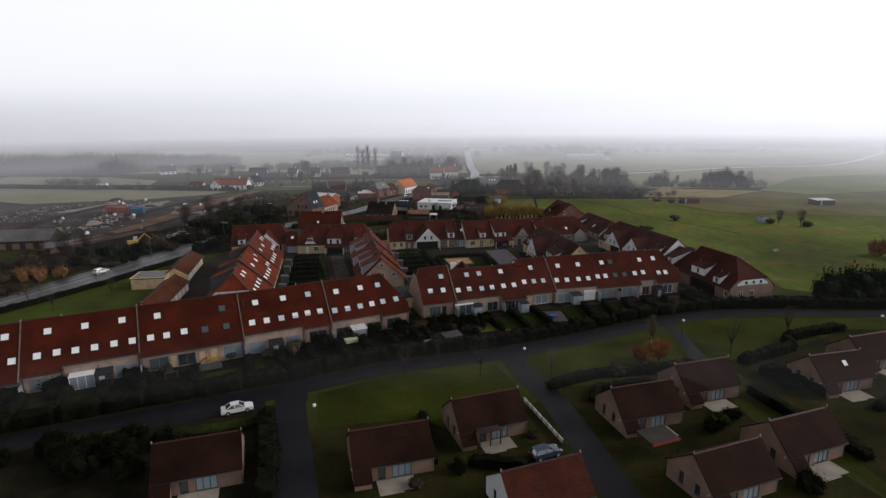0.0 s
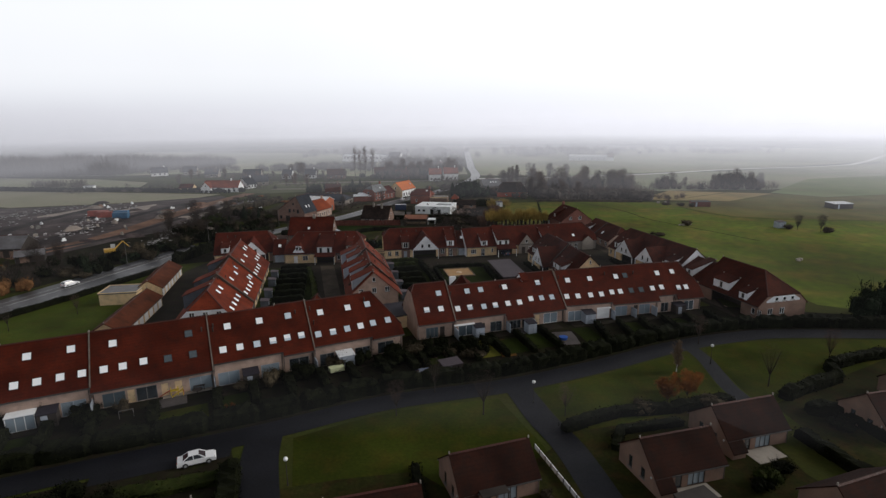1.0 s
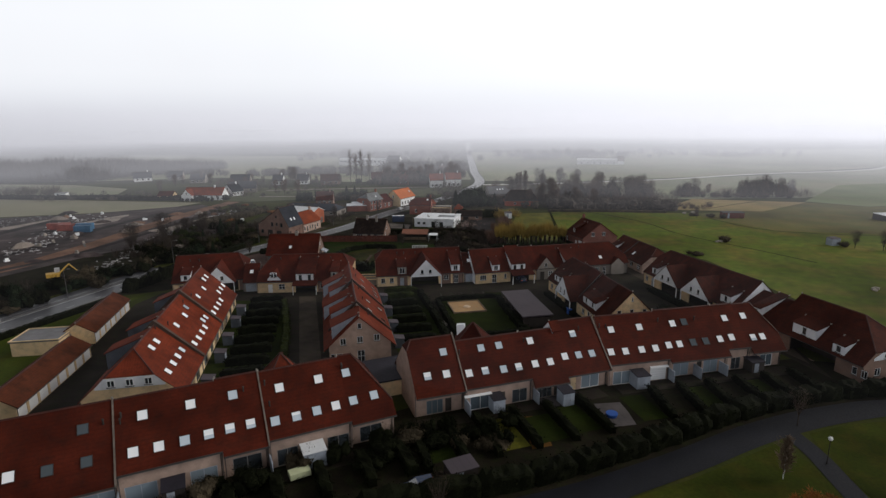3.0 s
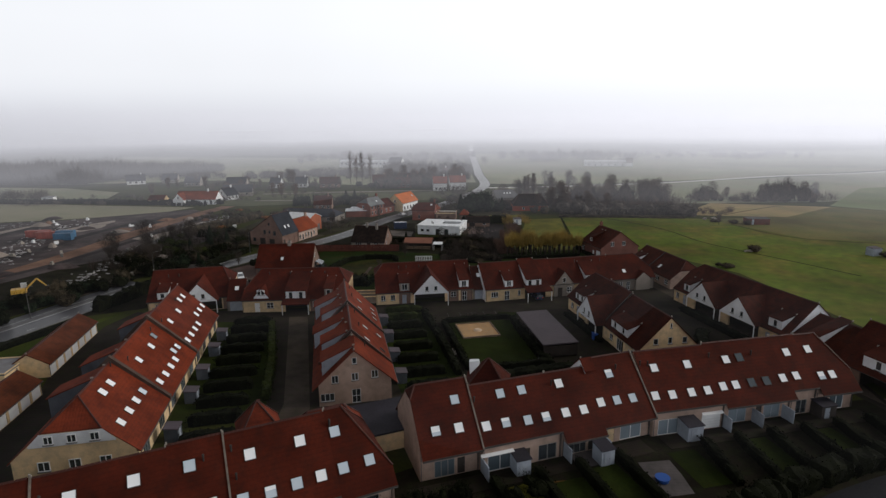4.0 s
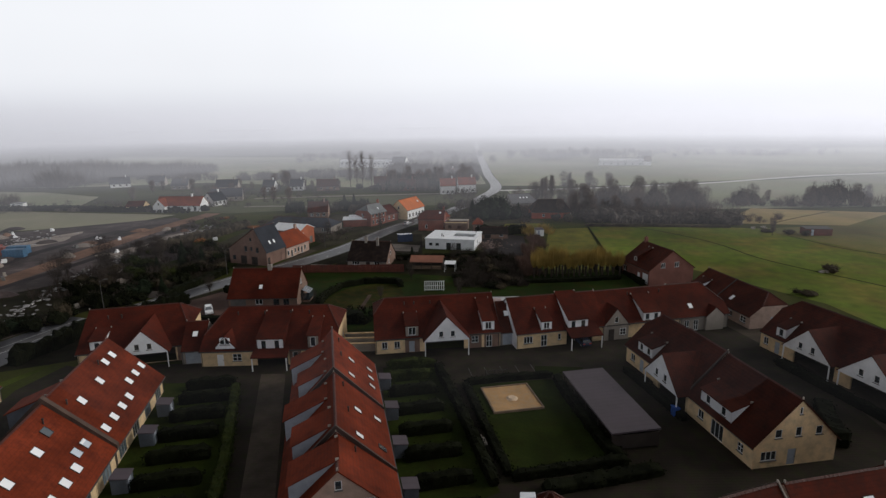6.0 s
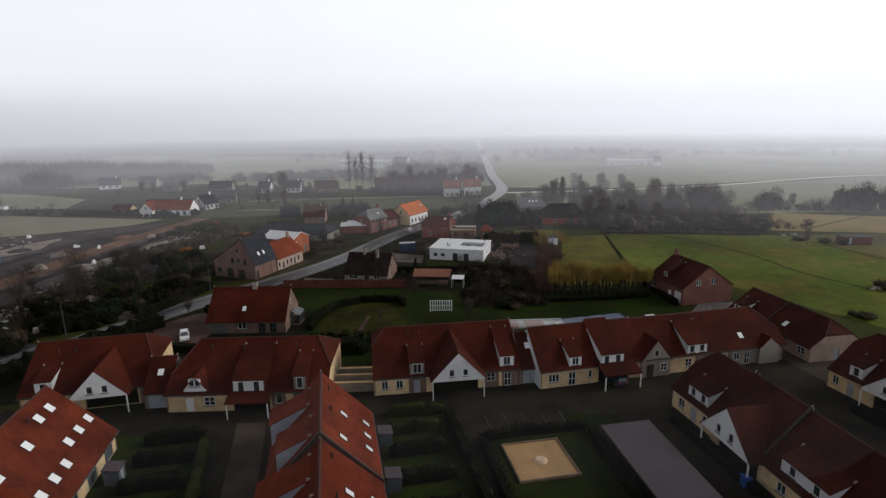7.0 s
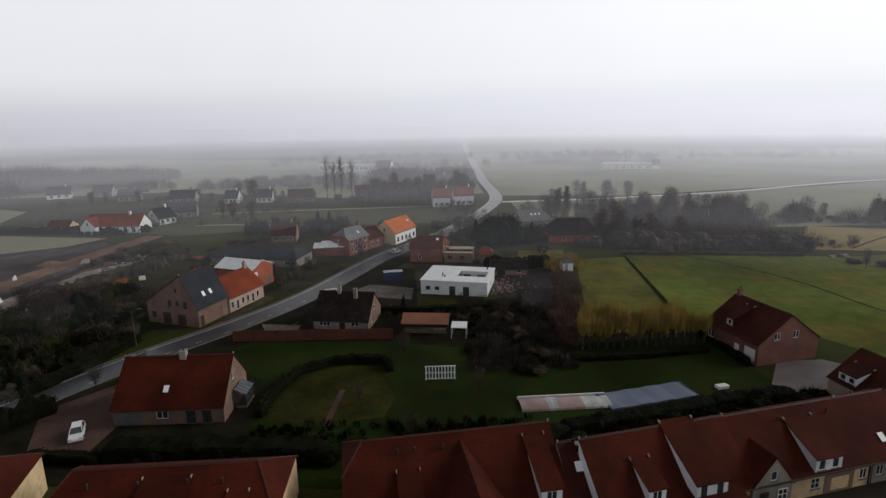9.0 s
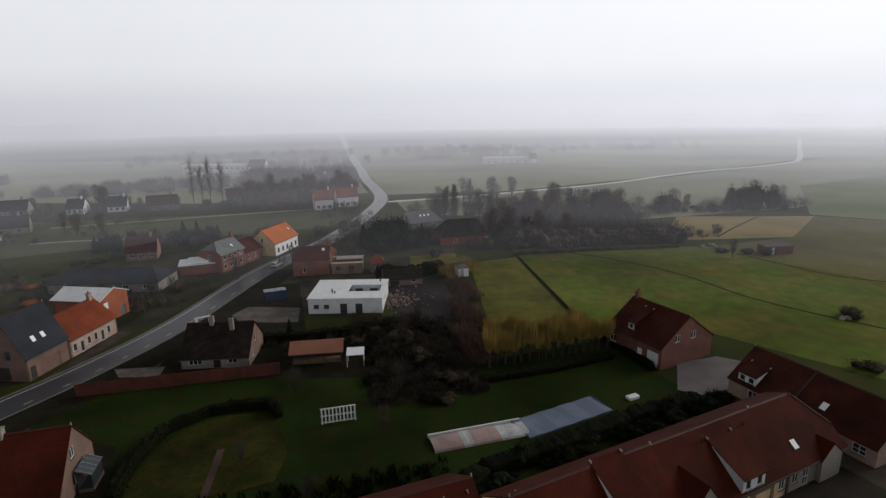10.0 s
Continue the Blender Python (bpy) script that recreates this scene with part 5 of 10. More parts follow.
def middle(u0, u1, zr, lights, first=False, vents=(), dorm=2):
    x, y = local(MO, MA, u0, 0)
    L = u1 - u0
    wins = [("f", L * 0.3, 0.05, 2.2, 2.1, "patio"), ("f", L * 0.75, 0.05, 2.2, 2.1, "patio"), ("b", L * 0.3, 0.9, 1.2, 1.2, "win"), ("b", L * 0.7, 0.05, 1.0, 2.1, "door")]
    if first:
        wins += [("l", 1.2, 0.7, 2.0, 1.25, "wide"), ("l", 5.4, 0.05, 1.3, 2.2, "cross"), ("l", 2.4, 3.45, 1.0, 1.2, "win"), ("l", 5.3, 3.6, 1.0, 1.2, "win"), ("l", 8.2, 3.75, 1.0, 1.2, "win"), ("l", 5.3, 6.2, 0.7, 1.0, "small")]
    h = House("terraced_house", "terraced house with a pinkish brick gable and orange-brown tiles" if first else "terraced house with orange-brown tiles and white dormers", x, y, MA, L, 5.3, 5.3, 3.6, 3.6, zr, PINK, ROOF_M, None, None, 0.95, 0.25 if first else 0.0, 0.0, wins, group="terraced houses")
    for u, v, k in lights:
        h.rooflight(u - u0, v, PANES[k], 0.9, 1.2)
    for u, v in vents:
        h.vent(u - u0, v)
    if not first:
        h.step(0.05, 0.6)
    for i in range(dorm):
        c = L * (i + 0.5) / dorm
        h.dormer(L - c - 1.9, L - c + 1.9, -0.7 if i % 2 else 0.6, 5.6 if i % 2 else 6.4, 0.45, "b", wins=1, cheek=GREYW)
    return h


middle(0, 6.6, 8.45, [], True, [(5.2, 3.4)], 1)
middle(6.6, 20.5, 8.8, [(8.8, 2.8, "w"), (14.6, 2.7, "w"), (9.6, 0.3, "d"), (16.0, 0.3, "w")], vents=[(12.6, 3.8), (18.3, 4.2)])
middle(20.5, 35.4, 9.1, [(23.4, 3.0, "w"), (28.7, 2.8, "w"), (25.2, 0.2, "w"), (27.9, 0.2, "w"), (30.7, 0.2, "w")], vents=[(27.3, 4.2), (32, 4.4)], dorm=2)

# ---- back row round the courtyard ----
h = House("courtyard_house", "cream house with white cross gable and dark red tiles", -66.6, 170.2, 13.6, 17.0, 8.2, 5.5, 3.1, 4.6, 7.9, CREAM, ROOF, None, (4.6, 2.4), 0.4, 0.2, 0.25, [("f", 2.2, 0.8, 1.4, 1.3, "win"), ("f", 4.6, 0.05, 1.0, 2.1, "door"), ("f", 16.0, 0.8, 1.0, 1.3, "win"), ("f", 11.7, 0.02, 7.0, 2.7, "void")], group="courtyard houses")
h.wing(7.2, 14.6, 2.6, 3.1, 6.9)
h.dormer(2.0, 4.2, 0.2, 4.8, 0.2, wins=1)
h.vent(3.4, 6.0), h.vent(5.6, 6.0)
h.facing(15.5, 16.7, 3.0, TAN)
h.gutter()
h = House("garage_link", "low link with a dark red roof and pale garage door", -50.0, 172.0, 8, 3.8, 4.4, 3.6, 2.7, 3.2, 6.2, GREYST, ROOF, None, None, 0.3, 0, 0, [("f", 1.9, 0.05, 2.6, 2.2, "garage", GREYW)], group="courtyard houses")
h.rooflight(1.9, 2.3, SKYW, 1.0, 1.2)
h = House("courtyard_house", "cream house with a white dormer over an open carport", -46.2, 171.0, 2.5, 22.6, 8.4, 5.5, 3.1, 4.6, 7.8, CREAM, ROOF, (4.6, 2.6), (5.0, 2.6), 0.4, 0.2, 0.2, [("f", 3.2, 0.05, 1.1, 2.1, "door", PAINT), ("f", 6.0, 0.9, 1.5, 1.3, "cross", PAINT), ("f", 15.8, 0.9, 0.9, 1.4, "small"), ("f", 19.2, 0.05, 1.6, 2.1, "patio"), ("f", 21.2, 0.9, 1.0, 1.3, "win"), ("r", 9.0, 0.9, 1.2, 1.3, "win"), ("f", 11.9, 0.02, 5.2, 2.5, "void")], group="courtyard houses")
h.dormer(9.6, 14.0, -0.3, 4.9, 0.3, wins=2, cheek=ROOF)
h.dormer(18.0, 19.8, -0.05, 5.2, 0.2, wins=1, face=GREYST, cheek=ROOF)
mb = MB()
mb.slab([[(9.0, -2.6, 2.5), (15.0, -2.6, 2.5), (15.0, 0.8, 3.5), (9.0, 0.8, 3.5)]], 0.16)
cp = part("carport_roof", mb, ROOF, h.root)
for x in (9.2, 14.8):
    mb = MB()
    mb.box(x - 0.08, -2.5, 0, x + 0.08, -2.34, 2.4)
    part("post", mb, PAINT, cp)
h.wing(2.6, 5.8, 0.12, 3.6, 5.4, wins=2, posts=False, face=WHITE, zbot=3.2)
h.facing(14.8, 16.8, 3.0, TAN)
h.facing(17.9, 20.2, 3.0, TAN)
h.gutter()
for u in (4.6, 9.3, 13.9, 17.2):
    h.vent(u, 6.6, 0.5)
h = House("courtyard_house", "cream courtyard house with a white cross gable on posts", -17.3, 175.4, 8.5, 22.4, 7.6, 5.4, 3.1, 4.6, 7.9, CREAM, ROOF, (5.9, 2.2), None, 0.4, 0.15, 0.1, [("f", 1.6, 0.9, 1.0, 1.3, "win"), ("f", 3.8, 0.9, 1.0, 1.3, "win"), ("f", 6.4, 0.05, 1.0, 2.1, "door", GREYW), ("f", 17.8, 1.0, 1.3, 1.3, "cross"), ("f", 20.4, 0.05, 1.1, 2.2, "cross"), ("l", 7.0, 3.2, 0.8, 1.1, "small"), ("f", 12.3, 0.02, 7.0, 2.7, "void")], group="courtyard houses")
h.wing(8.4, 16.2, 3.0, 3.3, 7.4)
h.dormer(5.4, 7.6, -0.05, 5.0, 0.2, wins=1, ww=1.3, face=GREYST)
h.dormer(19.2, 21.4, 0.2, 5.0, 0.35, wins=1, ww=1.1)
h.facing(5.2, 7.8, 3.0, TAN)
h.facing(16.6, 19.0, 2.9, TAN)
h.facing(19.5, 22.3, 2.9, TAN)
h.gutter()
for u in (5.6, 7.4, 10.4):
    h.vent(u, 6.0, 0.5)
h = House("garage_link", "low link with dark roof, rooflight and pale garage door", 5.0, 179.0, 10, 3.4, 4.6, 3.6, 2.8, 3.4, 6.9, GREYST, ROOF_B, None, None, 0.3, 0, 0, [("f", 1.7, 0.05, 2.6, 2.2, "garage", GREYW)], group="courtyard houses")
h.rooflight(1.7, 2.6, SKYW, 1.0, 1.2)
BR = (7.7, 177.1)
BA = 13.2
x, y = BR
h = House("courtyard_house", "cream house with tall white gable wall and open carport", x, y, BA, 17.4, 5.6, 5.0, 3.3, 4.6, 7.9, CREAM, ROOF, None, None, 0.4, 0.2, 0.0, [("f", 2.2, 0.9, 1.7, 1.3, "wide"), ("f", 5.2, 0.05, 1.2, 2.2, "cross"), ("f", 8.2, 1.0, 0.6, 1.2, "small"), ("l", 4.4, 6.0, 0.8, 0.9, "small"), ("f", 12.2, 0.02, 5.2, 2.5, "void")], gable_mat=WHITE, group="courtyard houses")
h.dormer(4.6, 6.6, -0.05, 4.9, 0.35, wins=1, ww=1.1)
h.dormer(9.6, 13.4, -0.6, 4.9, 0.5, wins=2)
mb = MB()
mb.slab([[(9.0, -3.2, 2.5), (15.2, -3.2, 2.5), (15.2, 0.8, 3.9), (9.0, 0.8, 3.9)]], 0.16)
cp = part("carport_roof", mb, ROOF, h.root)
for x2 in (9.2, 15.0):
    mb = MB()
    mb.box(x2 - 0.08, -3.1, 0, x2 + 0.08, -2.94, 2.4)
    part("post", mb, PAINT, cp)
x, y = local(BR, BA, 17.4, 0)
h = House("courtyard_house", "cream and stone house with a small stone gable", x, y, BA, 15.6, 5.6, 5.0, 3.3, 4.6, 7.8, CREAM, ROOF, None, None, 0.4, 0.0, 0.0, [("f", 8.0, 0.9, 1.2, 1.3, "cross"), ("f", 11.4, 0.3, 2.6, 1.6, "garage", CREAM), ("f", 14.6, 0.9, 1.0, 1.3, "win")], group="courtyard houses")
h.wing(-0.6, 4.4, 0.4, 3.0, 6.1, face=GREYST, posts=False, wins=1, closed=True)
opening(h.root, "cross", pose(3.2, -0.52, 0.9), 1.2, 1.3)
opening(h.root, "door", pose(0.9, -0.52, 0.05), 1.1, 2.1, DARKWOOD)
h.dormer(7.4, 11.0, -0.2, 4.8, 0.45, wins=2)
h.facing(9.2, 13.2, 3.1, TAN)
h.gutter()
h.vent(6.6, 4.4, 0.5), h.vent(13.4, 4.4, 0.5)
x, y = local(BR, BA, 33.0, 0)
h = House("courtyard_house", "stone-walled end house with one rooflight and a hipped roof", x, y, BA, 10.4, 5.6, 5.0, 3.3, 4.6, 7.8, GREYST, ROOF, None, (4.8, 3.0), 0.4, 0.0, 0.2, [("f", 1.4, 0.9, 1.0, 1.3, "win"), ("f", 3.4, 0.05, 1.0, 2.1, "cross"), ("f", 8.6, 0.9, 0.9, 1.2, "win"), ("r", 3.0, 0.9, 1.0, 1.3, "win")], group="courtyard houses")
h.rooflight(2.9, 1.5, SKYW, 1.0, 1.2)
h.wing(5.2, 9.0, 0.6, 3.0, 4.6, face=GREYST, posts=False, wins=0, closed=True)

# ---- house in the courtyard, cream gable towards the terrace ----
LH, LHA = (41.4, 143.6), 99.5
h = House("courtyard_house", "cream house with dark red tiles and a cream gable", *LH, LHA, 13.0, 5.4, 5.4, 3.2, 3.2, 8.5, CREAM, ROOF_B, None, None, 0.35, 0.2, 0.0,
          [("l", 2.0, 0.9, 2.0, 1.2, "wide"), ("l", 5.0, 0.05, 1.1, 2.1, "door", GREYW), ("l", 3.0, 3.7, 0.9, 1.1, "win"), ("l", 5.6, 3.7, 0.8, 1.2, "small"), ("l", 8.3, 3.7, 0.9, 1.1, "win"), ("l", 5.6, 6.5, 0.4, 0.9, "small"),
           ("b", 3.0, 0.9, 1.2, 1.2, "win"), ("b", 6.4, 0.05, 2.4, 2.2, "patio", PAINT, GLASS), ("b", 10.8, 0.9, 1.0, 1.2, "cross"), ("f", 4, 0.9, 1.4, 1.2, "win")], group="courtyard houses")
h.dormer(2.4, 8.6, 0.2, 5.0, 0.35, "b", wins=2)
x, y = local(LH, LHA, 13.0, 0)
h = House("courtyard_house", "house with a white cross gable over a carport", x, y, LHA, 9.0, 5.4, 5.4, 3.2, 3.2, 8.7, CREAM, ROOF_B, None, None, 0.35, 0.0, 0.0, [("b", 5.0, 0.02, 7.0, 2.7, "void"), ("f", 4, 0.9, 1.4, 1.2, "win")], group="courtyard houses")
h.wing(0.8, 9.4, 2.0, 3.2, 7.4, side="b", roof=ROOF_B)
h.step(0.1, 0.3)
x, y = local(LH, LHA, 22.0, -0.4)
h = House("courtyard_house", "cream house with a white dormer and dark red tiles", x, y, LHA + 3, 9.2, 5.4, 5.4, 3.2, 3.2, 8.3, CREAM, ROOF_B, None, (6.2, 1.8), 0.35, 0.0, 0.2, [("b", 2.0, 0.9, 1.2, 1.2, "win"), ("b", 7.0, 0.9, 1.2, 1.2, "win"), ("b", 4.6, 0.05, 1.1, 2.1, "door"), ("r", 5, 0.9, 1.2, 1.2, "win")], group="courtyard houses")
h.dormer(3.0, 7.0, 0.2, 5.0, 0.3, "b", wins=2)

# ---- row on the meadow side ----
QO, QA = (66.4, 181.5), 104.5


def meadow_house(u0, u1, off, zr, wins, hl=None, hr=None, wings=(), dorm=(), label="meadow-side house with brown tiles and white cross gables over carports", half=6.0, cop=False, wall=CREAM, gable=None):
    x, y = local((70.6, 150.6), QA, u0, off)
    h = House("meadow_house", label, x, y, QA, u1 - u0, half, half, 3.2, 3.2, zr, wall, ROOF_B, hl, hr, 0.35, 0.1, 0.1, wins, gable, group="meadow-side houses")
    for a, b in wings:
        h.wing(a, b, 1.8, 3.3, 7.3, side="b", roof=ROOF_B)
    for d in dorm:
        h.dormer(*d, side="b", wins=1)
    if cop:
        h.step(0.1, 0.3)
    return h


meadow_house(0.0, 31.0, 0, 8.5, [("b", 1.2, 0.9, 1.0, 1.3, "win"), ("b", 3.6, 0.05, 1.0, 2.1, "door"), ("b", 28.6, 0.9, 1.0, 1.3, "win"), ("b", 26.8, 0.05, 1.0, 2.1, "door"), ("b", 10.7, 0.02, 7.4, 2.7, "void"), ("b", 20.9, 0.02, 7.6, 2.7, "void"), ("r", 4, 0.9, 1.2, 1.3, "win")], hr=(6.6, 2.0), wings=((6.4, 15.0), (16.4, 25.4)), dorm=((26.4, 29.4, 0.3, 5.2, 0.3), (3.0, 5.0, 0.1, 5.0, 0.3)), gable=WHITE)
meadow_house(-9.8, 0.0, -0.6, 6.6, [("b", 2.0, 0.9, 1.2, 1.3, "win"), ("b", 6.0, 0.05, 1.1, 2.1, "door")], label="meadow-side house with a white side wall over its roof", dorm=((3.4, 5.6, 0.1, 5.0, 0.3),))
# the white flank that stands over the lower roof
mb = MB()
x, y = local((70.6, 150.6), QA, 0, 6)
h = meadow_house(-27.6, -9.8, 0.5, 8.9, [("l", 3.0, 0.9, 1.2, 1.3, "win"), ("l", 6.0, 0.9, 1.2, 1.3, "win"), ("b", 18.0, 0.9, 1.0, 1.3, "win"), ("b", 16.4, 0.9, 0.9, 1.3, "win"), ("b", 8.6, 0.02, 9.0, 2.7, "void")], hl=(5.0, 5.6), label="brick end house with white boards under a half-hipped roof", dorm=((4.0, 8.8, 0.4, 5.4, 0.3), (12.2, 14.4, 0.0, 4.8, 0.3)), wall=TAN)
mb = MB()
panel(mb, (-0.06, 10.2), (0, -1), 8.4, [(0, 3.9), (1.6, 4.86), (6.8, 4.86), (8.4, 3.9)], [(u - 0.45, u + 0.45, 3.8, 4.6) for u in (2.4, 4.4, 6.4)], 0.06, 3.55)
bo = part("gable_cladding", mb, WHITE, h.root, "white painted boards")
for u in (2.4, 4.4, 6.4):
    opening(bo, "small", pose(-0.16, 10.2 - u, 3.8, 0, 0, -90), 0.9, 0.8)
h = House("meadow_house", "low house with brown tiles, white dormers and one rooflight", 63.4, 187.4, 100, 20.5, 5.0, 5.0, 2.8, 2.8, 6.6, PINK, ROOF_B, (4.6, 2.0), None, 0.35, 0.1, 0.1, [("l", 5.0, 0.05, 1.1, 2.1, "door"), ("b", 18.5, 0.8, 1.6, 1.2, "cross"), ("b", 14.6, 0.8, 1.4, 1.2, "win"), ("b", 9.6, 0.8, 1.4, 1.2, "win"), ("b", 4.0, 0.8, 1.4, 1.2, "win")], group="meadow-side houses")
h.dormer(1.4, 4.2, 0.1, 4.2, 0.3, "b", wins=2)
h.rooflight(13.0, 1.5, SKYW, 1.0, 1.3, side="b")
h.step(11, 0.25)

# ---- garages ----
def garage_row(x, y, ang, L, n, label):
    """Front faces +x: the local front wall is y = 0."""
    h = House("garage_row", label, x, y, ang, L, 2.9, 2.9, 2.5, 2.5, 4.3, CREAM, ROOF_G, None, None, 0.3, 0.1, 0.1, [("f", L * (i + 0.5) / n, 0.05, L / n - 0.55, 2.15, "garage", PAINT) for i in range(n)], category="garages", group="garage rows")
    return h


garage_row(-60.4, 111.0, 99.0, 22.8, 8, "row of garages with white doors and an orange-brown roof")
garage_row(-67.0, 139.6, 102.5, 20.6, 7, "row of garages with white doors and an orange-brown roof")
mb = MB()
mb.box(0, 0, 0, 8.0, 6.5, 2.6)
sh = thing("substation_hut", "flat-roofed pale brick hut beside the garages", "hut", pose(-78.4, 133.6, 0, 0, 0, 9))
part("wall", mb, CREAM, sh)
mb = MB()
mb.box(-0.15, -0.15, 2.6, 8.15, 6.65, 2.85)
part("flat_roof", mb, BITUMEN, sh)
mb = MB()
for q in ((-0.2, -0.2, 8.2, -0.02), (-0.2, 6.52, 8.2, 6.7), (-0.2, -0.02, -0.02, 6.52), (8.02, -0.02, 8.2, 6.52)):
    mb.box(q[0], q[1], 2.85, q[2], q[3], 3.0)
part("parapet", mb, CREAM, sh)

# ---- bungalows in front ----
def bungalow(x, y, ang=19, wall=TAN, gable=None, porch=False, light=None, roof=None, label="low tan-brick bungalow with a dark brown roof"):
    """The front is set back under the eave; at its left end the roof sweeps on down over a low store."""
    L, df, db, ef, zr = 9.6, 2.94, 3.73, 2.4, 5.25
    h = House("bungalow", label, x, y, ang, L, df, db, ef, ef, zr, wall, roof or TILE_D, None, None, 0.3, 0.1, 0.1,
              [("f", 3.3, 0.05, 0.9, 2.0, "small", DARKWOOD), ("f", 5.7, 0.05, 2.3, 2.05, "patio", DARKWOOD, GLASS_B), ("l", 2.3, 0.6, 0.7, 1.5, "small", DARKWOOD), ("l", 4.7, 0.7, 0.8, 1.3, "small", DARKWOOD), ("r", 3.0, 0.8, 1.0, 1.2, "win"), ("b", 3, 0.9, 1.2, 1.1, "win")], gable_mat=gable, group="bungalows")
    if light:
        h.rooflight(*light, SKYW, 0.9, 1.0)
    k = h.sf
    w, c = 2.06, 1.5
    mb = MB()
    mb.slab([[(-0.1, -c, ef - c * k), (w, -c, ef - c * k), (w, -0.28, ef - 0.28 * k), (-0.1, -0.28, ef - 0.28 * k)]], 0.16)
    part("sweeping_eave", mb, roof or TILE_D, h.roof)
    mb = MB()
    q = c - 0.25
    panel(mb, (0, 0), (0, -1), q, [(0, ef - 0.14), (q, ef - q * k - 0.14)], [], 0.25)
    panel(mb, (0, -q), (1, 0), w - 0.1, [(0, ef - q * k - 0.14), (w - 0.1, ef - q * k - 0.14)], [], 0.25)
    panel(mb, (w - 0.1, -q), (0, 1), q, [(0, ef - q * k - 0.14), (q, ef - 0.14)], [], 0.25)
    part("store_wall", mb, gable or wall, h.root)
    if porch:
        for u in (2.3, 3.8, 5.2):
            mb = MB()
            mb.box(u - 0.06, -1.35, 0, u + 0.06, -1.23, 2.2)
            part("porch_post", mb, DARKWOOD, h.root)
        mb = MB()
        mb.box(2.2, -1.4, 2.14, 5.3, 0.0, 2.24)
        part("porch_beam", mb, DARKWOOD, h.root)
    mb = MB()
    mb.cyl(-0.12, 0.3, 1.75, 1.95, 0.1, 0.1, 8)
    part("wall_lamp", mb, POLY, h.root, "small white wall lamp")
    sl = MB()
    sl.box(2.6, -2.6, 0.02, 7.0, -0.1, 0.09)
    sl.box(2.6, -2.9, 0.02, 5.4, -2.6, 0.09)
    tagged(part("terrace", sl, SLAB, None, m=pose(x, y, 0, 0, 0, ang)), "small pale slab terrace before a bungalow", "terrace", "bungalow terraces")
    return h


for x, y, a in ((-32.7, 54.0, 17), (-10.56, 56.32, 15.3), (1.92, 63.82, 18.9), (23.66, 66.61, 15.4), (35.35, 73.85, 15.7), (57.14, 76.61, 13), (68.8, 84.0, 16.2), (28.37, 51.31, 19.6), (40.49, 57.95, 19.4)):
    bungalow(x, y, a, porch=abs(x - 1.9) < 0.1, light=(5.4, 1.6) if abs(x - 57.1) < 0.1 else None)
bungalow(6.92, 48.4, 20, gable=PAINT, roof=ROOF_B, label="low bungalow with white gables and a red-brown roof")
bungalow(74.2, 67.6, 16, wall=PAINT, label="low white-walled bungalow with a dark brown roof")


# ---- village along the main road ----
def cottage(name, label, x, y, ang, L, df, db, ef, eb, zr, wall, roof, wins, hl=None, hr=None, chim=(), lights=(), gable_mat=None, ov=0.35, group=""):
    h = House(name, label, x, y, ang, L, df, db, ef, eb, zr, wall, roof, hl, hr, ov, 0.15, 0.15, wins, gable_mat, group=group)
    for u, yy in chim:
        h.chimney(u, yy)
    for u, v in lights:
        h.rooflight(u, v, SKYW, 0.9, 1.2)
    return h


h = cottage("village_house", "dark red tiled house with cream walls and one rooflight", -53.2, 200.8, 1.5, 15.2, 5.7, 4.8, 2.7, 2.9, 7.8, TAN, ROOF,
            [("f", 2.2, 0.05, 3.4, 2.2, "garage", KERB), ("f", 6.8, 0.9, 1.6, 1.2, "win"), ("f", 10.6, 0.05, 1.3, 2.1, "cross", DARKWOOD), ("f", 12.8, 0.05, 1.3, 2.1, "cross", DARKWOOD), ("r", 4.5, 0.9, 1.5, 1.2, "win"), ("r", 4.8, 4.2, 1.2, 1.2, "win")], lights=[(6.9, 1.9)])
h.chimney(8.2, 5.6, 0.7, 0.9, GREYST)
# glazed lean-to at its side
co = thing("conservatory", "dark glazed conservatory with white bars beside a house", "conservatory", pose(-37.8, 205.0, 0, 0, 0, 0))
mb = MB()
mb.box(0, 0, 0, 1.6, 3.4, 0.5)
part("base_wall", mb, TAN, co)
mb = MB()
mb.slab([[(0, -0.1, 3.0), (1.7, -0.1, 2.2), (1.7, 3.5, 2.2), (0, 3.5, 3.0)]], 0.05)
part("glass_roof", mb, GLASS, co)
for i in range(5):
    mb = MB()
    y = 0.05 + i * 0.83
    mb.tube((0, y, 3.04), (1.7, y, 2.24), 0.03, 0.03)
    part("glazing_bar", mb, GREYW, co)
mb = MB()
mb.box(1.56, 0, 0.5, 1.59, 3.4, 2.2)
mb.box(0, 0.02, 0.5, 1.56, 0.05, 2.2)
part("glass_wall", mb, GLASS, co)

DARKTILE = material("near_black_tile", (0.018, 0.013, 0.012), 0.8, 0.7, 1.3, 0.25, 3.5, 0.5, 0.04, 0.06, stain=(0.045, 0.03, 0.022), bands=("y", 0.34, 0.25))
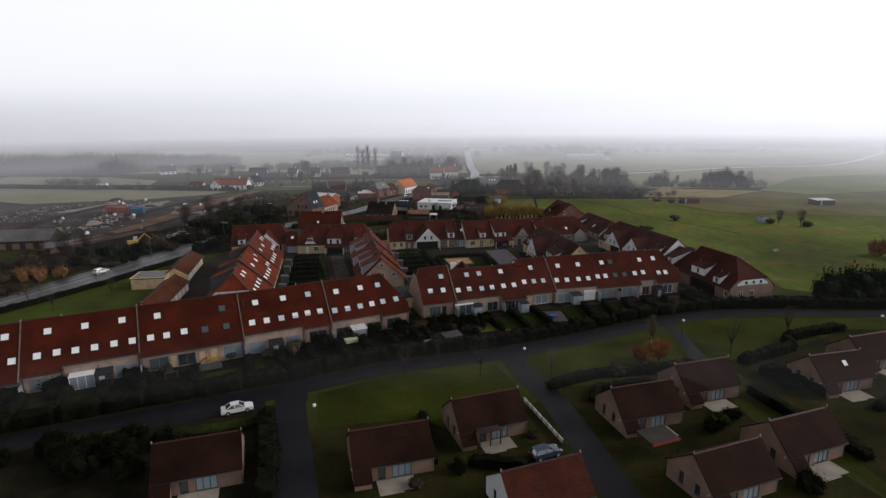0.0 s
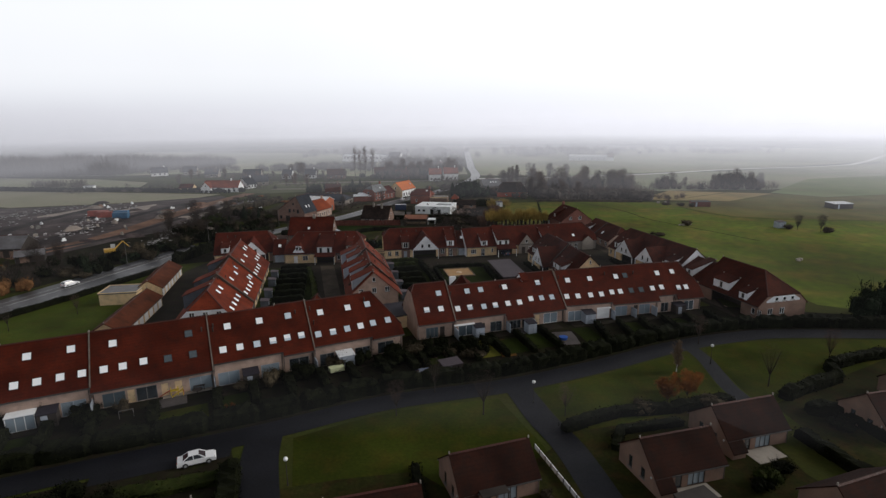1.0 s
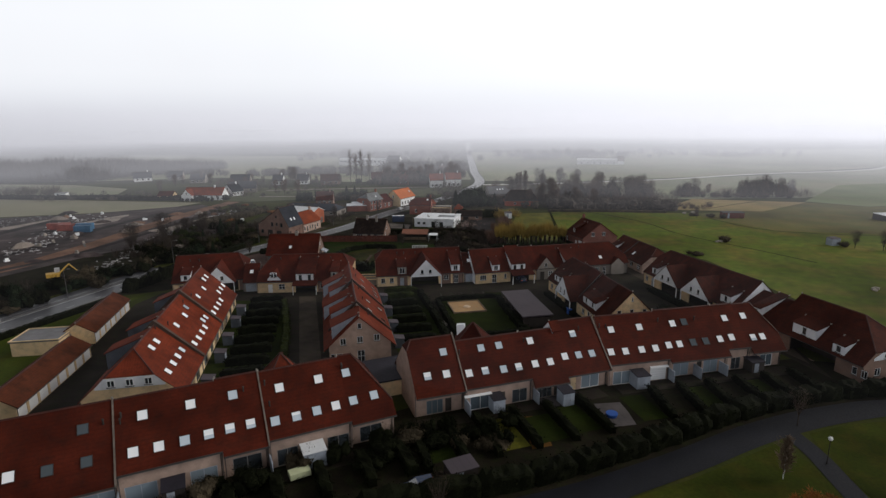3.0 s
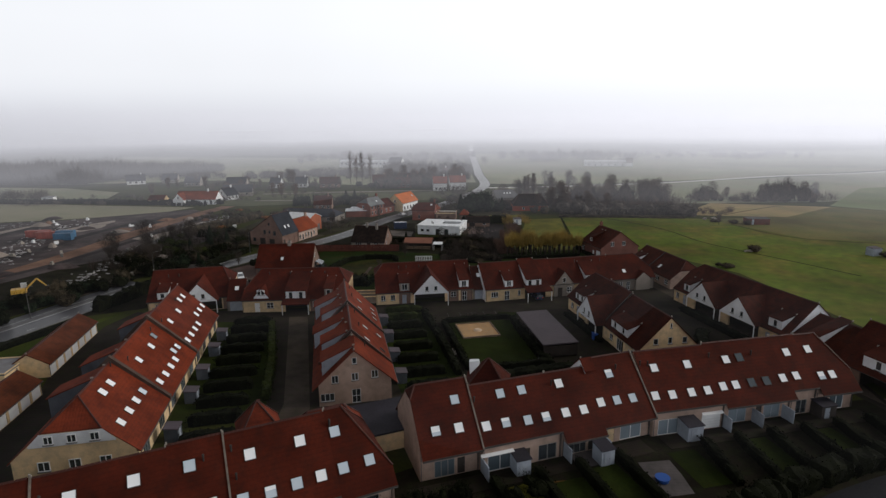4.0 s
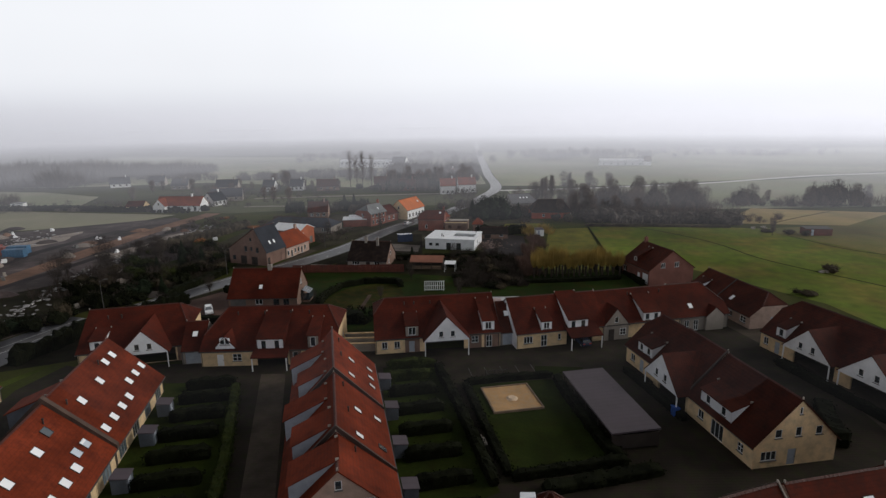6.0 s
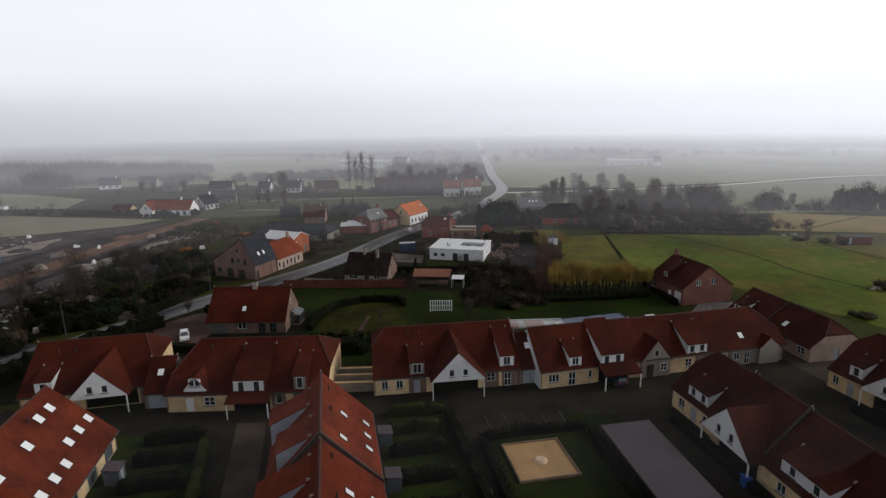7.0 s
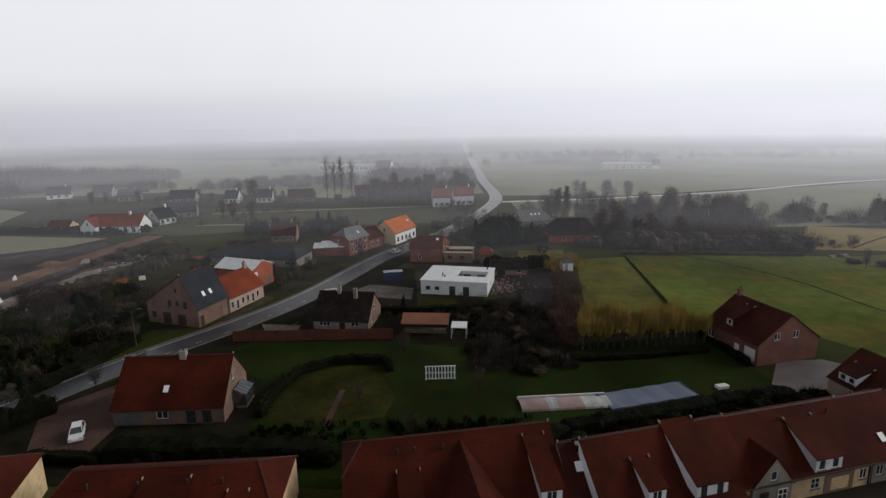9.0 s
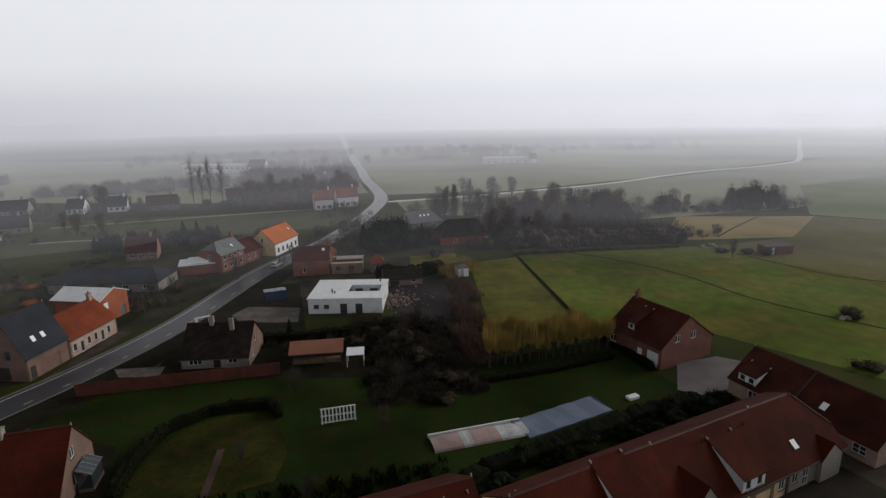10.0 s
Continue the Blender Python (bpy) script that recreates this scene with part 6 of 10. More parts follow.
h = cottage("village_house", "low house with near-black tiles, two chimneys and pale walls", -33.0, 236.4, -9.5, 11.4, 5.0, 4.8, 2.2, 2.2, 6.5, GREYST, DARKTILE,
            [("f", 2.4, 0.7, 2.2, 1.4, "wide"), ("f", 6.0, 0.05, 1.2, 2.0, "door", DARKWOOD), ("f", 8.6, 0.8, 1.6, 1.2, "win"), ("r", 4.6, 2.9, 1.0, 1.1, "small"), ("r", 2.6, 0.8, 1.2, 1.2, "win")], chim=((4.2, 4.8), (8.0, 3.4)), gable_mat=TAN)

sh = thing("garden_shed", "long garden shed with red-brown roof over an open front", "shed", pose(-14.8, 232.6, 0, 0, 0, -6))
mb = MB()
mb.box(0, 2.2, 0, 8.6, 5.2, 2.3)
part("back_room", mb, DARKWOOD, sh)
mb = MB()
mb.slab([[(-0.3, -0.4, 2.3), (8.9, -0.4, 2.3), (8.9, 2.6, 3.5), (-0.3, 2.6, 3.5)], [(-0.3, 2.6, 3.5), (8.9, 2.6, 3.5), (8.9, 5.6, 2.3), (-0.3, 5.6, 2.3)]], 0.14)
part("roof", mb, material("red_brown_sheet", (0.23, 0.095, 0.06), 0.7, 0.8, 1.15, 0.3, 5, 0.2, bands=("x", 0.5, 0.15)), sh)
for x in (0.1, 2.9, 5.7, 8.5):
    mb = MB()
    mb.box(x - 0.07, -0.1, 0, x + 0.07, 0.06, 2.3)
    part("post", mb, DARKWOOD, sh)
mb = MB()
mb.box(0.2, 0.6, 0, 8.4, 1.6, 0.8)
part("firewood", mb, WOOD, sh)
ca = thing("garden_canopy", "small white flat canopy on thin posts beside the shed", "canopy", pose(-5.6, 229.6, 0, 0, 0, -8))
mb = MB()
mb.slab([[(0, 0, 2.3), (3.0, 0, 2.3), (3.0, 2.6, 2.6), (0, 2.6, 2.6)]], 0.1)
part("roof", mb, WHITEROOF, ca)
for x, y in ((0.1, 0.1), (2.9, 0.1), (0.1, 2.5), (2.9, 2.5)):
    mb = MB()
    mb.cyl(x, y, 0, 2.35, 0.04, n=6)
    part("post", mb, PAINT, ca)

# white flat-roofed bungalow
wb = thing("flat_roofed_bungalow", "unfinished white bungalow with a flat roof and dark openings", "bungalow", pose(-11.8, 258.2, 0, 0, 0, -13.4))
mb = MB()
LW, DW = 16.0, 13.4
ho = [(1.2, 2.3, 1.2, 2.0), (3.4, 4.5, 1.2, 2.0), (6.9, 8.4, 0.0, 2.2), (10.2, 11.7, 0.0, 2.2)]
panel(mb, (0, 0), (1, 0), LW, [(0, 3.3), (LW, 3.3)], ho)
panel(mb, (LW, 0), (0, 1), DW, [(0, 3.3), (DW, 3.3)], [(5, 6.5, 1.0, 2.2)])
panel(mb, (LW, DW), (-1, 0), LW, [(0, 3.3), (LW, 3.3)], [])
panel(mb, (0, DW), (0, -1), DW, [(0, 3.3), (DW, 3.3)], [(4, 5.2, 1.0, 2.2)])
part("wall", mb, WHITEROOF, wb)
for a, b, c, d in ho:
    opening(wb, "small", pose((a + b) / 2, 0, c), b - a, d - c, DARKWOOD)
mb = MB()
mb.slab([[(-0.2, -0.2, 3.5), (LW + 0.2, -0.2, 3.5), (LW + 0.2, 4.6, 3.5), (-0.2, 4.6, 3.5)], [(-0.2, 4.6, 3.5), (8.0, 4.6, 3.5), (8.0, 9.4, 3.5), (-0.2, 9.4, 3.5)], [(-0.2, 9.4, 3.5), (LW + 0.2, 9.4, 3.5), (LW + 0.2, DW + 0.2, 3.5), (-0.2, DW + 0.2, 3.5)], [(15.0, 4.6, 3.5), (LW + 0.2, 4.6, 3.5), (LW + 0.2, 9.4, 3.5), (15.0, 9.4, 3.5)]], 0.22)
part("flat_roof", mb, WHITEROOF, wb)
mb = MB()
panel(mb, (8.0, 9.3), (1, 0), 7.0, [(0, 3.3), (7.0, 3.3)], [(0.8, 2.6, 0.4, 2.6), (4.2, 6.0, 0.4, 2.6)], 0.2)
part("patio_wall", mb, WHITEROOF, wb)
for u in (1.7, 5.1):
    opening(wb, "win", pose(8.0 + u, 9.3, 0.4), 1.8, 2.2, DARKWOOD)
for x, y, hh in ((4.6, 3.8, 0.9), (5.2, 3.4, 0.5), (14.4, 11.6, 1.1)):
    mb = MB()
    mb.cyl(x, y, 3.5, 3.5 + hh, 0.16, 0.14)
    part("roof_pipe", mb, DARKWOOD, wb)

h = cottage("village_house", "brown brick house with a slate and red-tiled roof", -56.6, 238.2, 70, 9.0, 3.6, 9.4, 4.5, 4.6, 10.8, BRICKBROWN, SLATE,
            [("f", 5.0, 0.05, 3.8, 2.6, "garage", BRICKBROWN), ("f", 1.2, 0.05, 1.1, 2.2, "door", DARKWOOD), ("l", 1.6, 1.2, 1.2, 1.3, "small", DARKWOOD), ("l", 5.0, 0.05, 2.2, 2.5, "garage", DARKWOOD), ("l", 8.8, 0.05, 2.2, 2.3, "garage", DARKWOOD), ("l", 6.0, 3.9, 1.0, 1.5, "small", DARKWOOD), ("l", 8.0, 4.2, 0.7, 1.1, "small", DARKWOOD), ("l", 10.0, 3.7, 1.0, 1.5, "small", DARKWOOD), ("l", 7.9, 7.0, 0.7, 0.9, "small", DARKWOOD)], lights=[(3.2, 1.0), (5.2, 1.0)])
for ob in h.root.children:
    if ob.name.startswith("roof") and len(ob.data.polygons) > 4:
        ob.data.materials.append(ROOF)
        for p in ob.data.polygons:
            if p.center.y > 3.75:
                p.material_index = 1
h = cottage("village_house", "long low house with bright orange tiles along the road", -53.4, 246.8, 70, 12.2, 4.4, 4.4, 3.6, 3.6, 7.2, PINK, ROOF_O, [("f", 1.2 + i * 1.75, 0.05 if i % 3 == 1 else 0.8, 0.9, 2.1 if i % 3 == 1 else 1.5, "small") for i in range(6)], chim=((11.4, 4.4),))
h = cottage("workshop", "orange brick workshop with a shallow white sheet roof", -63.9, 268.0, -22, 11.4, 3.8, 3.8, 5.3, 5.3, 6.9, material("orange_brick", (0.34, 0.10, 0.05), 0.85, 0.75, 1.2, 0.3, 9, 0.25, bands=("w", 0.15, 0.2)), WHITEROOF,
            [("f", 8.6, 0.05, 2.4, 2.4, "garage", DARKWOOD), ("r", 1.2, 2.9, 1.3, 1.4, "garage", PAINT), ("r", 5.8, 0.05, 1.6, 2.4, "garage", KERB)], ov=0.6)
h = cottage("village_house", "long low building with a dark slate roof", -74.0, 290.0, -12, 27.0, 5.2, 5.2, 2.6, 2.6, 5.0, GREYST, SLATE, [("f", 4 + i * 5, 0.8, 1.6, 1.2, "win") for i in range(5)], hl=(2.6, 3.5), hr=(2.6, 3.5))
ga = thing("garage_block", "flat-roofed garage block with white doors and a white roof", "garages", pose(-45.4, 297.2, 0, 0, 0, 8))
mb = MB()
panel(mb, (0, 0), (1, 0), 10.0, [(0, 2.7), (10, 2.7)], [])
panel(mb, (10, 0), (0, 1), 7, [(0, 2.7), (7, 2.7)], [(0.5, 3.2, 0.05, 2.2), (3.8, 6.5, 0.05, 2.2)])
panel(mb, (10, 7), (-1, 0), 10, [(0, 2.7), (10, 2.7)], [])
panel(mb, (0, 7), (0, -1), 7, [(0, 2.7), (7, 2.7)], [])
part("wall", mb, REDBRICK, ga)
for u in (1.85, 5.15):
    opening(ga, "garage", pose(10, u, 0.05, 0, 0, 90), 2.7, 2.15)
mb = MB()
mb.box(-0.2, -0.2, 2.7, 10.2, 7.2, 2.95)
part("flat_roof", mb, WHITEROOF, ga)
mb = MB()
mb.slab([[(2, 1.2, 3.3), (7.4, 1.2, 3.3), (7.0, 3.6, 4.2), (2.4, 3.6, 4.2)], [(2.4, 3.6, 4.2), (7.0, 3.6, 4.2), (7.4, 6, 3.3), (2, 6, 3.3)]], 0.4)
part("roof_hatch", mb, WHITEROOF, ga)
h = cottage("village_house", "two-storey red brick house with a pale grey slate roof", -34.6, 297.2, 57, 9.6, 3.8, 4.2, 5.2, 5.2, 8.2, REDBRICK, material("pale_slate", (0.16, 0.17, 0.175), 0.5, 0.8, 1.2, 0.3, 4, 0.3, bands=("y", 0.3, 0.2)),
            [("f", 1.6 + i * 2.1, 0.9, 1.1, 1.5, "small") for i in range(4)] + [("f", 1.6 + i * 2.1, 3.4, 1.1, 1.4, "small") for i in range(4)] + [("l", 4, 3.4, 1.0, 1.4, "small")], chim=((9.0, 3.8),), lights=[(6.2, 1.5)], hl=(6.2, 2.2))
h = cottage("village_house", "low red-roofed house behind the brick house", -29.6, 306.0, 57, 8.0, 4.0, 4.0, 3.4, 3.4, 6.4, REDBRICK, ROOF, [("f", 2, 0.9, 1.1, 1.4, "win"), ("f", 5, 0.9, 1.1, 1.4, "win")])
h = cottage("village_house", "white house with a bright orange tiled roof by the road", -21.4, 312.0, 62, 14.0, 4.2, 4.2, 4.2, 4.2, 8.0, PAINT, material("bright_orange_tile", (0.48, 0.125, 0.028), 0.65, 0.85, 1.12, 0.3, 3.5, 0.4, 0.04, bands=("y", 0.34, 0.2)),
            [("f", 2 + i * 2.6, 0.9, 1.1, 1.4, "small", DARKWOOD) for i in range(5)] + [("l", 3, 0.9, 1.1, 1.4, "small"), ("l", 4.2, 4.2, 0.9, 1.2, "small")], lights=[(12.0, 2.2)], gable_mat=CREAM)
sh = thing("garage", "small white garage with a dark roof beside the orange-roofed house", "garage", pose(-27.6, 313.4, 0, 0, 0, 62))
mb = MB()
mb.box(0, 0, 0, 5.5, 5.5, 2.6)
part("wall", mb, CREAM, sh)
mb = MB()
mb.slab([[(-0.3, -0.3, 2.7), (5.8, -0.3, 2.7), (5.8, 2.75, 4.0), (-0.3, 2.75, 4.0)], [(-0.3, 2.75, 4.0), (5.8, 2.75, 4.0), (5.8, 5.8, 2.7), (-0.3, 5.8, 2.7)]], 0.12)
part("roof", mb, SLATE, sh)
h = cottage("village_house", "red brick house with a large red hipped roof", -15.6, 288.4, -4, 9.6, 4.6, 5.0, 4.4, 4.4, 7.0, REDBRICK, ROOF, [("f", 3.0, 0.9, 0.8, 1.4, "small"), ("r", 3, 0.9, 1.0, 1.4, "small"), ("r", 6, 0.9, 1.0, 1.4, "small")], hl=(5.2, 2.5), lights=[(8.0, 3.2)], chim=((9.2, 5.2),))
h = cottage("village_house", "small orange-roofed rear wing beside the brick house", -6.8, 296.0, 60, 6.0, 2.6, 2.6, 3.4, 3.4, 5.4, REDBRICK, ROOF_O, [("f", 3, 0.9, 1.0, 1.3, "win")])
un = thing("unfinished_house", "roofless tan block walls of an unfinished house", "building shell", pose(-5.6, 287.4, 0, 0, 0, -8))
mb = MB()
for a, d, w, ho in (((0, 0), (1, 0), 8.2, [(1, 2.4, 0.8, 2.2), (4.5, 6.0, 0, 2.2)]), ((8.2, 0), (0, 1), 7, [(2, 3.4, 0.8, 2.2)]), ((8.2, 7), (-1, 0), 8.2, []), ((0, 7), (0, -1), 7, [])):
    panel(mb, a, d, w, [(0, 3.0), (w, 3.0)], ho)
mb.box(0.3, 0.3, 0.02, 7.9, 6.7, 0.2)
part("wall", mb, TAN, un)
mb = MB()
mb.box(-0.1, -0.1, 3.0, 8.3, 0.35, 3.25)
mb.box(-0.1, 6.7, 3.0, 8.3, 7.1, 3.25)
part("ring_beam", mb, CREAM, un)
mb = MB()
mb.slab([[(1.0, 3.6, 3.3), (8.2, 3.6, 3.3), (8.2, 6.8, 3.3), (1.0, 6.8, 3.3)]], 0.2)
part("floor_slab", mb, SLAB, un)
h = cottage("long_shed", "long low black-roofed shed with worn brick walls", 6.6, 272.6, -2, 9.6, 2.8, 5.0, 1.9, 2.2, 3.6, TAN, DARKTILE, [("f", 2.6, 0.05, 2.2, 1.7, "garage", DARKWOOD), ("f", 7.4, 0.7, 1.2, 0.9, "small")])
rr = random.Random(91)
mb = MB()
for _ in range(260):
    x, y = 4.2 + abs(rr.gauss(0, 4.5)), 262 + rr.gauss(0, 3.2)
    sx, sz = rr.uniform(0.12, 0.5), rr.uniform(0.08, 0.4)
    mb.box(x, y, 0.0, x + sx, y + sx * rr.uniform(.6, 1.6), sz)
tagged(part("rubble", mb, material("broken_brick", (0.22, 0.16, 0.14), 0.9, 0.4, 1.7, 0.9, 6, 0.3)), "heap of broken brick and blocks", "rubble", kind="stuff")
h = cottage("garden_house", "small brick outbuilding with an orange hipped roof", 4.6, 285.6, -6, 3.6, 2.0, 2.0, 3.0, 3.0, 4.8, TAN, ROOF_O, [("f", 1.8, 0.9, 0.9, 1.2, "small")], hl=(3.0, 1.6), hr=(3.0, 1.6))
BARNRED = material("barn_brick", (0.36, 0.075, 0.035), 0.85, 0.75, 1.2, 0.3, 9, 0.25, bands=("w", 0.15, 0.2))
h = cottage("barn", "low red brick barn with a near-black roof", 30.0, 311.0, -2, 16.4, 5.4, 5.4, 3.0, 3.0, 7.4, BARNRED, DARKTILE, [("f", 15.6, 0.2, 1.6, 1.9, "garage", PAINT), ("f", 5, 0.8, 1.0, 1.0, "small")], hl=(3.0, 3.4), hr=(3.0, 3.4))
h = cottage("village_house", "grey-roofed house with bright rooflights among the trees", 24.6, 335.0, 14, 13.0, 4.8, 4.8, 3.0, 3.0, 6.6, GREYST, material("mid_grey_tile", (0.11, 0.11, 0.115), 0.5, 0.8, 1.2, 0.3, 4, 0.3, bands=("y", 0.34, 0.2)), [("f", 3, 0.8, 1.4, 1.2, "win"), ("f", 9, 0.8, 1.4, 1.2, "win")], hr=(3.0, 3.0), lights=[(5.0, 2.6), (6.6, 2.6), (8.2, 2.6)])
for x, y, a, L, lab, wl, rf in ((-8.6, 392.5, 4, 8.5, "white village house with an orange roof in the mist", PAINT, ROOF_O), (1.6, 397.5, 6, 10.0, "village house with an orange roof and white walls in the mist", PAINT, ROOF_O),
                                (-33.0, 410.0, 8, 10.0, "red brick house with a red roof among bare trees", REDBRICK, ROOF), (-146.0, 420.0, 6, 13.0, "dark slate-roofed house far across the fields", GREYST, SLATE),
                                (-121.0, 357.0, 60, 8.0, "small white gabled house beside a hedge", PAINT, SLATE), (-116.0, 416.0, 0, 7.0, "white house with a dark roof in the mist", PAINT, SLATE), (-225.0, 444.0, 30, 12.0, "white house far across the fields", PAINT, SLATE),
                                (-204.0, 452.0, 12, 10.0, "grey bungalow far across the fields", GREYST, SLATE), (-83.0, 415.0, 8, 13.0, "purple-brown roofed house behind a field", TAN, ROOF_B), (-64.6, 318.6, 6, 8.5, "small brown-roofed house among conifers", TAN, ROOF_B), (-129.0, 372.0, 16, 16.0, "dark slate-roofed house beside a farmhouse", GREYST, SLATE), (-34.0, 440.0, 4, 12.0, "brick house with a red roof in the mist", REDBRICK, ROOF), (-12.0, 470.0, 4, 12.0, "brick house with a brown roof in the mist", REDBRICK, ROOF_B), (-18.0, 432.0, 80, 11.0, "red-roofed brick house beside the country road", REDBRICK, ROOF_M), (6.0, 436.0, 84, 12.0, "brick house with a dark roof beside the country road", TAN, ROOF_B), (2.0, 478.0, 82, 12.0, "white house with a red roof in the mist", PAINT, ROOF_M), (-50.0, 428.0, 10, 10.0, "pinkish brick house among poplars", PINK, ROOF_B), (-100.0, 418.0, 4, 8.0, "low white house behind a hedge in the mist", PAINT, SLATE), (-178.0, 430.0, 8, 10.0, "grey-roofed stone house across the fields", GREYST, SLATE)):
    tall = 2.0 if "orange" in lab else 0.0
    cottage("village_house", lab, x, y, a, L, 4.2, 4.2, 2.9 + tall, 2.9 + tall, 6.6 + tall, wl, rf, [("f", L * k, 0.8, 1.3, 1.3, "win") for k in (0.2, 0.5, 0.8)] + [("l", 4.2, 3.4, 0.9, 1.1, "small")], chim=((L * 0.8, 4.2),))
h = cottage("farmhouse", "long white house with an orange roof and arched hedge", -142.6, 343.0, -3, 21.5, 4.2, 4.2, 3.0, 3.0, 6.6, PAINT, ROOF_O, [("f", 3 + i * 3.2, 0.2, 1.4, 2.0, "win") for i in range(6)] + [("l", 4.4, 3.6, 1.0, 1.3, "small")], chim=((16, 4.2),))
h.wing(0.3, 6.0, 3.0, 3.0, 6.0, face=PAINT, posts=False, wins=1, closed=True, roof=ROOF_O)
h = cottage("farmhouse", "pale low outbuilding with a reddish roof beside the farmhouse", -157.0, 343.0, 4, 8.0, 3.5, 3.5, 2.6, 2.6, 4.6, CREAM, ROOF, [("f", 3, 0.8, 1.0, 1.0, "small")])
h = cottage("school_block", "long white two-storey building far off in the mist", -102.0, 588.0, -14, 48.0, 6, 6, 5.4, 5.4, 7.0, PAINT, material("pale_metal_roof", (0.55, 0.57, 0.6), 0.5, 0.9, 1.1), [("f", 2.5 + i * 3.9, 3.0, 2.2, 1.4, "win") for i in range(13)])
h = cottage("school_hall", "white gabled hall far off in the mist", -54.0, 574.0, -14, 12.0, 6, 6, 5, 5, 9.5, PAINT, SLATE, [("l", 6, 3.0, 2.0, 2.0, "win")])
h = cottage("farm_building", "long white farm building far across the pasture", 128.0, 575.0, -12, 40.0, 4, 4, 4.2, 4.2, 5.8, PAINT, WHITEROOF, [("f", 4 + i * 6, 0.8, 1.2, 1.2, "win") for i in range(6)])
h = cottage("farm_building", "white gabled farm house far across the pasture", 164.0, 566.0, -12, 6.0, 4, 4, 4.0, 4.0, 7.6, PAINT, GREYST, [("l", 4, 3, 1, 1.2, "small")])
# brick house by the meadow
h = cottage("brick_house", "rose brick house with a brown tiled roof by the meadow", 56.4, 217.8, 104, 12.2, 6.1, 6.1, 4.0, 4.0, 8.4, BRICKROSE, ROOF_B,
            [("l", 3.6, 4.2, 1.2, 1.3, "win"), ("l", 7.4, 4.2, 1.2, 1.3, "win"), ("b", 10.4, 0.05, 2.4, 2.6, "garage", PAINT), ("b", 7.6, 0.05, 1.1, 2.2, "door", PAINT), ("b", 1.4, 1.2, 1.4, 1.4, "win")], chim=((11.4, 6.1),))
h.dormer(4.0, 5.6, 0.7, 5.9, 0.4, "b", wins=1, face=GREYST, cheek=ROOF_B)
# poly tunnels
tun = thing("polytunnel", "sagging clear polythene tunnel with a pale frame", "polytunnel", pose(3.6, 202.0, 0, 0, 0, 3))
def tunnel(parent, x0, x1, w, hgt, mat, seed, name):
    r = random.Random(seed)
    mb = MB()
    n = max(3, int((x1 - x0) / 0.9))
    ring = []
    for i in range(n + 1):
        x = x0 + (x1 - x0) * i / n
        sag = hgt * (0.82 + 0.3 * r.random() if i % 2 else 1.0)
        ring.append([(x, w * (0.5 - 0.5 * math.cos(math.pi * k / 8)), max(0.02, sag * math.sin(math.pi * k / 8) ** 0.6)) for k in range(9)])
    for a, b in zip(ring, ring[1:]):
        for k in range(8):
            mb.face(a[k], b[k], b[k + 1], a[k + 1])
    return part(name, mb, mat, parent)
tunnel(tun, 0, 4.0, 3.6, 0.5, POLYR, 1, "cover")
tunnel(tun, 4.0, 5.4, 3.6, 0.5, POLY, 2, "cover")
tunnel(tun, 5.4, 9.2, 3.6, 0.5, POLYR, 3, "cover")
tunnel(tun, 9.2, 13.2, 3.4, 0.5, POLY, 4, "cover")
mb = MB()
mb.box(0, 3.55, 0.0, 13.2, 3.75, 0.5)
part("rail", mb, PAINT, tun)
tun2 = thing("sheeted_frame", "blue-grey sheet stretched over a low frame", "cold frame", pose(16.4, 201.8, 0, 0, 0, 14))
mb = MB()
for q in range(12):
    x0, x1 = 14.5 * q / 12, 14.5 * (q + 1) / 12
    s0, s1 = 0.06 * math.sin(q * 1.9), 0.06 * math.sin((q + 1) * 1.9)
    mb.face((x0, 0, 0.28 + s0), (x1, 0, 0.28 + s1), (x1, 4.6, 0.28 + s1), (x0, 4.6, 0.28 + s0))
    mb.face((x0, 0, 0.0), (x1, 0, 0.0), (x1, 0, 0.28 + s1), (x0, 0, 0.28 + s0))
    mb.face((x1, 4.6, 0.0), (x0, 4.6, 0.0), (x0, 4.6, 0.28 + s0), (x1, 4.6, 0.28 + s1))
for x in (0, 14.5):
    mb.face((x, 0, 0), (x, 4.6, 0), (x, 4.6, 0.5), (x, 0, 0.28))
part("cover", mb, TARP, tun2)
# white slatted pergola
pg = thing("pergola", "white slatted timber pergola standing on the lawn", "pergola", pose(-10.2, 212.4, 0, 0, 0, 1))
for i in range(10):
    mb = MB()
    mb.box(i * 0.5, -0.1, 0.25, i * 0.5 + 0.2, -0.04, 2.5)
    part("slat", mb, PAINT, pg)
for y, z in ((-0.04, 0.3), (-0.04, 1.3), (-0.04, 2.4)):
    mb = MB()
    mb.box(-0.1, y, z, 4.8, y + 0.1, z + 0.12)
    part("beam", mb, PAINT, pg)
for x in (0.0, 4.6):
    for y in (-0.04,):
        mb = MB()
        mb.box(x, y, 0, x + 0.12, y + 0.12, 2.4)
        part("post", mb, PAINT, pg)
# red-brown boundary fence
fe = thing("board_fence", "red-brown timber board fence along the garden", "fence", pose(-47.0, 230.4, 0, 0, 0, -0.4))
for i in range(61):
    mb = MB()
    mb.box(i * 0.5, 0, 0.05, i * 0.5 + 0.47, 0.05, 2.15 + 0.02 * (i % 3))
    part("board", mb, REDWOOD, fe)
for k in (0.4, 1.8):
    mb = MB()
    mb.box(0, 0.05, k, 30.5, 0.11, k + 0.1)
    part("rail", mb, DARKWOOD, fe)
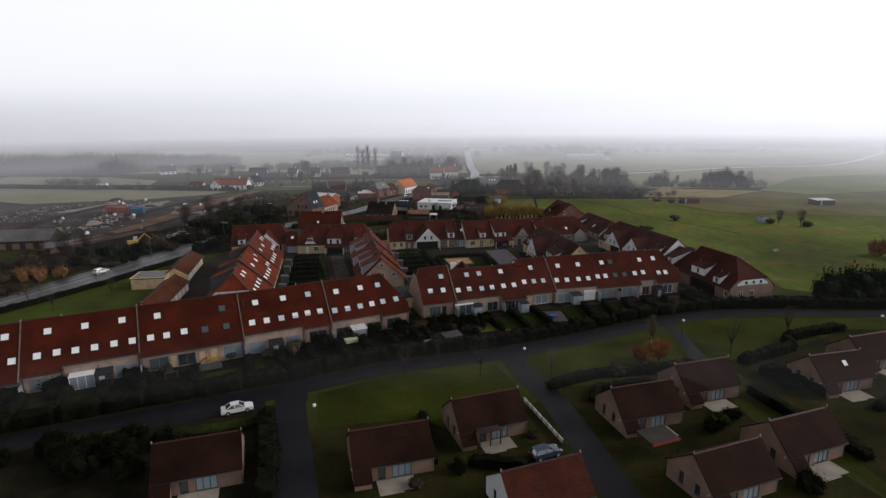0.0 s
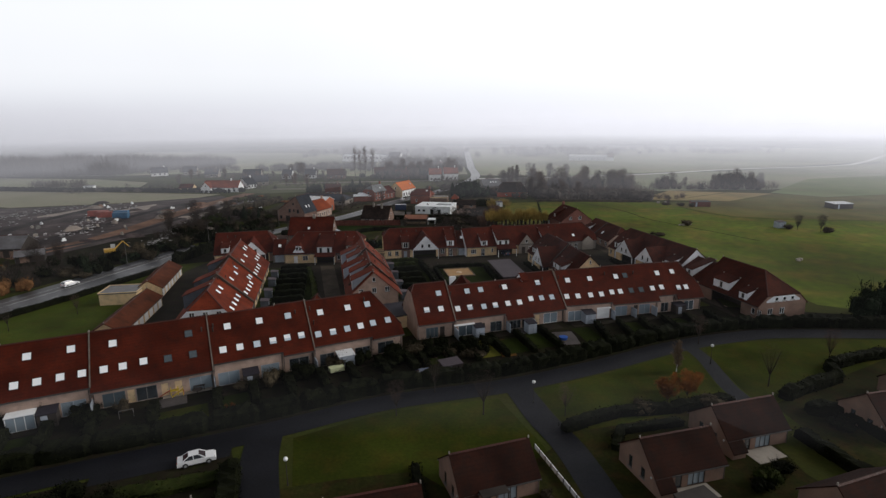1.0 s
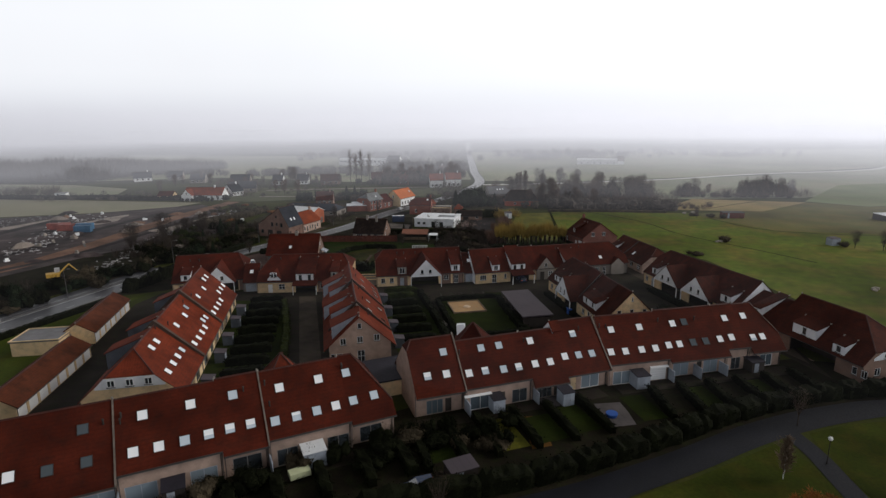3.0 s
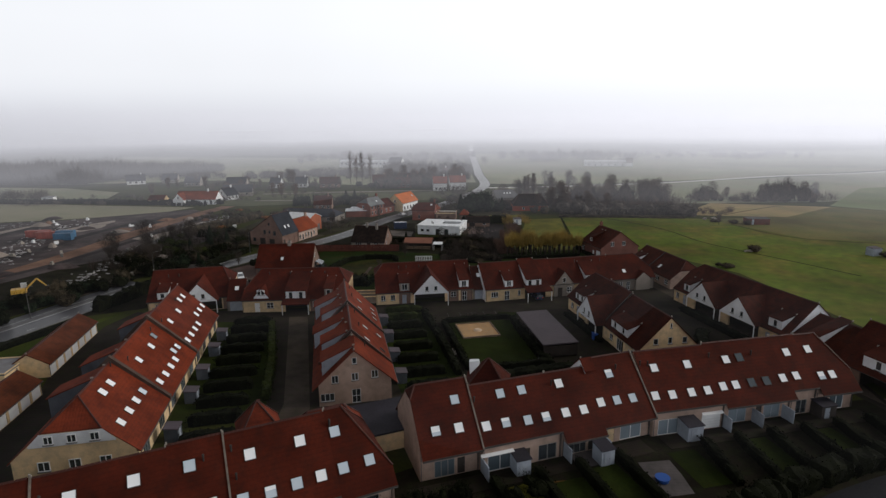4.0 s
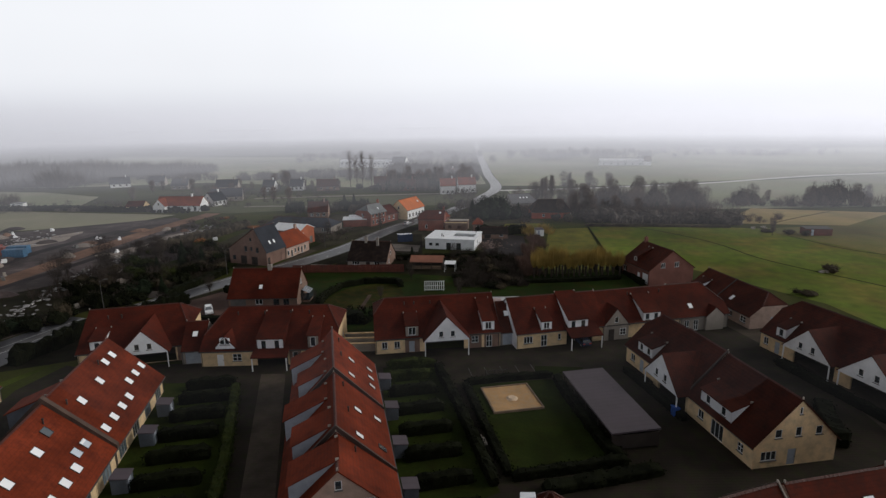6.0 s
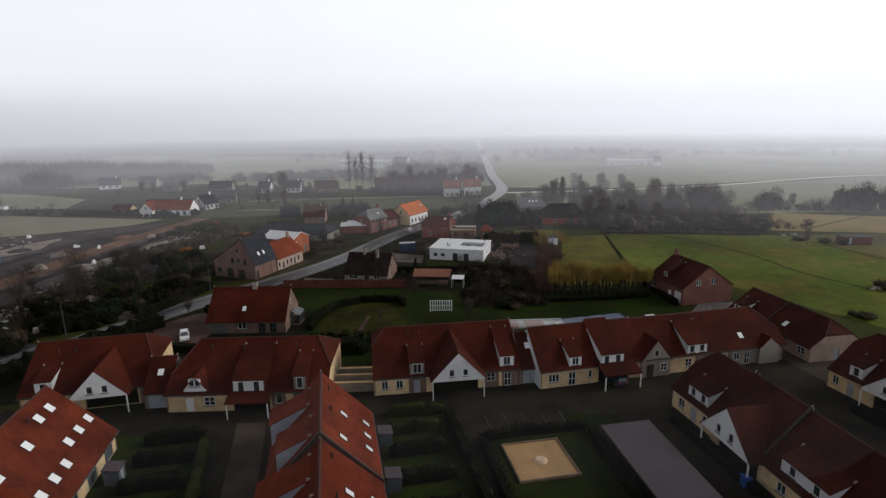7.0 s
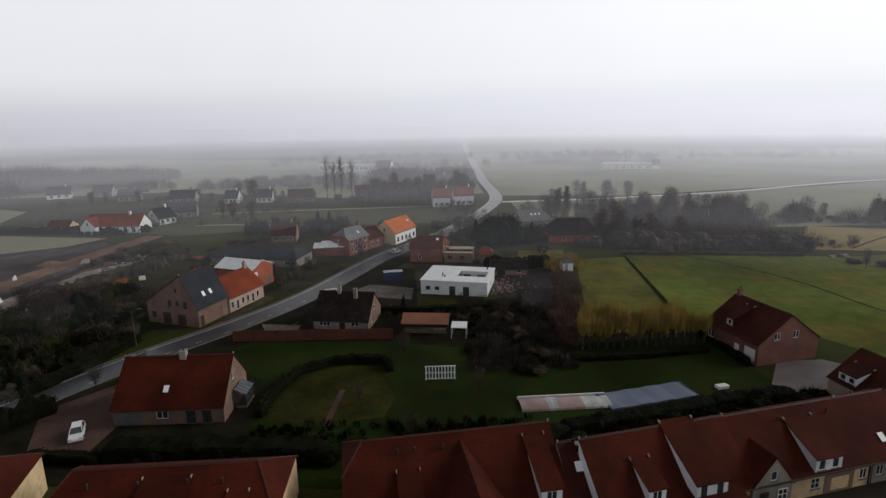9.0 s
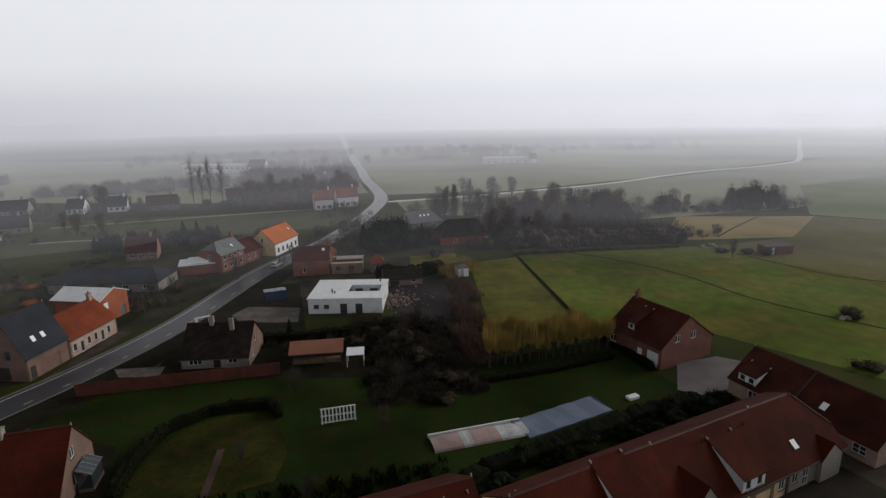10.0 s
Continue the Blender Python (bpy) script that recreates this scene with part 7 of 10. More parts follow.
# low cream walls between the courtyard houses
for y, L in ((176.6, 6.4), (179.2, 6.6), (181.6, 6.8)):
    mb = MB()
    mb.box(0, 0, 0, L, 0.25, 1.5)
    gw = tagged(part("garden_wall", mb, GREYST, None, m=pose(-23.8, y, 0, 0, 0, 3)), "low grey garden wall with a cream coping between the houses", "wall", "garden walls")
    mb = MB()
    mb.box(-0.05, -0.1, 1.5, L + 0.05, 0.35, 1.62)
    part("coping", mb, CREAM, gw)


# ---- plants ----
def leaf(mb, p, s, r):
    a = Vector((r.gauss(0, 1), r.gauss(0, 1), r.gauss(0, 1))).normalized()
    b = a.orthogonal().normalized()
    c = a.cross(b)
    t = r.random() * 6.28
    u = (math.cos(t) * b + math.sin(t) * c) * s
    w = (-math.sin(t) * b + math.cos(t) * c) * s * 0.6
    p = Vector(p)
    mb.face(p - u, p - w * 0.8, p + u, p + w)


def hedge(pts, w, h, mat, label, seed=0, leaves=1.0, rough=0.12, group="hedges", name="hedge", leafsize=0.16):
    r = random.Random(seed)
    line = [Vector(p) for p in pts]
    out = []
    for a, b in zip(line, line[1:]):
        n = max(1, int((b - a).length / 0.7))
        out += [a + (b - a) * (i / n) for i in range(n)]
    out.append(line[-1])
    mb = MB()
    prof = [(-0.5, 0.0), (-0.51, 0.4), (-0.49, 0.86), (-0.4, 0.99), (0.0, 1.01), (0.4, 0.99), (0.49, 0.86), (0.51, 0.4), (0.5, 0.0)]
    rings = []
    for i, p in enumerate(out):
        d = (out[min(i + 1, len(out) - 1)] - out[max(i - 1, 0)]).normalized()
        nrm = Vector((-d.y, d.x))
        taper = 0.75 if i in (0, len(out) - 1) else 1.0
        ring = []
        for u, v in prof:
            j = 1 + rough * (noise.noise(Vector((p.x * 0.9, p.y * 0.9, u * 3 + v * 2))) * 2)
            q = p + nrm * (u * w * j * taper)
            ring.append((q.x + r.uniform(-.05, .05), q.y + r.uniform(-.05, .05), max(0, v * h * j * taper)))
        rings.append(ring)
    for a, b in zip(rings, rings[1:]):
        for k in range(len(prof) - 1):
            mb.face(a[k], b[k], b[k + 1], a[k + 1])
    mb.f.append(tuple(range(len(mb.v), len(mb.v) + len(prof))))
    mb.v += rings[0]
    mb.f.append(tuple(range(len(mb.v), len(mb.v) + len(prof))))
    mb.v += rings[-1]
    n = int(len(out) * 26 * leaves * (0.6 + 0.25 * h))
    for _ in range(n):
        i = r.randrange(len(rings))
        k = r.randrange(1, len(prof) - 1)
        p = Vector(rings[i][k])
        p += Vector((r.uniform(-.35, .35), r.uniform(-.35, .35), r.uniform(-.25 * h, .06)))
        p.z = max(0.05, p.z)
        leaf(mb, p, leafsize * r.uniform(0.6, 1.3), r)
    me = mb.mesh(name)
    return tagged(part(name, me, mat), label, "hedge", group)


def shrub_mesh(seed, leaves=900, size=0.2, flat=0.8):
    """A bush of several lobes, ragged with loose leaves and twigs."""
    r = random.Random(seed)
    mb = MB()
    pts = []
    for k in range(6):
        c = Vector((0, 0, 0)) if k == 0 else Vector((r.uniform(-.7, .7), r.uniform(-.7, .7), r.uniform(-.1, .35)))
        rad = 0.62 if k == 0 else r.uniform(0.28, 0.5)
        bm = bmesh.new()
        bmesh.ops.create_icosphere(bm, subdivisions=2, radius=rad)
        for v in bm.verts:
            v.co *= 1 + 0.6 * noise.noise(v.co * 3 + Vector((seed, k, 0)))
            v.co += c
            v.co.z = max(-0.02, v.co.z * flat + flat * 0.55)
        base = len(mb.v)
        bm.verts.index_update()
        mb.v += [tuple(v.co) for v in bm.verts]
        mb.f += [tuple(base + v.index for v in f.verts) for f in bm.faces]
        pts += [v.co.copy() for v in bm.verts if v.co.z > 0.05]
        bm.free()
    for _ in range(leaves):
        p = r.choice(pts) * r.uniform(0.95, 1.22)
        p = p + Vector((r.uniform(-.1, .1), r.uniform(-.1, .1), r.uniform(-.05, .14)))
        p.z = max(0.02, p.z)
        leaf(mb, p, size * r.uniform(0.3, 1.0) * 0.42, r)
    for _ in range(60):
        p = r.choice(pts)
        q = p * r.uniform(1.15, 1.5) + Vector((0, 0, r.uniform(0.0, 0.25)))
        mb.tube(p * 0.8, q, 0.012, 0.004, 3)
    return mb


SHRUBS = [cached(("shrub_mesh", k), lambda: shrub_mesh(k * 7 + 3)) for k in range(4)]


def shrub(x, y, sx, sz, mat, label="dense dark evergreen shrub", seed=0, name="shrub", group="shrubs"):
    r = random.Random(int(x * 31 + y * 17) + seed)
    ob = part(name, SHRUBS[r.randrange(4)], None, None, m=Matrix.LocRotScale((x, y, -0.05), Euler((0, 0, r.random() * 6.28)), (sx * r.uniform(.85, 1.2), sx * r.uniform(.85, 1.2), sz)))
    set_mat(ob, mat)
    return tagged(ob, label, "shrub", group)


def branch_tree(seed, h, trunk_r, spread=0.6, up=0.5, depth=3, kids=4, first=0.2, fine=1.0):
    """Bare tree: a leader that tapers to the top, limbs along it, and branches that split down to twigs."""
    r = random.Random(seed)
    tk, cr = MB(), MB()

    def grow(p, d, l, rad, lev):
        n = 3
        if lev == depth:
            for _ in range(3):
                e = (d + Vector((r.uniform(-1, 1), r.uniform(-1, 1), r.uniform(-.4, .8))) * 0.8).normalized() * l * r.uniform(.5, 1.0)
                w = e.orthogonal().normalized() * 0.03
                s0 = p + d * l * r.uniform(.2, .9)
                cr.face(s0 - w, s0 + w, s0 + e)
        for i in range(n):
            d = (d + Vector((r.uniform(-1, 1), r.uniform(-1, 1), r.uniform(-.3, .7))) * 0.14).normalized()
            q = p + d * l / n
            cr.tube(p, q, max(0.022, rad * (1 - 0.25 * i)), max(0.016, rad * (1 - 0.25 * (i + 1))), 4 if lev < 1 else 3)
            if lev < depth:
                for _ in range(2 if lev < 1 else kids - 2):
                    t = r.random() * 6.28
                    a = d.orthogonal().normalized()
                    b = d.cross(a)
                    side = math.cos(t) * a + math.sin(t) * b
                    grow(p + (q - p) * r.random(), (d * 0.75 + side * 0.65 + Vector((0, 0, 0.22))).normalized(), l * r.uniform(0.38, 0.6), rad * 0.5, lev + 1)
            p = q
    n = 9
    p = Vector((0, 0, -0.1))
    for i in range(n):
        q = Vector((r.uniform(-1, 1) * 0.02 * h, r.uniform(-1, 1) * 0.02 * h, h * 0.86 * (i + 1) / n))
        tk.tube(p, q, trunk_r * (1 - i / (n + 1)), trunk_r * (1 - (i + 1) / (n + 1)), 7)
        f = (i + 1) / n
        if f > first:
            for k in range(kids):
                t = 6.28 * k / kids + i * 1.1 + r.uniform(-.4, .4)
                d = Vector((math.cos(t) * spread, math.sin(t) * spread, up + 0.5 * f)).normalized()
                grow(p + (q - p) * r.random(), d, h * (0.42 - 0.27 * f) * r.uniform(.75, 1.2), trunk_r * 0.36 * (1.1 - f), 0)
        p = q
    return tk, cr


def twig_tree(seed, h, trunk_r, wide=0.34, n=1300, low=0.3, thick=0.035):
    """Bare tree: a forked trunk, limbs that reach into a rounded crown, and a haze of fine twigs."""
    r = random.Random(seed)
    tk, cr = MB(), MB()
    fork = Vector((r.uniform(-.1, .1), r.uniform(-.1, .1), h * low))
    tk.tube((0, 0, -0.1), fork, trunk_r, trunk_r * 0.75, 7)
    mid, rx, rz = h * (0.5 + low / 2), h * wide, h * (1 - low) / 2
    tips = []
    for k in range(9):
        t, e = 6.28 * k / 9 + r.uniform(-.3, .3), r.uniform(0.15, 0.8)
        a = fork.copy()
        b = Vector((math.cos(t) * rx * e * 0.5, math.sin(t) * rx * e * 0.5, mid - rz * 0.3))
        c = Vector((math.cos(t) * rx * e, math.sin(t) * rx * e, mid + rz * math.sqrt(max(0, 1 - e * e)) * r.uniform(.6, .95)))
        tk.tube(a, b, trunk_r * 0.5, trunk_r * 0.32, 5)
        tk.tube(b, c, trunk_r * 0.32, trunk_r * 0.1, 4)
        tips += [a + (b - a) * 0.7, b, b + (c - b) * 0.4, b + (c - b) * 0.75, c]
    for _ in range(n):
        p = r.choice(tips)
        d = Vector((r.gauss(0, 1), r.gauss(0, 1), r.gauss(0.45, 0.8))).normalized()
        q = p + d * h * r.uniform(0.02, 0.13)
        lump = 1 + 0.28 * noise.noise(q * (3.2 / h) + Vector((seed, 0, 0)))
        e = (q - Vector((0, 0, mid)))
        k = math.sqrt((e.x / rx) ** 2 + (e.y / rx) ** 2 + (e.z / rz) ** 2) / lump
        if k > 1:
            q = Vector((0, 0, mid)) + e / k
        f = (d + Vector((r.uniform(-.5, .5), r.uniform(-.5, .5), r.uniform(0.0, 0.7)))).normalized() * h * r.uniform(0.04, 0.11)
        w = f.orthogonal().normalized() * thick
        cr.face(q - w, q + w, q + f)
    return tk, cr


def tree_proto(key, label, category="tree", bark=None, twig=None, **kw):
    tk, cr = twig_tree(**kw) if "wide" in kw else branch_tree(**kw)
    t = tagged(place_empty("tree", pose(0, 0, 0)), label, category, "trees")
    part("trunk", tk, bark or BARK, t)
    part("crown", cr, twig or TWIG, t)
    return t


def put_tree(proto, first, x, y, s, rz, sz=None):
    m = Matrix.LocRotScale((x, y, 0), Euler((0, 0, rz)), (s, s, sz or s))
    if first:
        proto.matrix_basis = m
        return proto
    c = copy_thing(proto, pose(0, 0, 0))
    c.matrix_basis = m
    return c


def grove(proto, spots, seed=1, lo=0.8, hi=1.2):
    r = random.Random(seed)
    for i, q in enumerate(spots):
        s = (q[2] if len(q) > 2 else 1.0) * r.uniform(lo, hi)
        put_tree(proto, i == 0, q[0], q[1], s, r.random() * 6.28, s * r.uniform(.9, 1.1))


r0 = random.Random(77)
# bare trees on the lawns and along the roads
near_tree = tree_proto("a", "small bare winter tree with a dark trunk on the lawn", bark=DARKTWIG, twig=REDTWIG, seed=5, h=7.4, trunk_r=0.11, wide=0.33, n=900, low=0.28, thick=0.012)
grove(near_tree, [(51, 91.7, 1.05), (6.0, 84.0, 1.0), (-6.4, 83.8, 0.85), (17.5, 83.4, 0.7), (47.6, 108.4, 0.7), (-1.0, 90.6, 0.8), (66, 100, 0.8), (-60, 59, 0.9), (-96, 122, 0.8), (-87.5, 118, 0.7), (-80, 128, 0.6)], 3, 0.9, 1.1)
birch = tree_proto("b", "slender pale-barked bare birch", bark=PAINT, twig=WOOD, seed=11, h=6.5, trunk_r=0.07, depth=2, spread=0.3, up=0.9)
put_tree(birch, True, 38.9, 97.1, 0.85, 0.4)
russet = tree_proto("c", "bushy small tree with russet leaves", bark=BARK, twig=RUSSET, seed=21, h=3.4, trunk_r=0.07, wide=0.55, n=3600, low=0.06, thick=0.03)
for x, y, q in ((35.2, 88.0, 1.9), (37.2, 88.8, 1.5), (33.6, 87.6, 1.3)):
    put_tree(russet, x == 35.2, x, y, q, x, q * 0.8)
grove(russet, [(34.0, 90.6, 0.5), (-30, 84, 0.5)], 5)
big_tree = tree_proto("d", "tall bare winter tree with a rounded twiggy crown", seed=31, h=11, trunk_r=0.2, wide=0.25, n=2600, low=0.1, thick=0.03)
dark_tree = tree_proto("f", "bare winter tree with dark twiggy crown", bark=DARKTWIG, twig=DARKTWIG, seed=33, h=12, trunk_r=0.2, wide=0.32, n=2200, low=0.14, thick=0.025)
dark = [(-112 + r0.uniform(-14, 10), 150 + r0.uniform(-14, 30), 0.5) for _ in range(9)]
dark += [(-92 + r0.uniform(-9, 12), 234 + r0.uniform(-24, 26), 0.5) for _ in range(12)]
dark += [(-98, 230, 0.9), (-102.5, 217, 0.8), (-94, 223, 0.7), (-88, 238, 0.8), (-91, 246, 0.7), (-106, 226, 0.7)]
dark += [(-14, 222, 0.36), (-2, 208, 0.34), (-20, 206, 0.3), (-12, 196.5, 0.36), (2, 219, 0.4), (-62, 212, 0.4), (-57.5, 218, 0.36), (132, 214, 0.45), (138, 210, 0.5), (-84, 216, 0.5), (-30, 290, 0.5), (-48, 280, 0.5), (-60, 284, 0.55), (-3, 240, 0.45), (5, 236, 0.5), (10, 246, 0.45)]
grove(dark_tree, dark, 71, 0.9, 1.15)
spots = [(107, 272, 0.5)]
spots += [(x + r0.uniform(-5, 5), 318 + r0.uniform(-8, 40), r0.uniform(0.7, 1.15)) for x in range(30, 116, 2)]
spots += [(x + r0.uniform(-4, 4), 384 + r0.uniform(-12, 14), r0.uniform(0.8, 1.15)) for x in range(52, 92, 7)]
spots += [(132, 338, 0.75), (137, 342, 0.9), (128, 341, 0.6), (146, 345, 0.5), (166, 336, 0.95), (173, 338, 1.0), (180, 335, 0.9), (187, 338, 0.7), (158, 334, 0.8)]
spots += [(-26 + r0.uniform(-18, 16), 412 + r0.uniform(-10, 22), r0.uniform(0.6, 1.0)) for _ in range(16)] + [(-104 + r0.uniform(-7, 5), 426 + r0.uniform(-5, 8), r0.uniform(0.8, 1.1)) for _ in range(4)] + [(-92, 424, 0.6), (-88, 425, 0.55), (-70, 418, 0.5)]
spots += [(-5 + r0.uniform(-26, 16), 425 + r0.uniform(-12, 40), r0.uniform(0.7, 1.1)) for _ in range(10)]
spots += [(-120 + r0.uniform(-60, 40), 380 + r0.uniform(-20, 60), r0.uniform(0.5, 0.9)) for _ in range(16)]
grove(big_tree, spots, 7, 0.9, 1.15)
poplar = tree_proto("e", "tall narrow bare poplar", seed=41, h=14, trunk_r=0.2, depth=2, spread=0.2, up=1.2, first=0.1)
grove(poplar, [(46.7, 357, 1.0), (44, 360, 0.8), (41, 352, 0.8), (62, 388, 0.8)], 9, 0.9, 1.1)
thin = tree_proto("g", "tall bare poplar with a sparse feathery crown", seed=47, h=20, trunk_r=0.22, depth=1, spread=0.2, up=1.2, first=0.25)
grove(thin, [(-62, 412, 1.15), (-58, 411, 1.1), (-54.5, 411, 1.15), (-49.3, 410.5, 1.05), (-40, 412, 0.7)], 12, 0.95, 1.05)

# conifers
def conifer_mesh(seed, h=8.0, rad=2.4):
    r = random.Random(seed)
    mb = MB()
    for k in range(26):
        z = h * (0.06 + 0.92 * k / 26)
        rr = rad * (1 - k / 26) ** 0.8 + 0.1
        n = 11
        for i in range(n):
            t = 2 * math.pi * i / n + k * 0.7 + r.uniform(-.2, .2)
            q = rr * r.uniform(.75, 1.15)
            d = Vector((math.cos(t), math.sin(t), 0))
            s = Vector((-d.y, d.x, 0)) * 0.34 * (rr + .4) / 2
            a = Vector((0, 0, z + 0.25))
            b = d * q * 0.6 + Vector((0, 0, z))
            c = d * q + Vector((0, 0, z - 0.35))
            mb.face(a, b - s, c, b + s)
    return mb


conif = tagged(place_empty("conifer", pose(0, 0, 0)), "dark green conifer with drooping boughs", "tree", "conifers")
mb = MB()
mb.cyl(0, 0, -0.1, 7.6, 0.16, 0.03, 7)
part("trunk", mb, BARK, conif)
part("crown", conifer_mesh(2), CONIF, conif)
cs = [(10.3, 310.2, 1.0), (6, 318, 0.95), (18, 309, 0.8), (26, 322, 0.8)]
cs += [(-78 + k * 2.0 + r0.uniform(-1, 1), 334 + k * 0.5 + r0.uniform(-5, 5), r0.uniform(0.6, 0.95)) for k in range(0, 20, 3)]
BUSHY = [(-78 + k * 2.4 + r0.uniform(-1, 1), 335 + k * 0.5 + r0.uniform(-4, 4)) for k in range(16)]
cs += [(-80, 236, 0.7), (-76, 240, 0.65), (-83, 243, 0.8), (-86, 234, 0.6), (-15.4, 247.5, 0.45), (-31, 420, 1.0), (-24, 415, 0.9), (-20, 424, 1.0), (-28, 428, 0.9), (-74, 213, 0.5), (-71.5, 210, 0.4), (84, 318, 0.7), (92, 330, 0.8)]
grove(conif, cs, 13, 0.9, 1.1)

# pollarded willows with yellow shoots
def willow():
    r = random.Random(3)
    tk, sh = MB(), MB()
    tk.tube((0, 0, -0.1), (0.05, 0.02, 1.3), 0.16, 0.13, 7)
    tk.tube((0.05, 0.02, 1.3), (0, 0, 1.7), 0.2, 0.17, 7)
    for _ in range(340):
        t, k = r.random() * 6.28, math.sqrt(r.random()) * 0.62
        a = Vector((math.cos(t) * 0.2 * k, math.sin(t) * 0.2 * k, r.uniform(1.45, 1.7)))
        m = a + Vector((math.cos(t) * k * 0.75, math.sin(t) * k * 0.75, r.uniform(0.5, 0.9)))
        b = m + Vector((math.cos(t) * k * 0.35 + r.uniform(-.1, .1), math.sin(t) * k * 0.35 + r.uniform(-.1, .1), r.triangular(0.5, 2.4, 1.0)))
        w = Vector((math.cos(t * 7), math.sin(t * 7), 0)) * 0.02
        sh.face(a - w, a + w, m + w, m - w)
        sh.face(m - w, m + w, b)
    return tk, sh


wt_, ws_ = willow()
wil = tagged(place_empty("pollard_willow", pose(0, 0, 0)), "pollarded willow with upright yellowish shoots", "tree", "pollarded willows")
part("trunk", wt_, DARKTWIG, wil)
part("shoot_crown", ws_, WILLOW, wil)
grove(wil, [(17.8 + i * 1.5, 223.5 + i * 0.08 + r0.uniform(-.3, .3), 1.55) for i in range(16)] + [(18.6 + i * 1.6, 226.4 + i * 0.1 + r0.uniform(-.5, .5), 1.5) for i in range(14)] + [(20 + i * 1.9, 229.6 + i * 0.15 + r0.uniform(-.5, .5), 1.4) for i in range(11)], 17, 0.8, 1.2)

# ---- hedges ----
k = 0
for o, ang, us, v0, v1 in ((RA, RAA, (0.2, 5.0, 9.4, 15.0, 20.4, 25.8), -2.5, -12.5), (RB, RBA, (4.0, 9.0, 14.0, 19.2, 24.4, 29.6), -3.2, -12.0)):
    for u in us:
        k += 1
        hedge([local(o, ang, u + (1.6 if o is RB else 0.5), v0), local(o, ang, u + (0.7 if o is RB else 0.2), (v0 + v1) / 2), local(o, ang, u, v1)], 1.0, 1.15, HEDGE, "clipped dark hedge between back gardens", k)
for u in (16, 21, 27, 32, 37.5, 45, 53.5, 58.8, 64.2, 69.3, 74.4, 79.6, 84.5):
    k += 1
    hedge([local(LO, LA, u, -2.5), local(LO, LA, u - 0.3, -9.0)], 1.3, 1.5, HEDGE, "clipped dark hedge between back gardens", k)
for u in (-2, 3, 8, 13, 18, 23, 28, 33, 38, 42.5):
    k += 1
    hedge([local(OO, OA, u, -3.4), local(OO, OA, u + 0.2, -7), local(OO, OA, u, -10.6)], 1.4, 1.6, HEDGE, "clipped dark hedge between courtyard gardens", k)
hedge([(-28.6, 131), (-31.6, 144), (-37.4, 163)], 1.2, 1.4, HEDGE_G, "low clipped hedge along a brick lane", 301)
for u in (2, 7, 12.5, 18, 23.5, 29, 34):
    k += 1
    hedge([local(MO, MA, u, -2.6), local(MO, MA, u, -9.6)], 1.3, 1.5, HEDGE_G if u > 30 else HEDGE, "clipped hedge between courtyard gardens", k)
hedge([(-6.4, 169.5), (-3.2, 157), (0.6, 139)], 1.2, 1.4, HEDGE, "clipped hedge along a courtyard path", 310)
hedge([(-14.5, 169.8), (-6.8, 170.6)], 1.2, 1.5, HEDGE_G, "clipped green garden hedge", 311)
hedge([(-1.9, 163.6), (3, 164.9), (11.9, 166.2)], 1.0, 1.0, HEDGE, "low hedge round the play lawn", 312)
hedge([(-1.9, 163.2), (2.4, 140.8)], 1.0, 1.0, HEDGE, "low hedge round the play lawn", 313)
hedge([(12.6, 165.5), (12.8, 161), (15.2, 145), (16.4, 143.6)], 1.2, 1.2, HEDGE, "low hedge round the play lawn", 314)
hedge([(2.8, 140.2), (16.8, 143.2)], 1.1, 1.1, HEDGE, "low hedge round the play lawn", 315)
hedge([(6, 138), (20, 141.5)], 1.8, 1.0, HEDGE, "loose dark hedge behind the terrace", 316)
hedge([(44, 146), (46, 152), (48, 156)], 2.0, 1.6, HEDGE, "dark hedge beside the cream gable", 317)
hedge([(24.2, 168), (27.4, 152.5)], 1.0, 0.9, HEDGE, "low dark hedge along the courtyard house", 318)
hedge([(50, 170), (54.5, 150)], 1.3, 1.2, HEDGE, "dark hedge along the lane", 319)
hedge([(40.5, 187.0), (49, 187.6)], 1.4, 1.2, HEDGE, "dark hedge beside the stone house", 320)
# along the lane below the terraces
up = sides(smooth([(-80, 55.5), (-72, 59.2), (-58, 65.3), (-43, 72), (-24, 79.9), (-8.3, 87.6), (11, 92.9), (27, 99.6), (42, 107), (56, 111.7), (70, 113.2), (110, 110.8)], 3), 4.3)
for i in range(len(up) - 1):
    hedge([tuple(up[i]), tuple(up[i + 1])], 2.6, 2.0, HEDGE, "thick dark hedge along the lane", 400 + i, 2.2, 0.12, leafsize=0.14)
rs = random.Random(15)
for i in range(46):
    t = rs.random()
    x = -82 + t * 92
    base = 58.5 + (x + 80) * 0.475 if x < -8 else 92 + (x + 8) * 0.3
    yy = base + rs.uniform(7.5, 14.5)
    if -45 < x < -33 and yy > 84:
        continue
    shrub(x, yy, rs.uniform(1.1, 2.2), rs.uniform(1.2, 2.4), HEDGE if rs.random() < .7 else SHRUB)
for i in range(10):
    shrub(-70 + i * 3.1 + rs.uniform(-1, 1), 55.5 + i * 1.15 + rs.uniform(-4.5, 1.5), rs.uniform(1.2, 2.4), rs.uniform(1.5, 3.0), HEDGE)
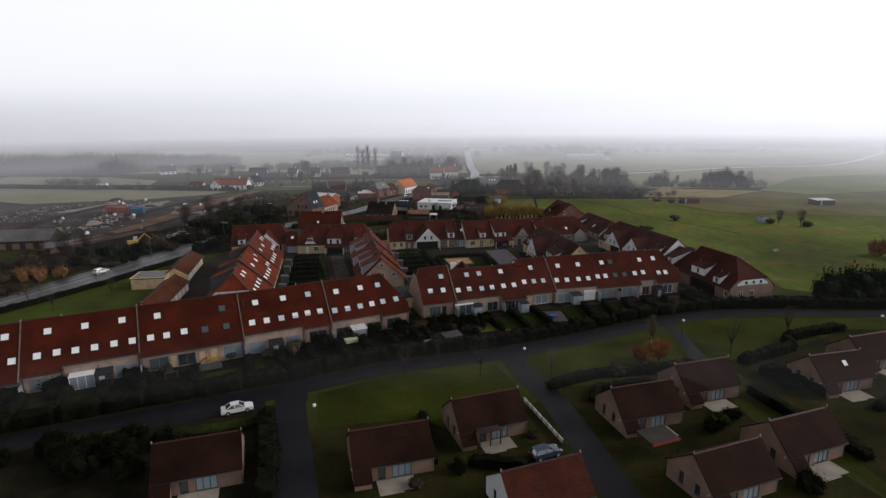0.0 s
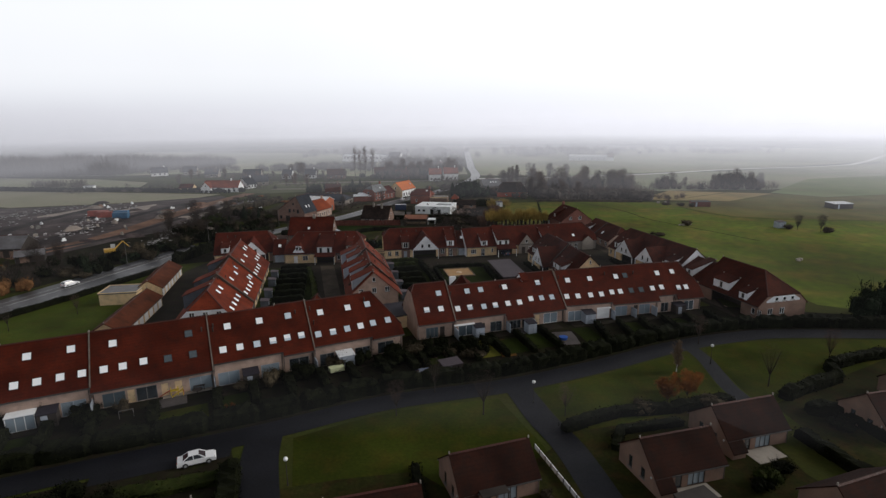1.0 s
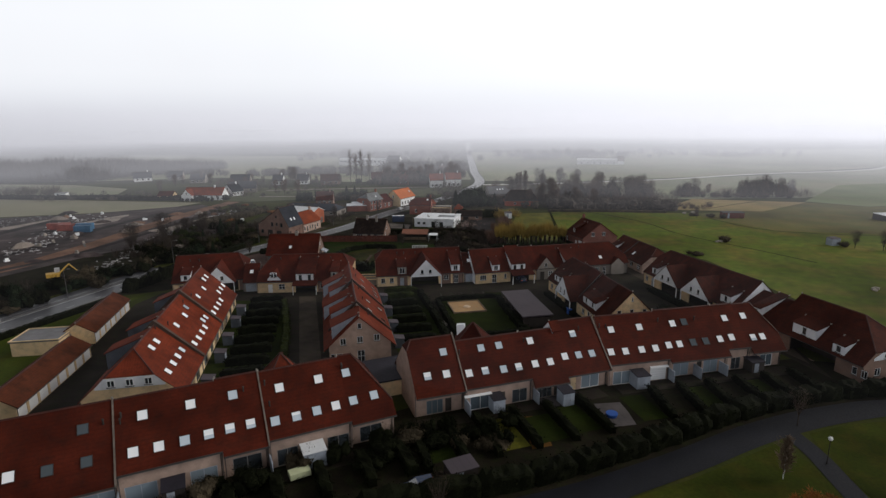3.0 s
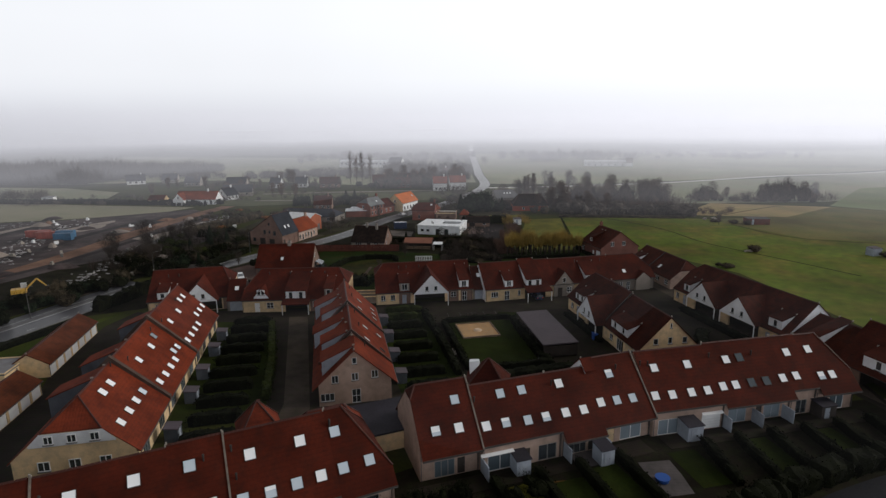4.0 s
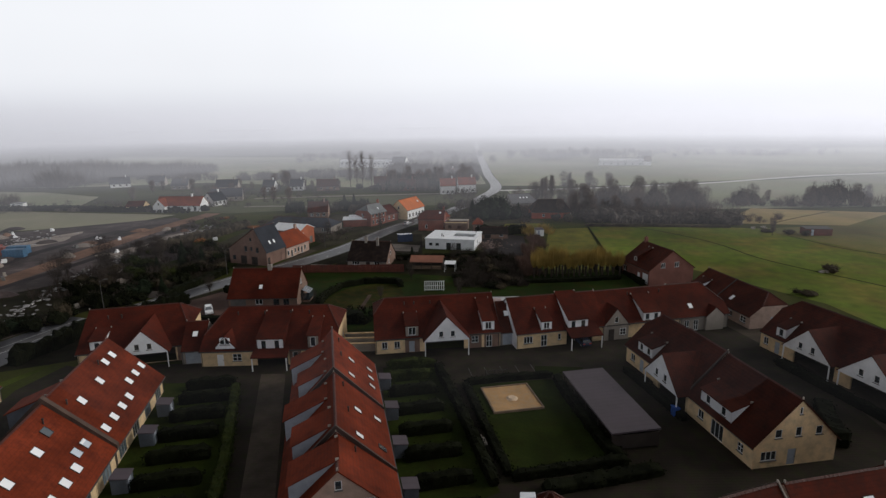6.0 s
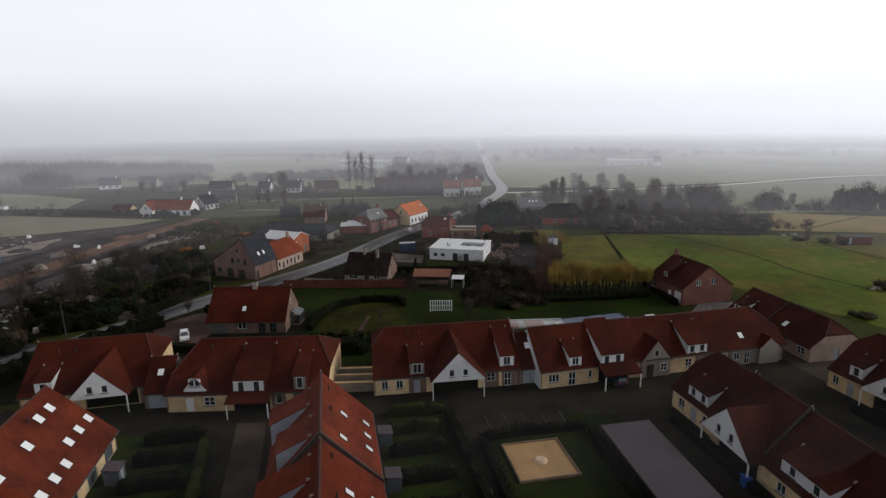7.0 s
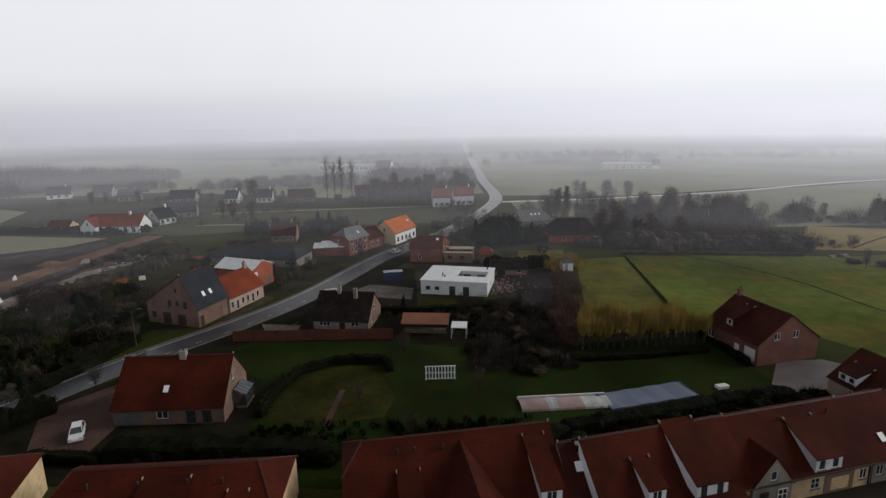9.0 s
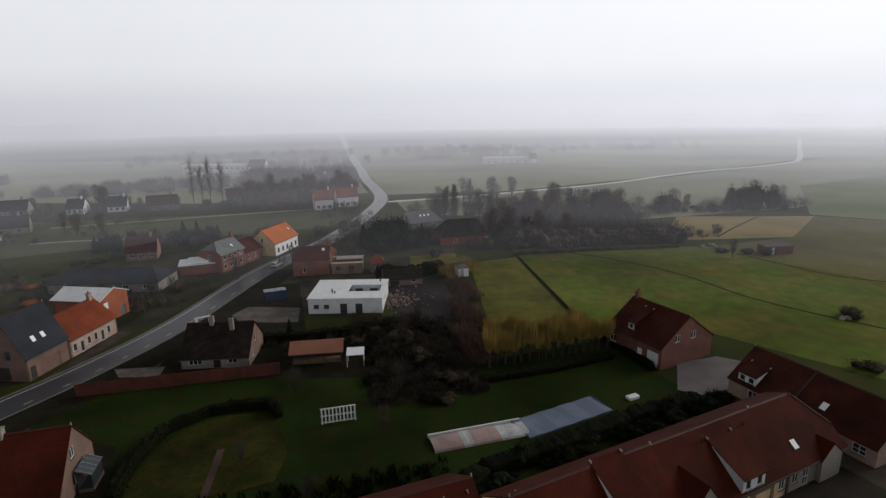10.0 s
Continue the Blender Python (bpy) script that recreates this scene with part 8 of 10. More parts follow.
for x, y, sx, sz in ((88.5, 121, 3.0, 5.0), (92, 123, 3.4, 6.4), (96, 122, 3.6, 6.2), (100.5, 123, 3.8, 6.6), (105, 122, 4, 6.2), (110, 123, 4, 6.6), (85.5, 119, 1.8, 2.6), (98, 119, 3.2, 4.0), (93, 118.6, 2.8, 3.6)):
    shrub(x, y, sx, sz, CONIF, "large dark evergreen bush at the lane's end")
for x, y in ((131, 162), (135, 159), (139, 157), (143, 155)):
    shrub(x, y, rs.uniform(2.4, 3.4), rs.uniform(3.0, 4.6), RUSTY, "russet-leaved bushes beyond the lane", name="bush")
for x, y in ((-108, 143), (-111, 141), (-113.5, 144), (-104.5, 146)):
    shrub(x, y, rs.uniform(1.8, 2.6), rs.uniform(2.6, 4.0), RUSTY, "russet-brown bush beside the main road", name="bush")
# between the bungalows
for pts, w, h, m in (([(16.4, 79.5), (20, 81.4), (25, 83.6), (33, 84.5)], 1.6, 1.3, HEDGE), ([(33, 84.5), (40, 86.5), (43, 87)], 1.8, 1.2, HEDGE), ([(50.8, 87.6), (57, 90.8), (63.4, 93.6)], 1.8, 1.7, HEDGE), ([(63.4, 93.6), (64.2, 97.6)], 1.5, 1.6, HEDGE),
                     ([(64.2, 97.6), (71, 100.6), (79, 103)], 1.8, 1.5, HEDGE), ([(-25.2, 71), (-21.6, 60), (-19.8, 53)], 2.2, 2.2, HEDGE),
                     ([(22, 75), (24, 79), (33, 81)], 1.2, 1.0, HEDGE), ([(-38, 66), (-24, 70.5)], 2.4, 0.7, HEDGE_G), ([(-3.2, 71.8), (-1.2, 60)], 1.0, 1.0, HEDGE), ([(47, 78), (49, 70), (52, 60)], 1.6, 1.4, HEDGE),
                     ([(62, 72), (70, 76), (76, 80)], 1.4, 1.2, HEDGE), ([(3, 60), (10, 59)], 1.4, 1.3, HEDGE), ([(52, 84), (57, 83), (58, 76)], 2.2, 1.6, HEDGE)):
    k += 1
    hedge(pts, w, h, m, "dark clipped hedge round a bungalow plot", k + 500)
for x, y, sx, sz, m in ((38.0, 68.5, 1.7, 1.8, HEDGE_G), (36.2, 67.4, 1.3, 1.4, HEDGE), (40.4, 70.4, 1.3, 1.2, HEDGE), (-3.4, 56.0, 1.0, 1.0, SHRUB), (29.0, 84.4, 1.9, 1.6, SHRUB), (39.3, 86.4, 2.0, 1.5, SHRUB), (37.4, 86.2, 1.4, 1.1, HEDGE), (31.4, 85.0, 1.2, 0.8, HEDGE), (54, 79.5, 1.6, 1.5, HEDGE), (56, 81, 1.4, 1.3, HEDGE), (11.6, 66.2, 0.9, 0.8, SHRUB), (41, 55, 1.5, 1.8, HEDGE), (48.5, 66, 1.2, 1.2, SHRUB), (1.6, 58.5, 1.2, 1.2, HEDGE), (-38, 58, 2, 2.4, HEDGE), (-40.5, 62, 2.4, 2.6, HEDGE), (-36.5, 64.5, 1.8, 2.0, HEDGE), (-44, 58, 2.4, 3, HEDGE), (-46.5, 61, 2.0, 2.2, HEDGE)):
    shrub(x, y, sx, sz, m)
# verge of the main road and beyond
hedge([(-104, 108), (-96, 122), (-88, 139), (-83.5, 153), (-78.5, 166)], 1.3, 1.2, HEDGE, "dark hedge along the main road", 701)
hedge([(-79.5, 172), (-76, 186), (-70, 197), (-64.6, 206)], 2.4, 2.6, HEDGE, "tall dark hedge along the main road", 718, 1.0, 0.25)
hedge([(-66, 187), (-58, 193), (-50, 192)], 1.6, 1.4, HEDGE, "dark hedge behind the courtyard houses", 702)
hedge([(-50, 193.5), (-40, 193), (-30, 192.5), (-22, 192)], 3.2, 2.2, HEDGE, "tall dark hedge behind the courtyard houses", 703)
hedge([(-17, 190), (-6, 191.5), (5, 193.4), (8, 196)], 2.6, 1.9, HEDGE, "tall dark hedge behind the courtyard houses", 704)
hedge([(8, 196.5), (20, 199), (32, 202.5), (44, 204.5)], 2.6, 1.5, HEDGE, "dark hedge behind the courtyard houses", 705)
hedge([(-33.6, 202), (-33.4, 209), (-31, 216), (-26, 219.4), (-22, 220), (-17.4, 219.4), (-16, 216)], 1.3, 1.4, HEDGE, "curved clipped hedge round a mossy lawn", 706)
hedge([(-58.5, 212.6), (-55.5, 217), (-53.4, 221)], 2.2, 1.6, HEDGE, "dark hedge at the roadside", 707)
hedge([(41.6, 232), (42.6, 224), (43.2, 215)], 1.3, 1.2, HEDGE, "dark clipped hedge beside the brick house", 708)
hedge([(14.5, 218.8), (28, 219.6), (39.5, 221.4)], 1.6, 0.9, HEDGE, "low dark hedge under pollarded willows", 709)
hedge([(-30, 246.6), (-14, 244), (0, 244.5), (6, 246)], 1.6, 1.6, HEDGE, "dark hedge behind the white bungalow", 710)
hedge([(5.5, 281), (16, 279), (24, 283)], 3, 3, HEDGE, "tall dark clipped hedge in the village", 711)
hedge([(-72, 210), (-68, 222), (-66, 232)], 2.4, 1.6, HEDGE, "dark hedge along the main road", 712)
hedge([(41.4, 232), (48.6, 291)], 0.22, 0.3, HEDGE_G, "thin dark hedge line between two fields", 713, 0.35, 0.08, leafsize=0.09)
hedge([(48, 293), (72, 291), (100, 287)], 1.4, 1.0, SHRUB, "rough hedge along the meadow", 714)
hedge([(60, 297), (75, 300), (100, 298), (108, 294)], 6.5, 3.0, BARK, "dense dark thicket at the meadow's edge", 715, 1.2, 0.3, leafsize=0.22)
hedge([(-330, 366), (-226, 350), (-190, 350), (-160, 343), (-118, 344)], 3.0, 2.2, HEDGE, "long dark field hedge", 716, 0.3, 0.3)
hedge([(-100, 262), (-90, 282), (-84, 300)], 4, 2.4, SHRUB, "brown thicket beside the building site", 717, 0.6, 0.3)
for i in range(70):
    x, y = rs.uniform(-100, -66), rs.uniform(212, 262)
    if x > -70 + (y - 214) * 0.05 - 3 and y < 232:
        continue
    shrub(x, y, rs.uniform(1.4, 2.8), rs.uniform(1.2, 2.8), rs.choice((HEDGE, SHRUB, HEDGE_G, HEDGE)), "dense winter bush on the bank", name="bush", group="bank shrubs")
for i in range(46):
    t = rs.random()
    x, y = -98 + 24 * t + rs.uniform(-12, 1), 160 + 54 * t + rs.uniform(-4, 6)
    shrub(x, y, rs.uniform(1.6, 2.8), rs.uniform(1.4, 3.4), rs.choice((HEDGE, HEDGE, SHRUB, CONIF)), "dark winter bush between road and building site", name="bush", group="bank shrubs")
for i in range(34):
    shrub(rs.uniform(-4, 14), rs.uniform(214, 248), rs.uniform(1.4, 2.4), rs.uniform(0.8, 1.6), rs.choice((SHRUB, HEDGE, HEDGE)), "brown winter thicket bush", name="bush", group="thicket")
for i in range(40):
    shrub(rs.uniform(20, 104), rs.uniform(298, 330), rs.uniform(2.0, 3.6), rs.uniform(1.6, 3.4), rs.choice((DARKTWIG, SHRUB, DARKTWIG)), "dense bush in the belt of trees", group="tree belt bushes")
for i in range(26):
    shrub(rs.uniform(-110, -70), rs.uniform(262, 320), rs.uniform(1.2, 2.6), rs.uniform(0.8, 1.8), rs.choice((SHRUB, SHRUB, RUSSET)), "brown winter bush beside the building site", group="site bushes")
for i in range(24):
    shrub(rs.uniform(-60, 10), rs.uniform(335, 350) if i % 2 else rs.uniform(400, 440), rs.uniform(1.6, 3.0), rs.uniform(1.4, 3.0), rs.choice((HEDGE, SHRUB)), "dark village garden bush", group="garden bushes")
for x, y in BUSHY:
    shrub(x, y, rs.uniform(1.6, 2.8), rs.uniform(2.4, 5.2), rs.choice((CONIF, SHRUB, CONIF)), "tall dark evergreen garden bush", name="evergreen", group="garden evergreens")
for i in range(12):
    shrub(-42 + i * 3.4 + rs.uniform(-1, 1), 412 + rs.uniform(-5, 12), rs.uniform(2.6, 4.0), rs.uniform(4.0, 8.0), rs.choice((DARKTWIG, CONIF, CONIF)), "tall dark village trees and bushes in the mist", name="thicket", group="village thicket")
for i in range(17):
    shrub(58 + i * 3.3 + rs.uniform(-2, 2), 326 + rs.uniform(-8, 24), rs.uniform(3.0, 4.6), rs.uniform(5.0, 9.0), THICKET, "tall rounded bare thicket in the belt of trees", name="thicket", group="tall thicket")
for x, y, q in ((160, 335, 6), (165, 338, 8), (170, 336, 8.6), (175, 338, 8), (181, 336, 7), (187, 338, 5.4), (130, 340, 5), (134, 342, 6.5), (138, 341, 5.4), (152, 337, 3)):
    shrub(x, y, q * 0.5, q, THICKET, "tall rounded bare thicket on the pasture", name="thicket", group="tall thicket")
for x, y, sx, sz in ((10, 309, 3.6, 6.0), (14, 313, 4.0, 7.4), (20, 312, 3.4, 5.6), (12, 320, 4.2, 7.4), (18, 322, 4.0, 7.0), (23, 312, 3.0, 3.6), (7, 312, 3.0, 4.0), (16, 326, 4.0, 5.0)):
    shrub(x, y, sx, sz, CONIF, "tall dark evergreen shrub beside the village road", group="evergreens")
for x, y, sx, sz in ((99, 297, 5.0, 4.8), (104, 295, 4.6, 4.4), (92, 299, 5.0, 4.6), (84, 301, 4.6, 4.0), (76, 302, 4.6, 4.6), (68, 303, 4.4, 5.0), (60, 304, 4.4, 5.4), (54, 306, 4.4, 4.8)):
    shrub(x, y, sx, sz, BARK, "rounded dark thicket bush at the meadow's edge", group="tree belt bushes")
for k in range(7):
    shrub(-141.2 + k * 2.7, 338.2 - k * 0.14, 1.1, 1.5, HEDGE, "clipped dark bush before the white farmhouse", group="clipped bushes")
for q in range(44):
    t = q / 43
    shrub(7.0 + 40 * t + rs.uniform(-1, 1), 195.0 + 9.5 * t + rs.uniform(-2.6, 1.6), rs.uniform(0.9, 1.8), rs.uniform(0.9, 2.0), rs.choice((HEDGE, HEDGE, CONIF)), "dark untrimmed bush behind the courtyard houses", group="back garden bushes")
for q in range(22):
    t = q / 21
    shrub(-48.0 + 54 * t + rs.uniform(-1, 1), 192.0 + rs.uniform(-1.6, 1.6), rs.uniform(1.0, 1.8), rs.uniform(1.2, 2.2), rs.choice((HEDGE, HEDGE, CONIF)), "dark untrimmed bush behind the courtyard houses", group="back garden bushes")
for x, y in ((114, 274), (118, 271), (108, 278), (130, 216), (140, 209), (96, 226), (78, 206), (160, 340), (150, 343), (170, 333), (182, 331), (140, 338), (152, 336)):
    shrub(x, y, rs.uniform(1.5, 3), rs.uniform(1.0, 2.0), SHRUB, "lone bush on the meadow", group="meadow bushes")
for i in range(20):
    shrub(-120 + rs.uniform(-18, 14), 140 + rs.uniform(-16, 34), rs.uniform(1.5, 2.8), rs.uniform(1.2, 2.4), rs.choice((SHRUB, HEDGE, RUSSET)), "brown roadside winter bush", group="roadside bushes")

# far woods, too many and too far to tell apart
def twigs(mb, x, y, h, w, n, thick, r):
    """A fan of fine upright shoots that thins out towards an uneven top."""
    for _ in range(n):
        t, e = r.random() * 6.28, math.sqrt(r.random())
        k = r.uniform(0.0, 0.6)
        a = Vector((x + w * e * 0.7 * math.cos(t), y + w * e * 0.7 * math.sin(t), h * k * (1 - 0.3 * e)))
        b = a + Vector((math.cos(t) * w * 0.45 * e + r.uniform(-.2, .2) * w, math.sin(t) * w * 0.45 * e + r.uniform(-.2, .2) * w, h * r.uniform(0.22, 0.42)))
        s = Vector((math.cos(t * 3.1), math.sin(t * 3.1), 0)) * thick * r.uniform(.6, 1.3)
        mb.face(a - s, a + s, b)


def brush(name, mat, spans, seed, label, thick=0.08, n=60):
    """Dense winter brushwood, far too many shoots to count."""
    r = random.Random(seed)
    mb = MB()
    for x0, x1, y0, y1, h, cnt in spans:
        for _ in range(cnt):
            f = r.random()
            hh = h * r.uniform(0.45, 1.1)
            twigs(mb, x0 + (x1 - x0) * f, y0 + (y1 - y0) * r.random(), hh, hh * r.uniform(0.4, 0.6), n, thick, r)
    return tagged(part(name, mb, mat), label, "brushwood", kind="stuff")


brush("belt_brushwood", TWIG, [(52, 62, 306, 330, 6, 26), (28, 52, 318, 330, 6, 40), (60, 112, 300, 322, 7, 130), (52, 116, 322, 362, 9, 100), (112, 128, 296, 306, 3.5, 14), (126, 150, 334, 346, 6, 26), (154, 192, 330, 342, 7.5, 46), (60, 100, 372, 392, 7, 24)], 21, "dense grey-brown brushwood under the tree belt", 0.085)
brush("bank_brushwood", DARKTWIG, [(-104, -70, 208, 262, 4.5, 150), (-136, -104, 128, 176, 4, 70), (-112, -92, 262, 320, 3, 50)], 22, "dark winter brushwood on the bank beside the road", 0.06)
brush("paddock_brushwood", REDTWIG, [(15.5, 19.5, 224, 240, 3.2, 60), (18.8, 23, 240, 258, 3.2, 56), (22, 27, 256, 272, 3.0, 50)], 23, "reddish-brown brushwood beside the paddock", 0.05)
brush("golden_brushwood", WILLOW, [(23, 25.6, 274, 290, 4.6, 24), (29.4, 32, 276, 288, 4.2, 18)], 26, "golden-brown winter brushwood round a hut", 0.05)
brush("garden_brushwood", DARKTWIG, [(-3, 15, 215, 226, 2.2, 130), (-2, 15, 226, 250, 2.8, 150), (-28, -4, 238, 246, 2.6, 26)], 25, "dark tangled garden brushwood", 0.05)
brush("hedge_thicket", HEDGE, [(-34, 4, 193.5, 199.5, 1.7, 150)], 27, "dark tangled growth behind the courtyard houses", 0.06)
brush("village_brushwood", BARK, [(-64, -40, 268, 290, 3.2, 40), (-20, 6, 300, 330, 4, 30), (-44, -4, 402, 428, 8, 56), (-112, -98, 420, 432, 7, 10), (-94, -86, 420, 428, 5, 6), (-160, -132, 424, 436, 6, 14), (-70, -20, 324, 340, 5, 40), (-262, -228, 366, 378, 8, 44), (-150, -70, 350, 420, 6, 60), (-230, -120, 340, 372, 4, 60), (-2, 30, 318, 346, 6, 40), (-6, 16, 345, 400, 6, 24)], 24, "bare garden brushwood and trees in the village", 0.09)

def far_wood(spans, seed, label):
    r = random.Random(seed)
    mb = MB()
    for x0, x1, y0, y1, h, n in spans:
        for _ in range(n):
            x, y, hh = r.uniform(x0, x1), r.uniform(y0, y1), h * r.uniform(0.5, 1.15)
            w = hh * r.uniform(0.35, 0.6)
            twigs(mb, x, y, hh, w, 150, 0.13, r)
    return tagged(part("far_wood", mb, BARK), label, "wood", kind="stuff")


far_wood([(-430, -250, 440, 520, 19, 460), (-330, -200, 500, 560, 14, 160), (-240, -60, 470, 520, 8, 70)], 1, "misty belt of bare woodland on the horizon")
far_wood([(60, 200, 640, 720, 12, 60), (200, 420, 660, 760, 9, 60), (-160, 40, 620, 760, 11, 90)], 2, "misty belt of bare woodland on the horizon")
far_wood([(-50, 18, 445, 560, 12, 150), (-140, -60, 480, 520, 8, 40)], 3, "bare trees behind the village")


# ---- cars ----
def car(x, y, ang, paint, label, estate=False):
    c = thing("car", label, "car", pose(x, y, 0.06, 0, 0, ang), "parked cars")
    if estate:
        prof = [(-1.95, 0.3), (-2.0, 0.62), (-1.9, 0.92), (0.85, 0.92), (1.85, 0.76), (2.0, 0.55), (1.95, 0.28)]
        cab = [(-1.9, 0.92), (-1.6, 1.38), (0.1, 1.42), (0.95, 0.92)]
    else:
        prof = [(-2.2, 0.3), (-2.25, 0.62), (-2.15, 0.86), (-1.3, 0.9), (0.85, 0.88), (1.95, 0.74), (2.2, 0.56), (2.15, 0.28)]
        cab = [(-1.55, 0.9), (-0.85, 1.34), (0.2, 1.36), (1.0, 0.88)]
    mb = MB()
    W = 0.84
    n = len(prof)
    for s in (-1, 1):
        mb.v += [(a, s * (W - (0.06 if z > 0.85 else 0)), z) for a, z in prof]
    mb.f.append(tuple(range(n)))
    mb.f.append(tuple(range(2 * n - 1, n - 1, -1)))
    for i in range(n):
        j = (i + 1) % n
        mb.f.append((i, n + i, n + j, j))
    body = part("body", mb, paint, c)
    mb = MB()
    for s in (-1, 1):
        mb.v += [(a, s * (0.76 if z < 1 else 0.58), z) for a, z in cab]
    mb.f += [(0, 1, 2, 3), (7, 6, 5, 4), (0, 4, 5, 1), (2, 6, 7, 3)]
    part("glazing", mb, GLASS, c)
    mb = MB()
    a0, a1 = cab[1][0], cab[2][0]
    mb.slab([[(a0 - 0.06, -0.6, cab[1][1] + 0.04), (a1 + 0.06, -0.6, cab[2][1] + 0.04), (a1 + 0.06, 0.6, cab[2][1] + 0.04), (a0 - 0.06, 0.6, cab[1][1] + 0.04)]], 0.05)
    part("roof", mb, paint, c)
    for s in (-1, 1):
        for p0, p1 in ((cab[0], cab[1]), (cab[3], cab[2])):
            mb = MB()
            mb.tube((p0[0], s * 0.77, p0[1]), (p1[0], s * 0.6, p1[1] + 0.02), 0.05, 0.05)
            part("pillar", mb, paint, c)
    for s in (-1, 1):
        mb = MB()
        mb.tube((-0.35, s * 0.77, 0.9), (-0.4, s * 0.6, 1.38), 0.05, 0.05)
        part("pillar", mb, paint, c)
    for a in (-1.32, 1.32):
        for s in (-1, 1):
            mb = MB()
            mb.tube((a, s * 0.68, 0.31), (a, s * 0.9, 0.31), 0.32, 0.32, 14)
            mb.f.append(tuple(range(27, 13, -1)))
            w = part("wheel", mb, TYRE, c)
            mb = MB()
            mb.tube((a, s * 0.88, 0.31), (a, s * 0.91, 0.31), 0.19, 0.17, 10)
            mb.f.append(tuple(range(10, 20)))
            part("rim", mb, CARS, w)
    for s in (-0.6, 0.6):
        mb = MB()
        mb.box(1.86, s - 0.2, 0.58, 2.02, s + 0.2, 0.72)
        part("headlight", mb, POLY, c)
        mb = MB()
        mb.box(-2.04 if estate else -2.24, s - 0.18, 0.64, -1.94 if estate else -2.14, s + 0.18, 0.8)
        part("tail_light", mb, RED, c)
    return c


car(-30.1, 73.2, 24, CARW, "white saloon car parked beside the lane")
car(-56.6, 198.4, -64, CARW, "white hatchback parked on a brick drive", True)
car(12.6, 61.6, 24, CARB, "dark blue hatchback parked beside a bungalow", True)
car(-95.8, 149.8, 70, CARW, "white car on the main road", True)
car(-20.5, 300.2, 63, CARS, "pale car standing at the roadside", True)
car(5.6, 350.6, 68, CARW, "white car at the road bend", True)
car(*local(BR, BA, 12.4, -0.6), 103, CARB, "dark car under the carport", True)
car(-3.4, 95.4, 200, CARB, "dark car parked beside a garden hut", True)
car(80, 62, 20, CARW, "white car on a bungalow drive", True)


# ---- street lamps ----
def globe_lamp():
    l = tagged(place_empty("street_lamp", pose(0, 0, 0)), "park lamp with a white globe on a dark post", "street lamp", "globe lamps")
    mb = MB()
    mb.cyl(0, 0, 0, 0.5, 0.09, 0.08)
    mb.cyl(0, 0, 0.5, 3.2, 0.05, 0.04)
    mb.cyl(0, 0, 3.14, 3.24, 0.1, 0.1)
    part("post", mb, DARKWOOD, l)
    bm = bmesh.new()
    bmesh.ops.create_icosphere(bm, subdivisions=2, radius=0.27)
    for v in bm.verts:
        v.co.z += 3.46
    me = bpy.data.meshes.new("globe")
    bm.to_mesh(me)
    bm.free()
    part("globe", me, LAMPGLOBE, l)
    return l


gl = globe_lamp()
for i, (x, y) in enumerate(((-17.7, 68.6), (13.6, 87.1), (45.8, 99.8), (85.0, 101.3))):
    if i == 0:
        gl.matrix_basis = pose(x, y, 0)
    else:
        copy_thing(gl, pose(x, y, 0))


def road_lamp():
    l = tagged(place_empty("street_lamp", pose(0, 0, 0)), "grey steel road lamp with a bent arm", "street lamp", "road lamps")
    mb = MB()
    mb.cyl(0, 0, 0, 7.0, 0.09, 0.05)
    mb.tube((0, 0, 6.95), (1.2, 0, 7.4), 0.045, 0.04, 6)
    part("post", mb, GUTTER, l)
    mb = MB()
    mb.box(1.0, -0.1, 7.34, 1.7, 0.1, 7.46)
    part("lamp_head", mb, KERB, l)
    return l


rl = road_lamp()
for i, (x, y, a) in enumerate(((-101, 133, 20), (-91, 168, 20), (-80.5, 200, 30), (-64.5, 229, 35), (-45, 262, 30), (-30.5, 292, 25), (-10, 329, 25), (12, 385, 20), (-107.5, 120, 20))):
    m = pose(x, y, 0, 0, 0, a - 25)
    if i == 0:
        rl.matrix_basis = m
    else:
        copy_thing(rl, m)

# ---- courtyard ----
cp = thing("carport", "long open carport with a brown-grey sheet roof on dark posts", "carport", pose(15.6, 145.6, 0, 0, 0, 98.5))
mb = MB()
mb.slab([[(-0.2, -6.2, 2.75), (17.2, -6.2, 2.75), (17.2, 0.2, 2.6), (-0.2, 0.2, 2.6)]], 0.22)
part("roof", mb, FELT, cp)
for i in range(5):
    for y in (-6.0, 0.0):
        mb = MB()
        mb.box(i * 4.2 - 0.02, y - 0.07, 0, i * 4.2 + 0.12, y + 0.07, 2.5)
        part("post", mb, DARKWOOD, cp)
mb = MB()
mb.box(0, -6.1, 0, 17, -6.0, 2.2)
part("back_panel", mb, DARKWOOD, cp)
mb = MB()
mb.box(-0.1, -6.1, 0.3, 0, 0, 2.2)
part("end_panel", mb, DARKWOOD, cp)
sp = thing("sandpit", "square sandpit with a timber edge on a play lawn", "sandpit", pose(2.0, 154.9, 0, 0, 0, 11))
mb = MB()
N = 10
hgt = [[0.2 + 0.05 * noise.noise(Vector((i * 0.7, j * 0.7, 0))) + 0.22 * math.exp(-((i - 5) ** 2 + (j - 4.6) ** 2) / 0.9) for j in range(N + 1)] for i in range(N + 1)]
for i in range(N):
    for j in range(N):
        q = [(7.0 * a / N, 7.2 * b / N, hgt[a][b]) for a, b in ((i, j), (i + 1, j), (i + 1, j + 1), (i, j + 1))]
        mb.face(*q)
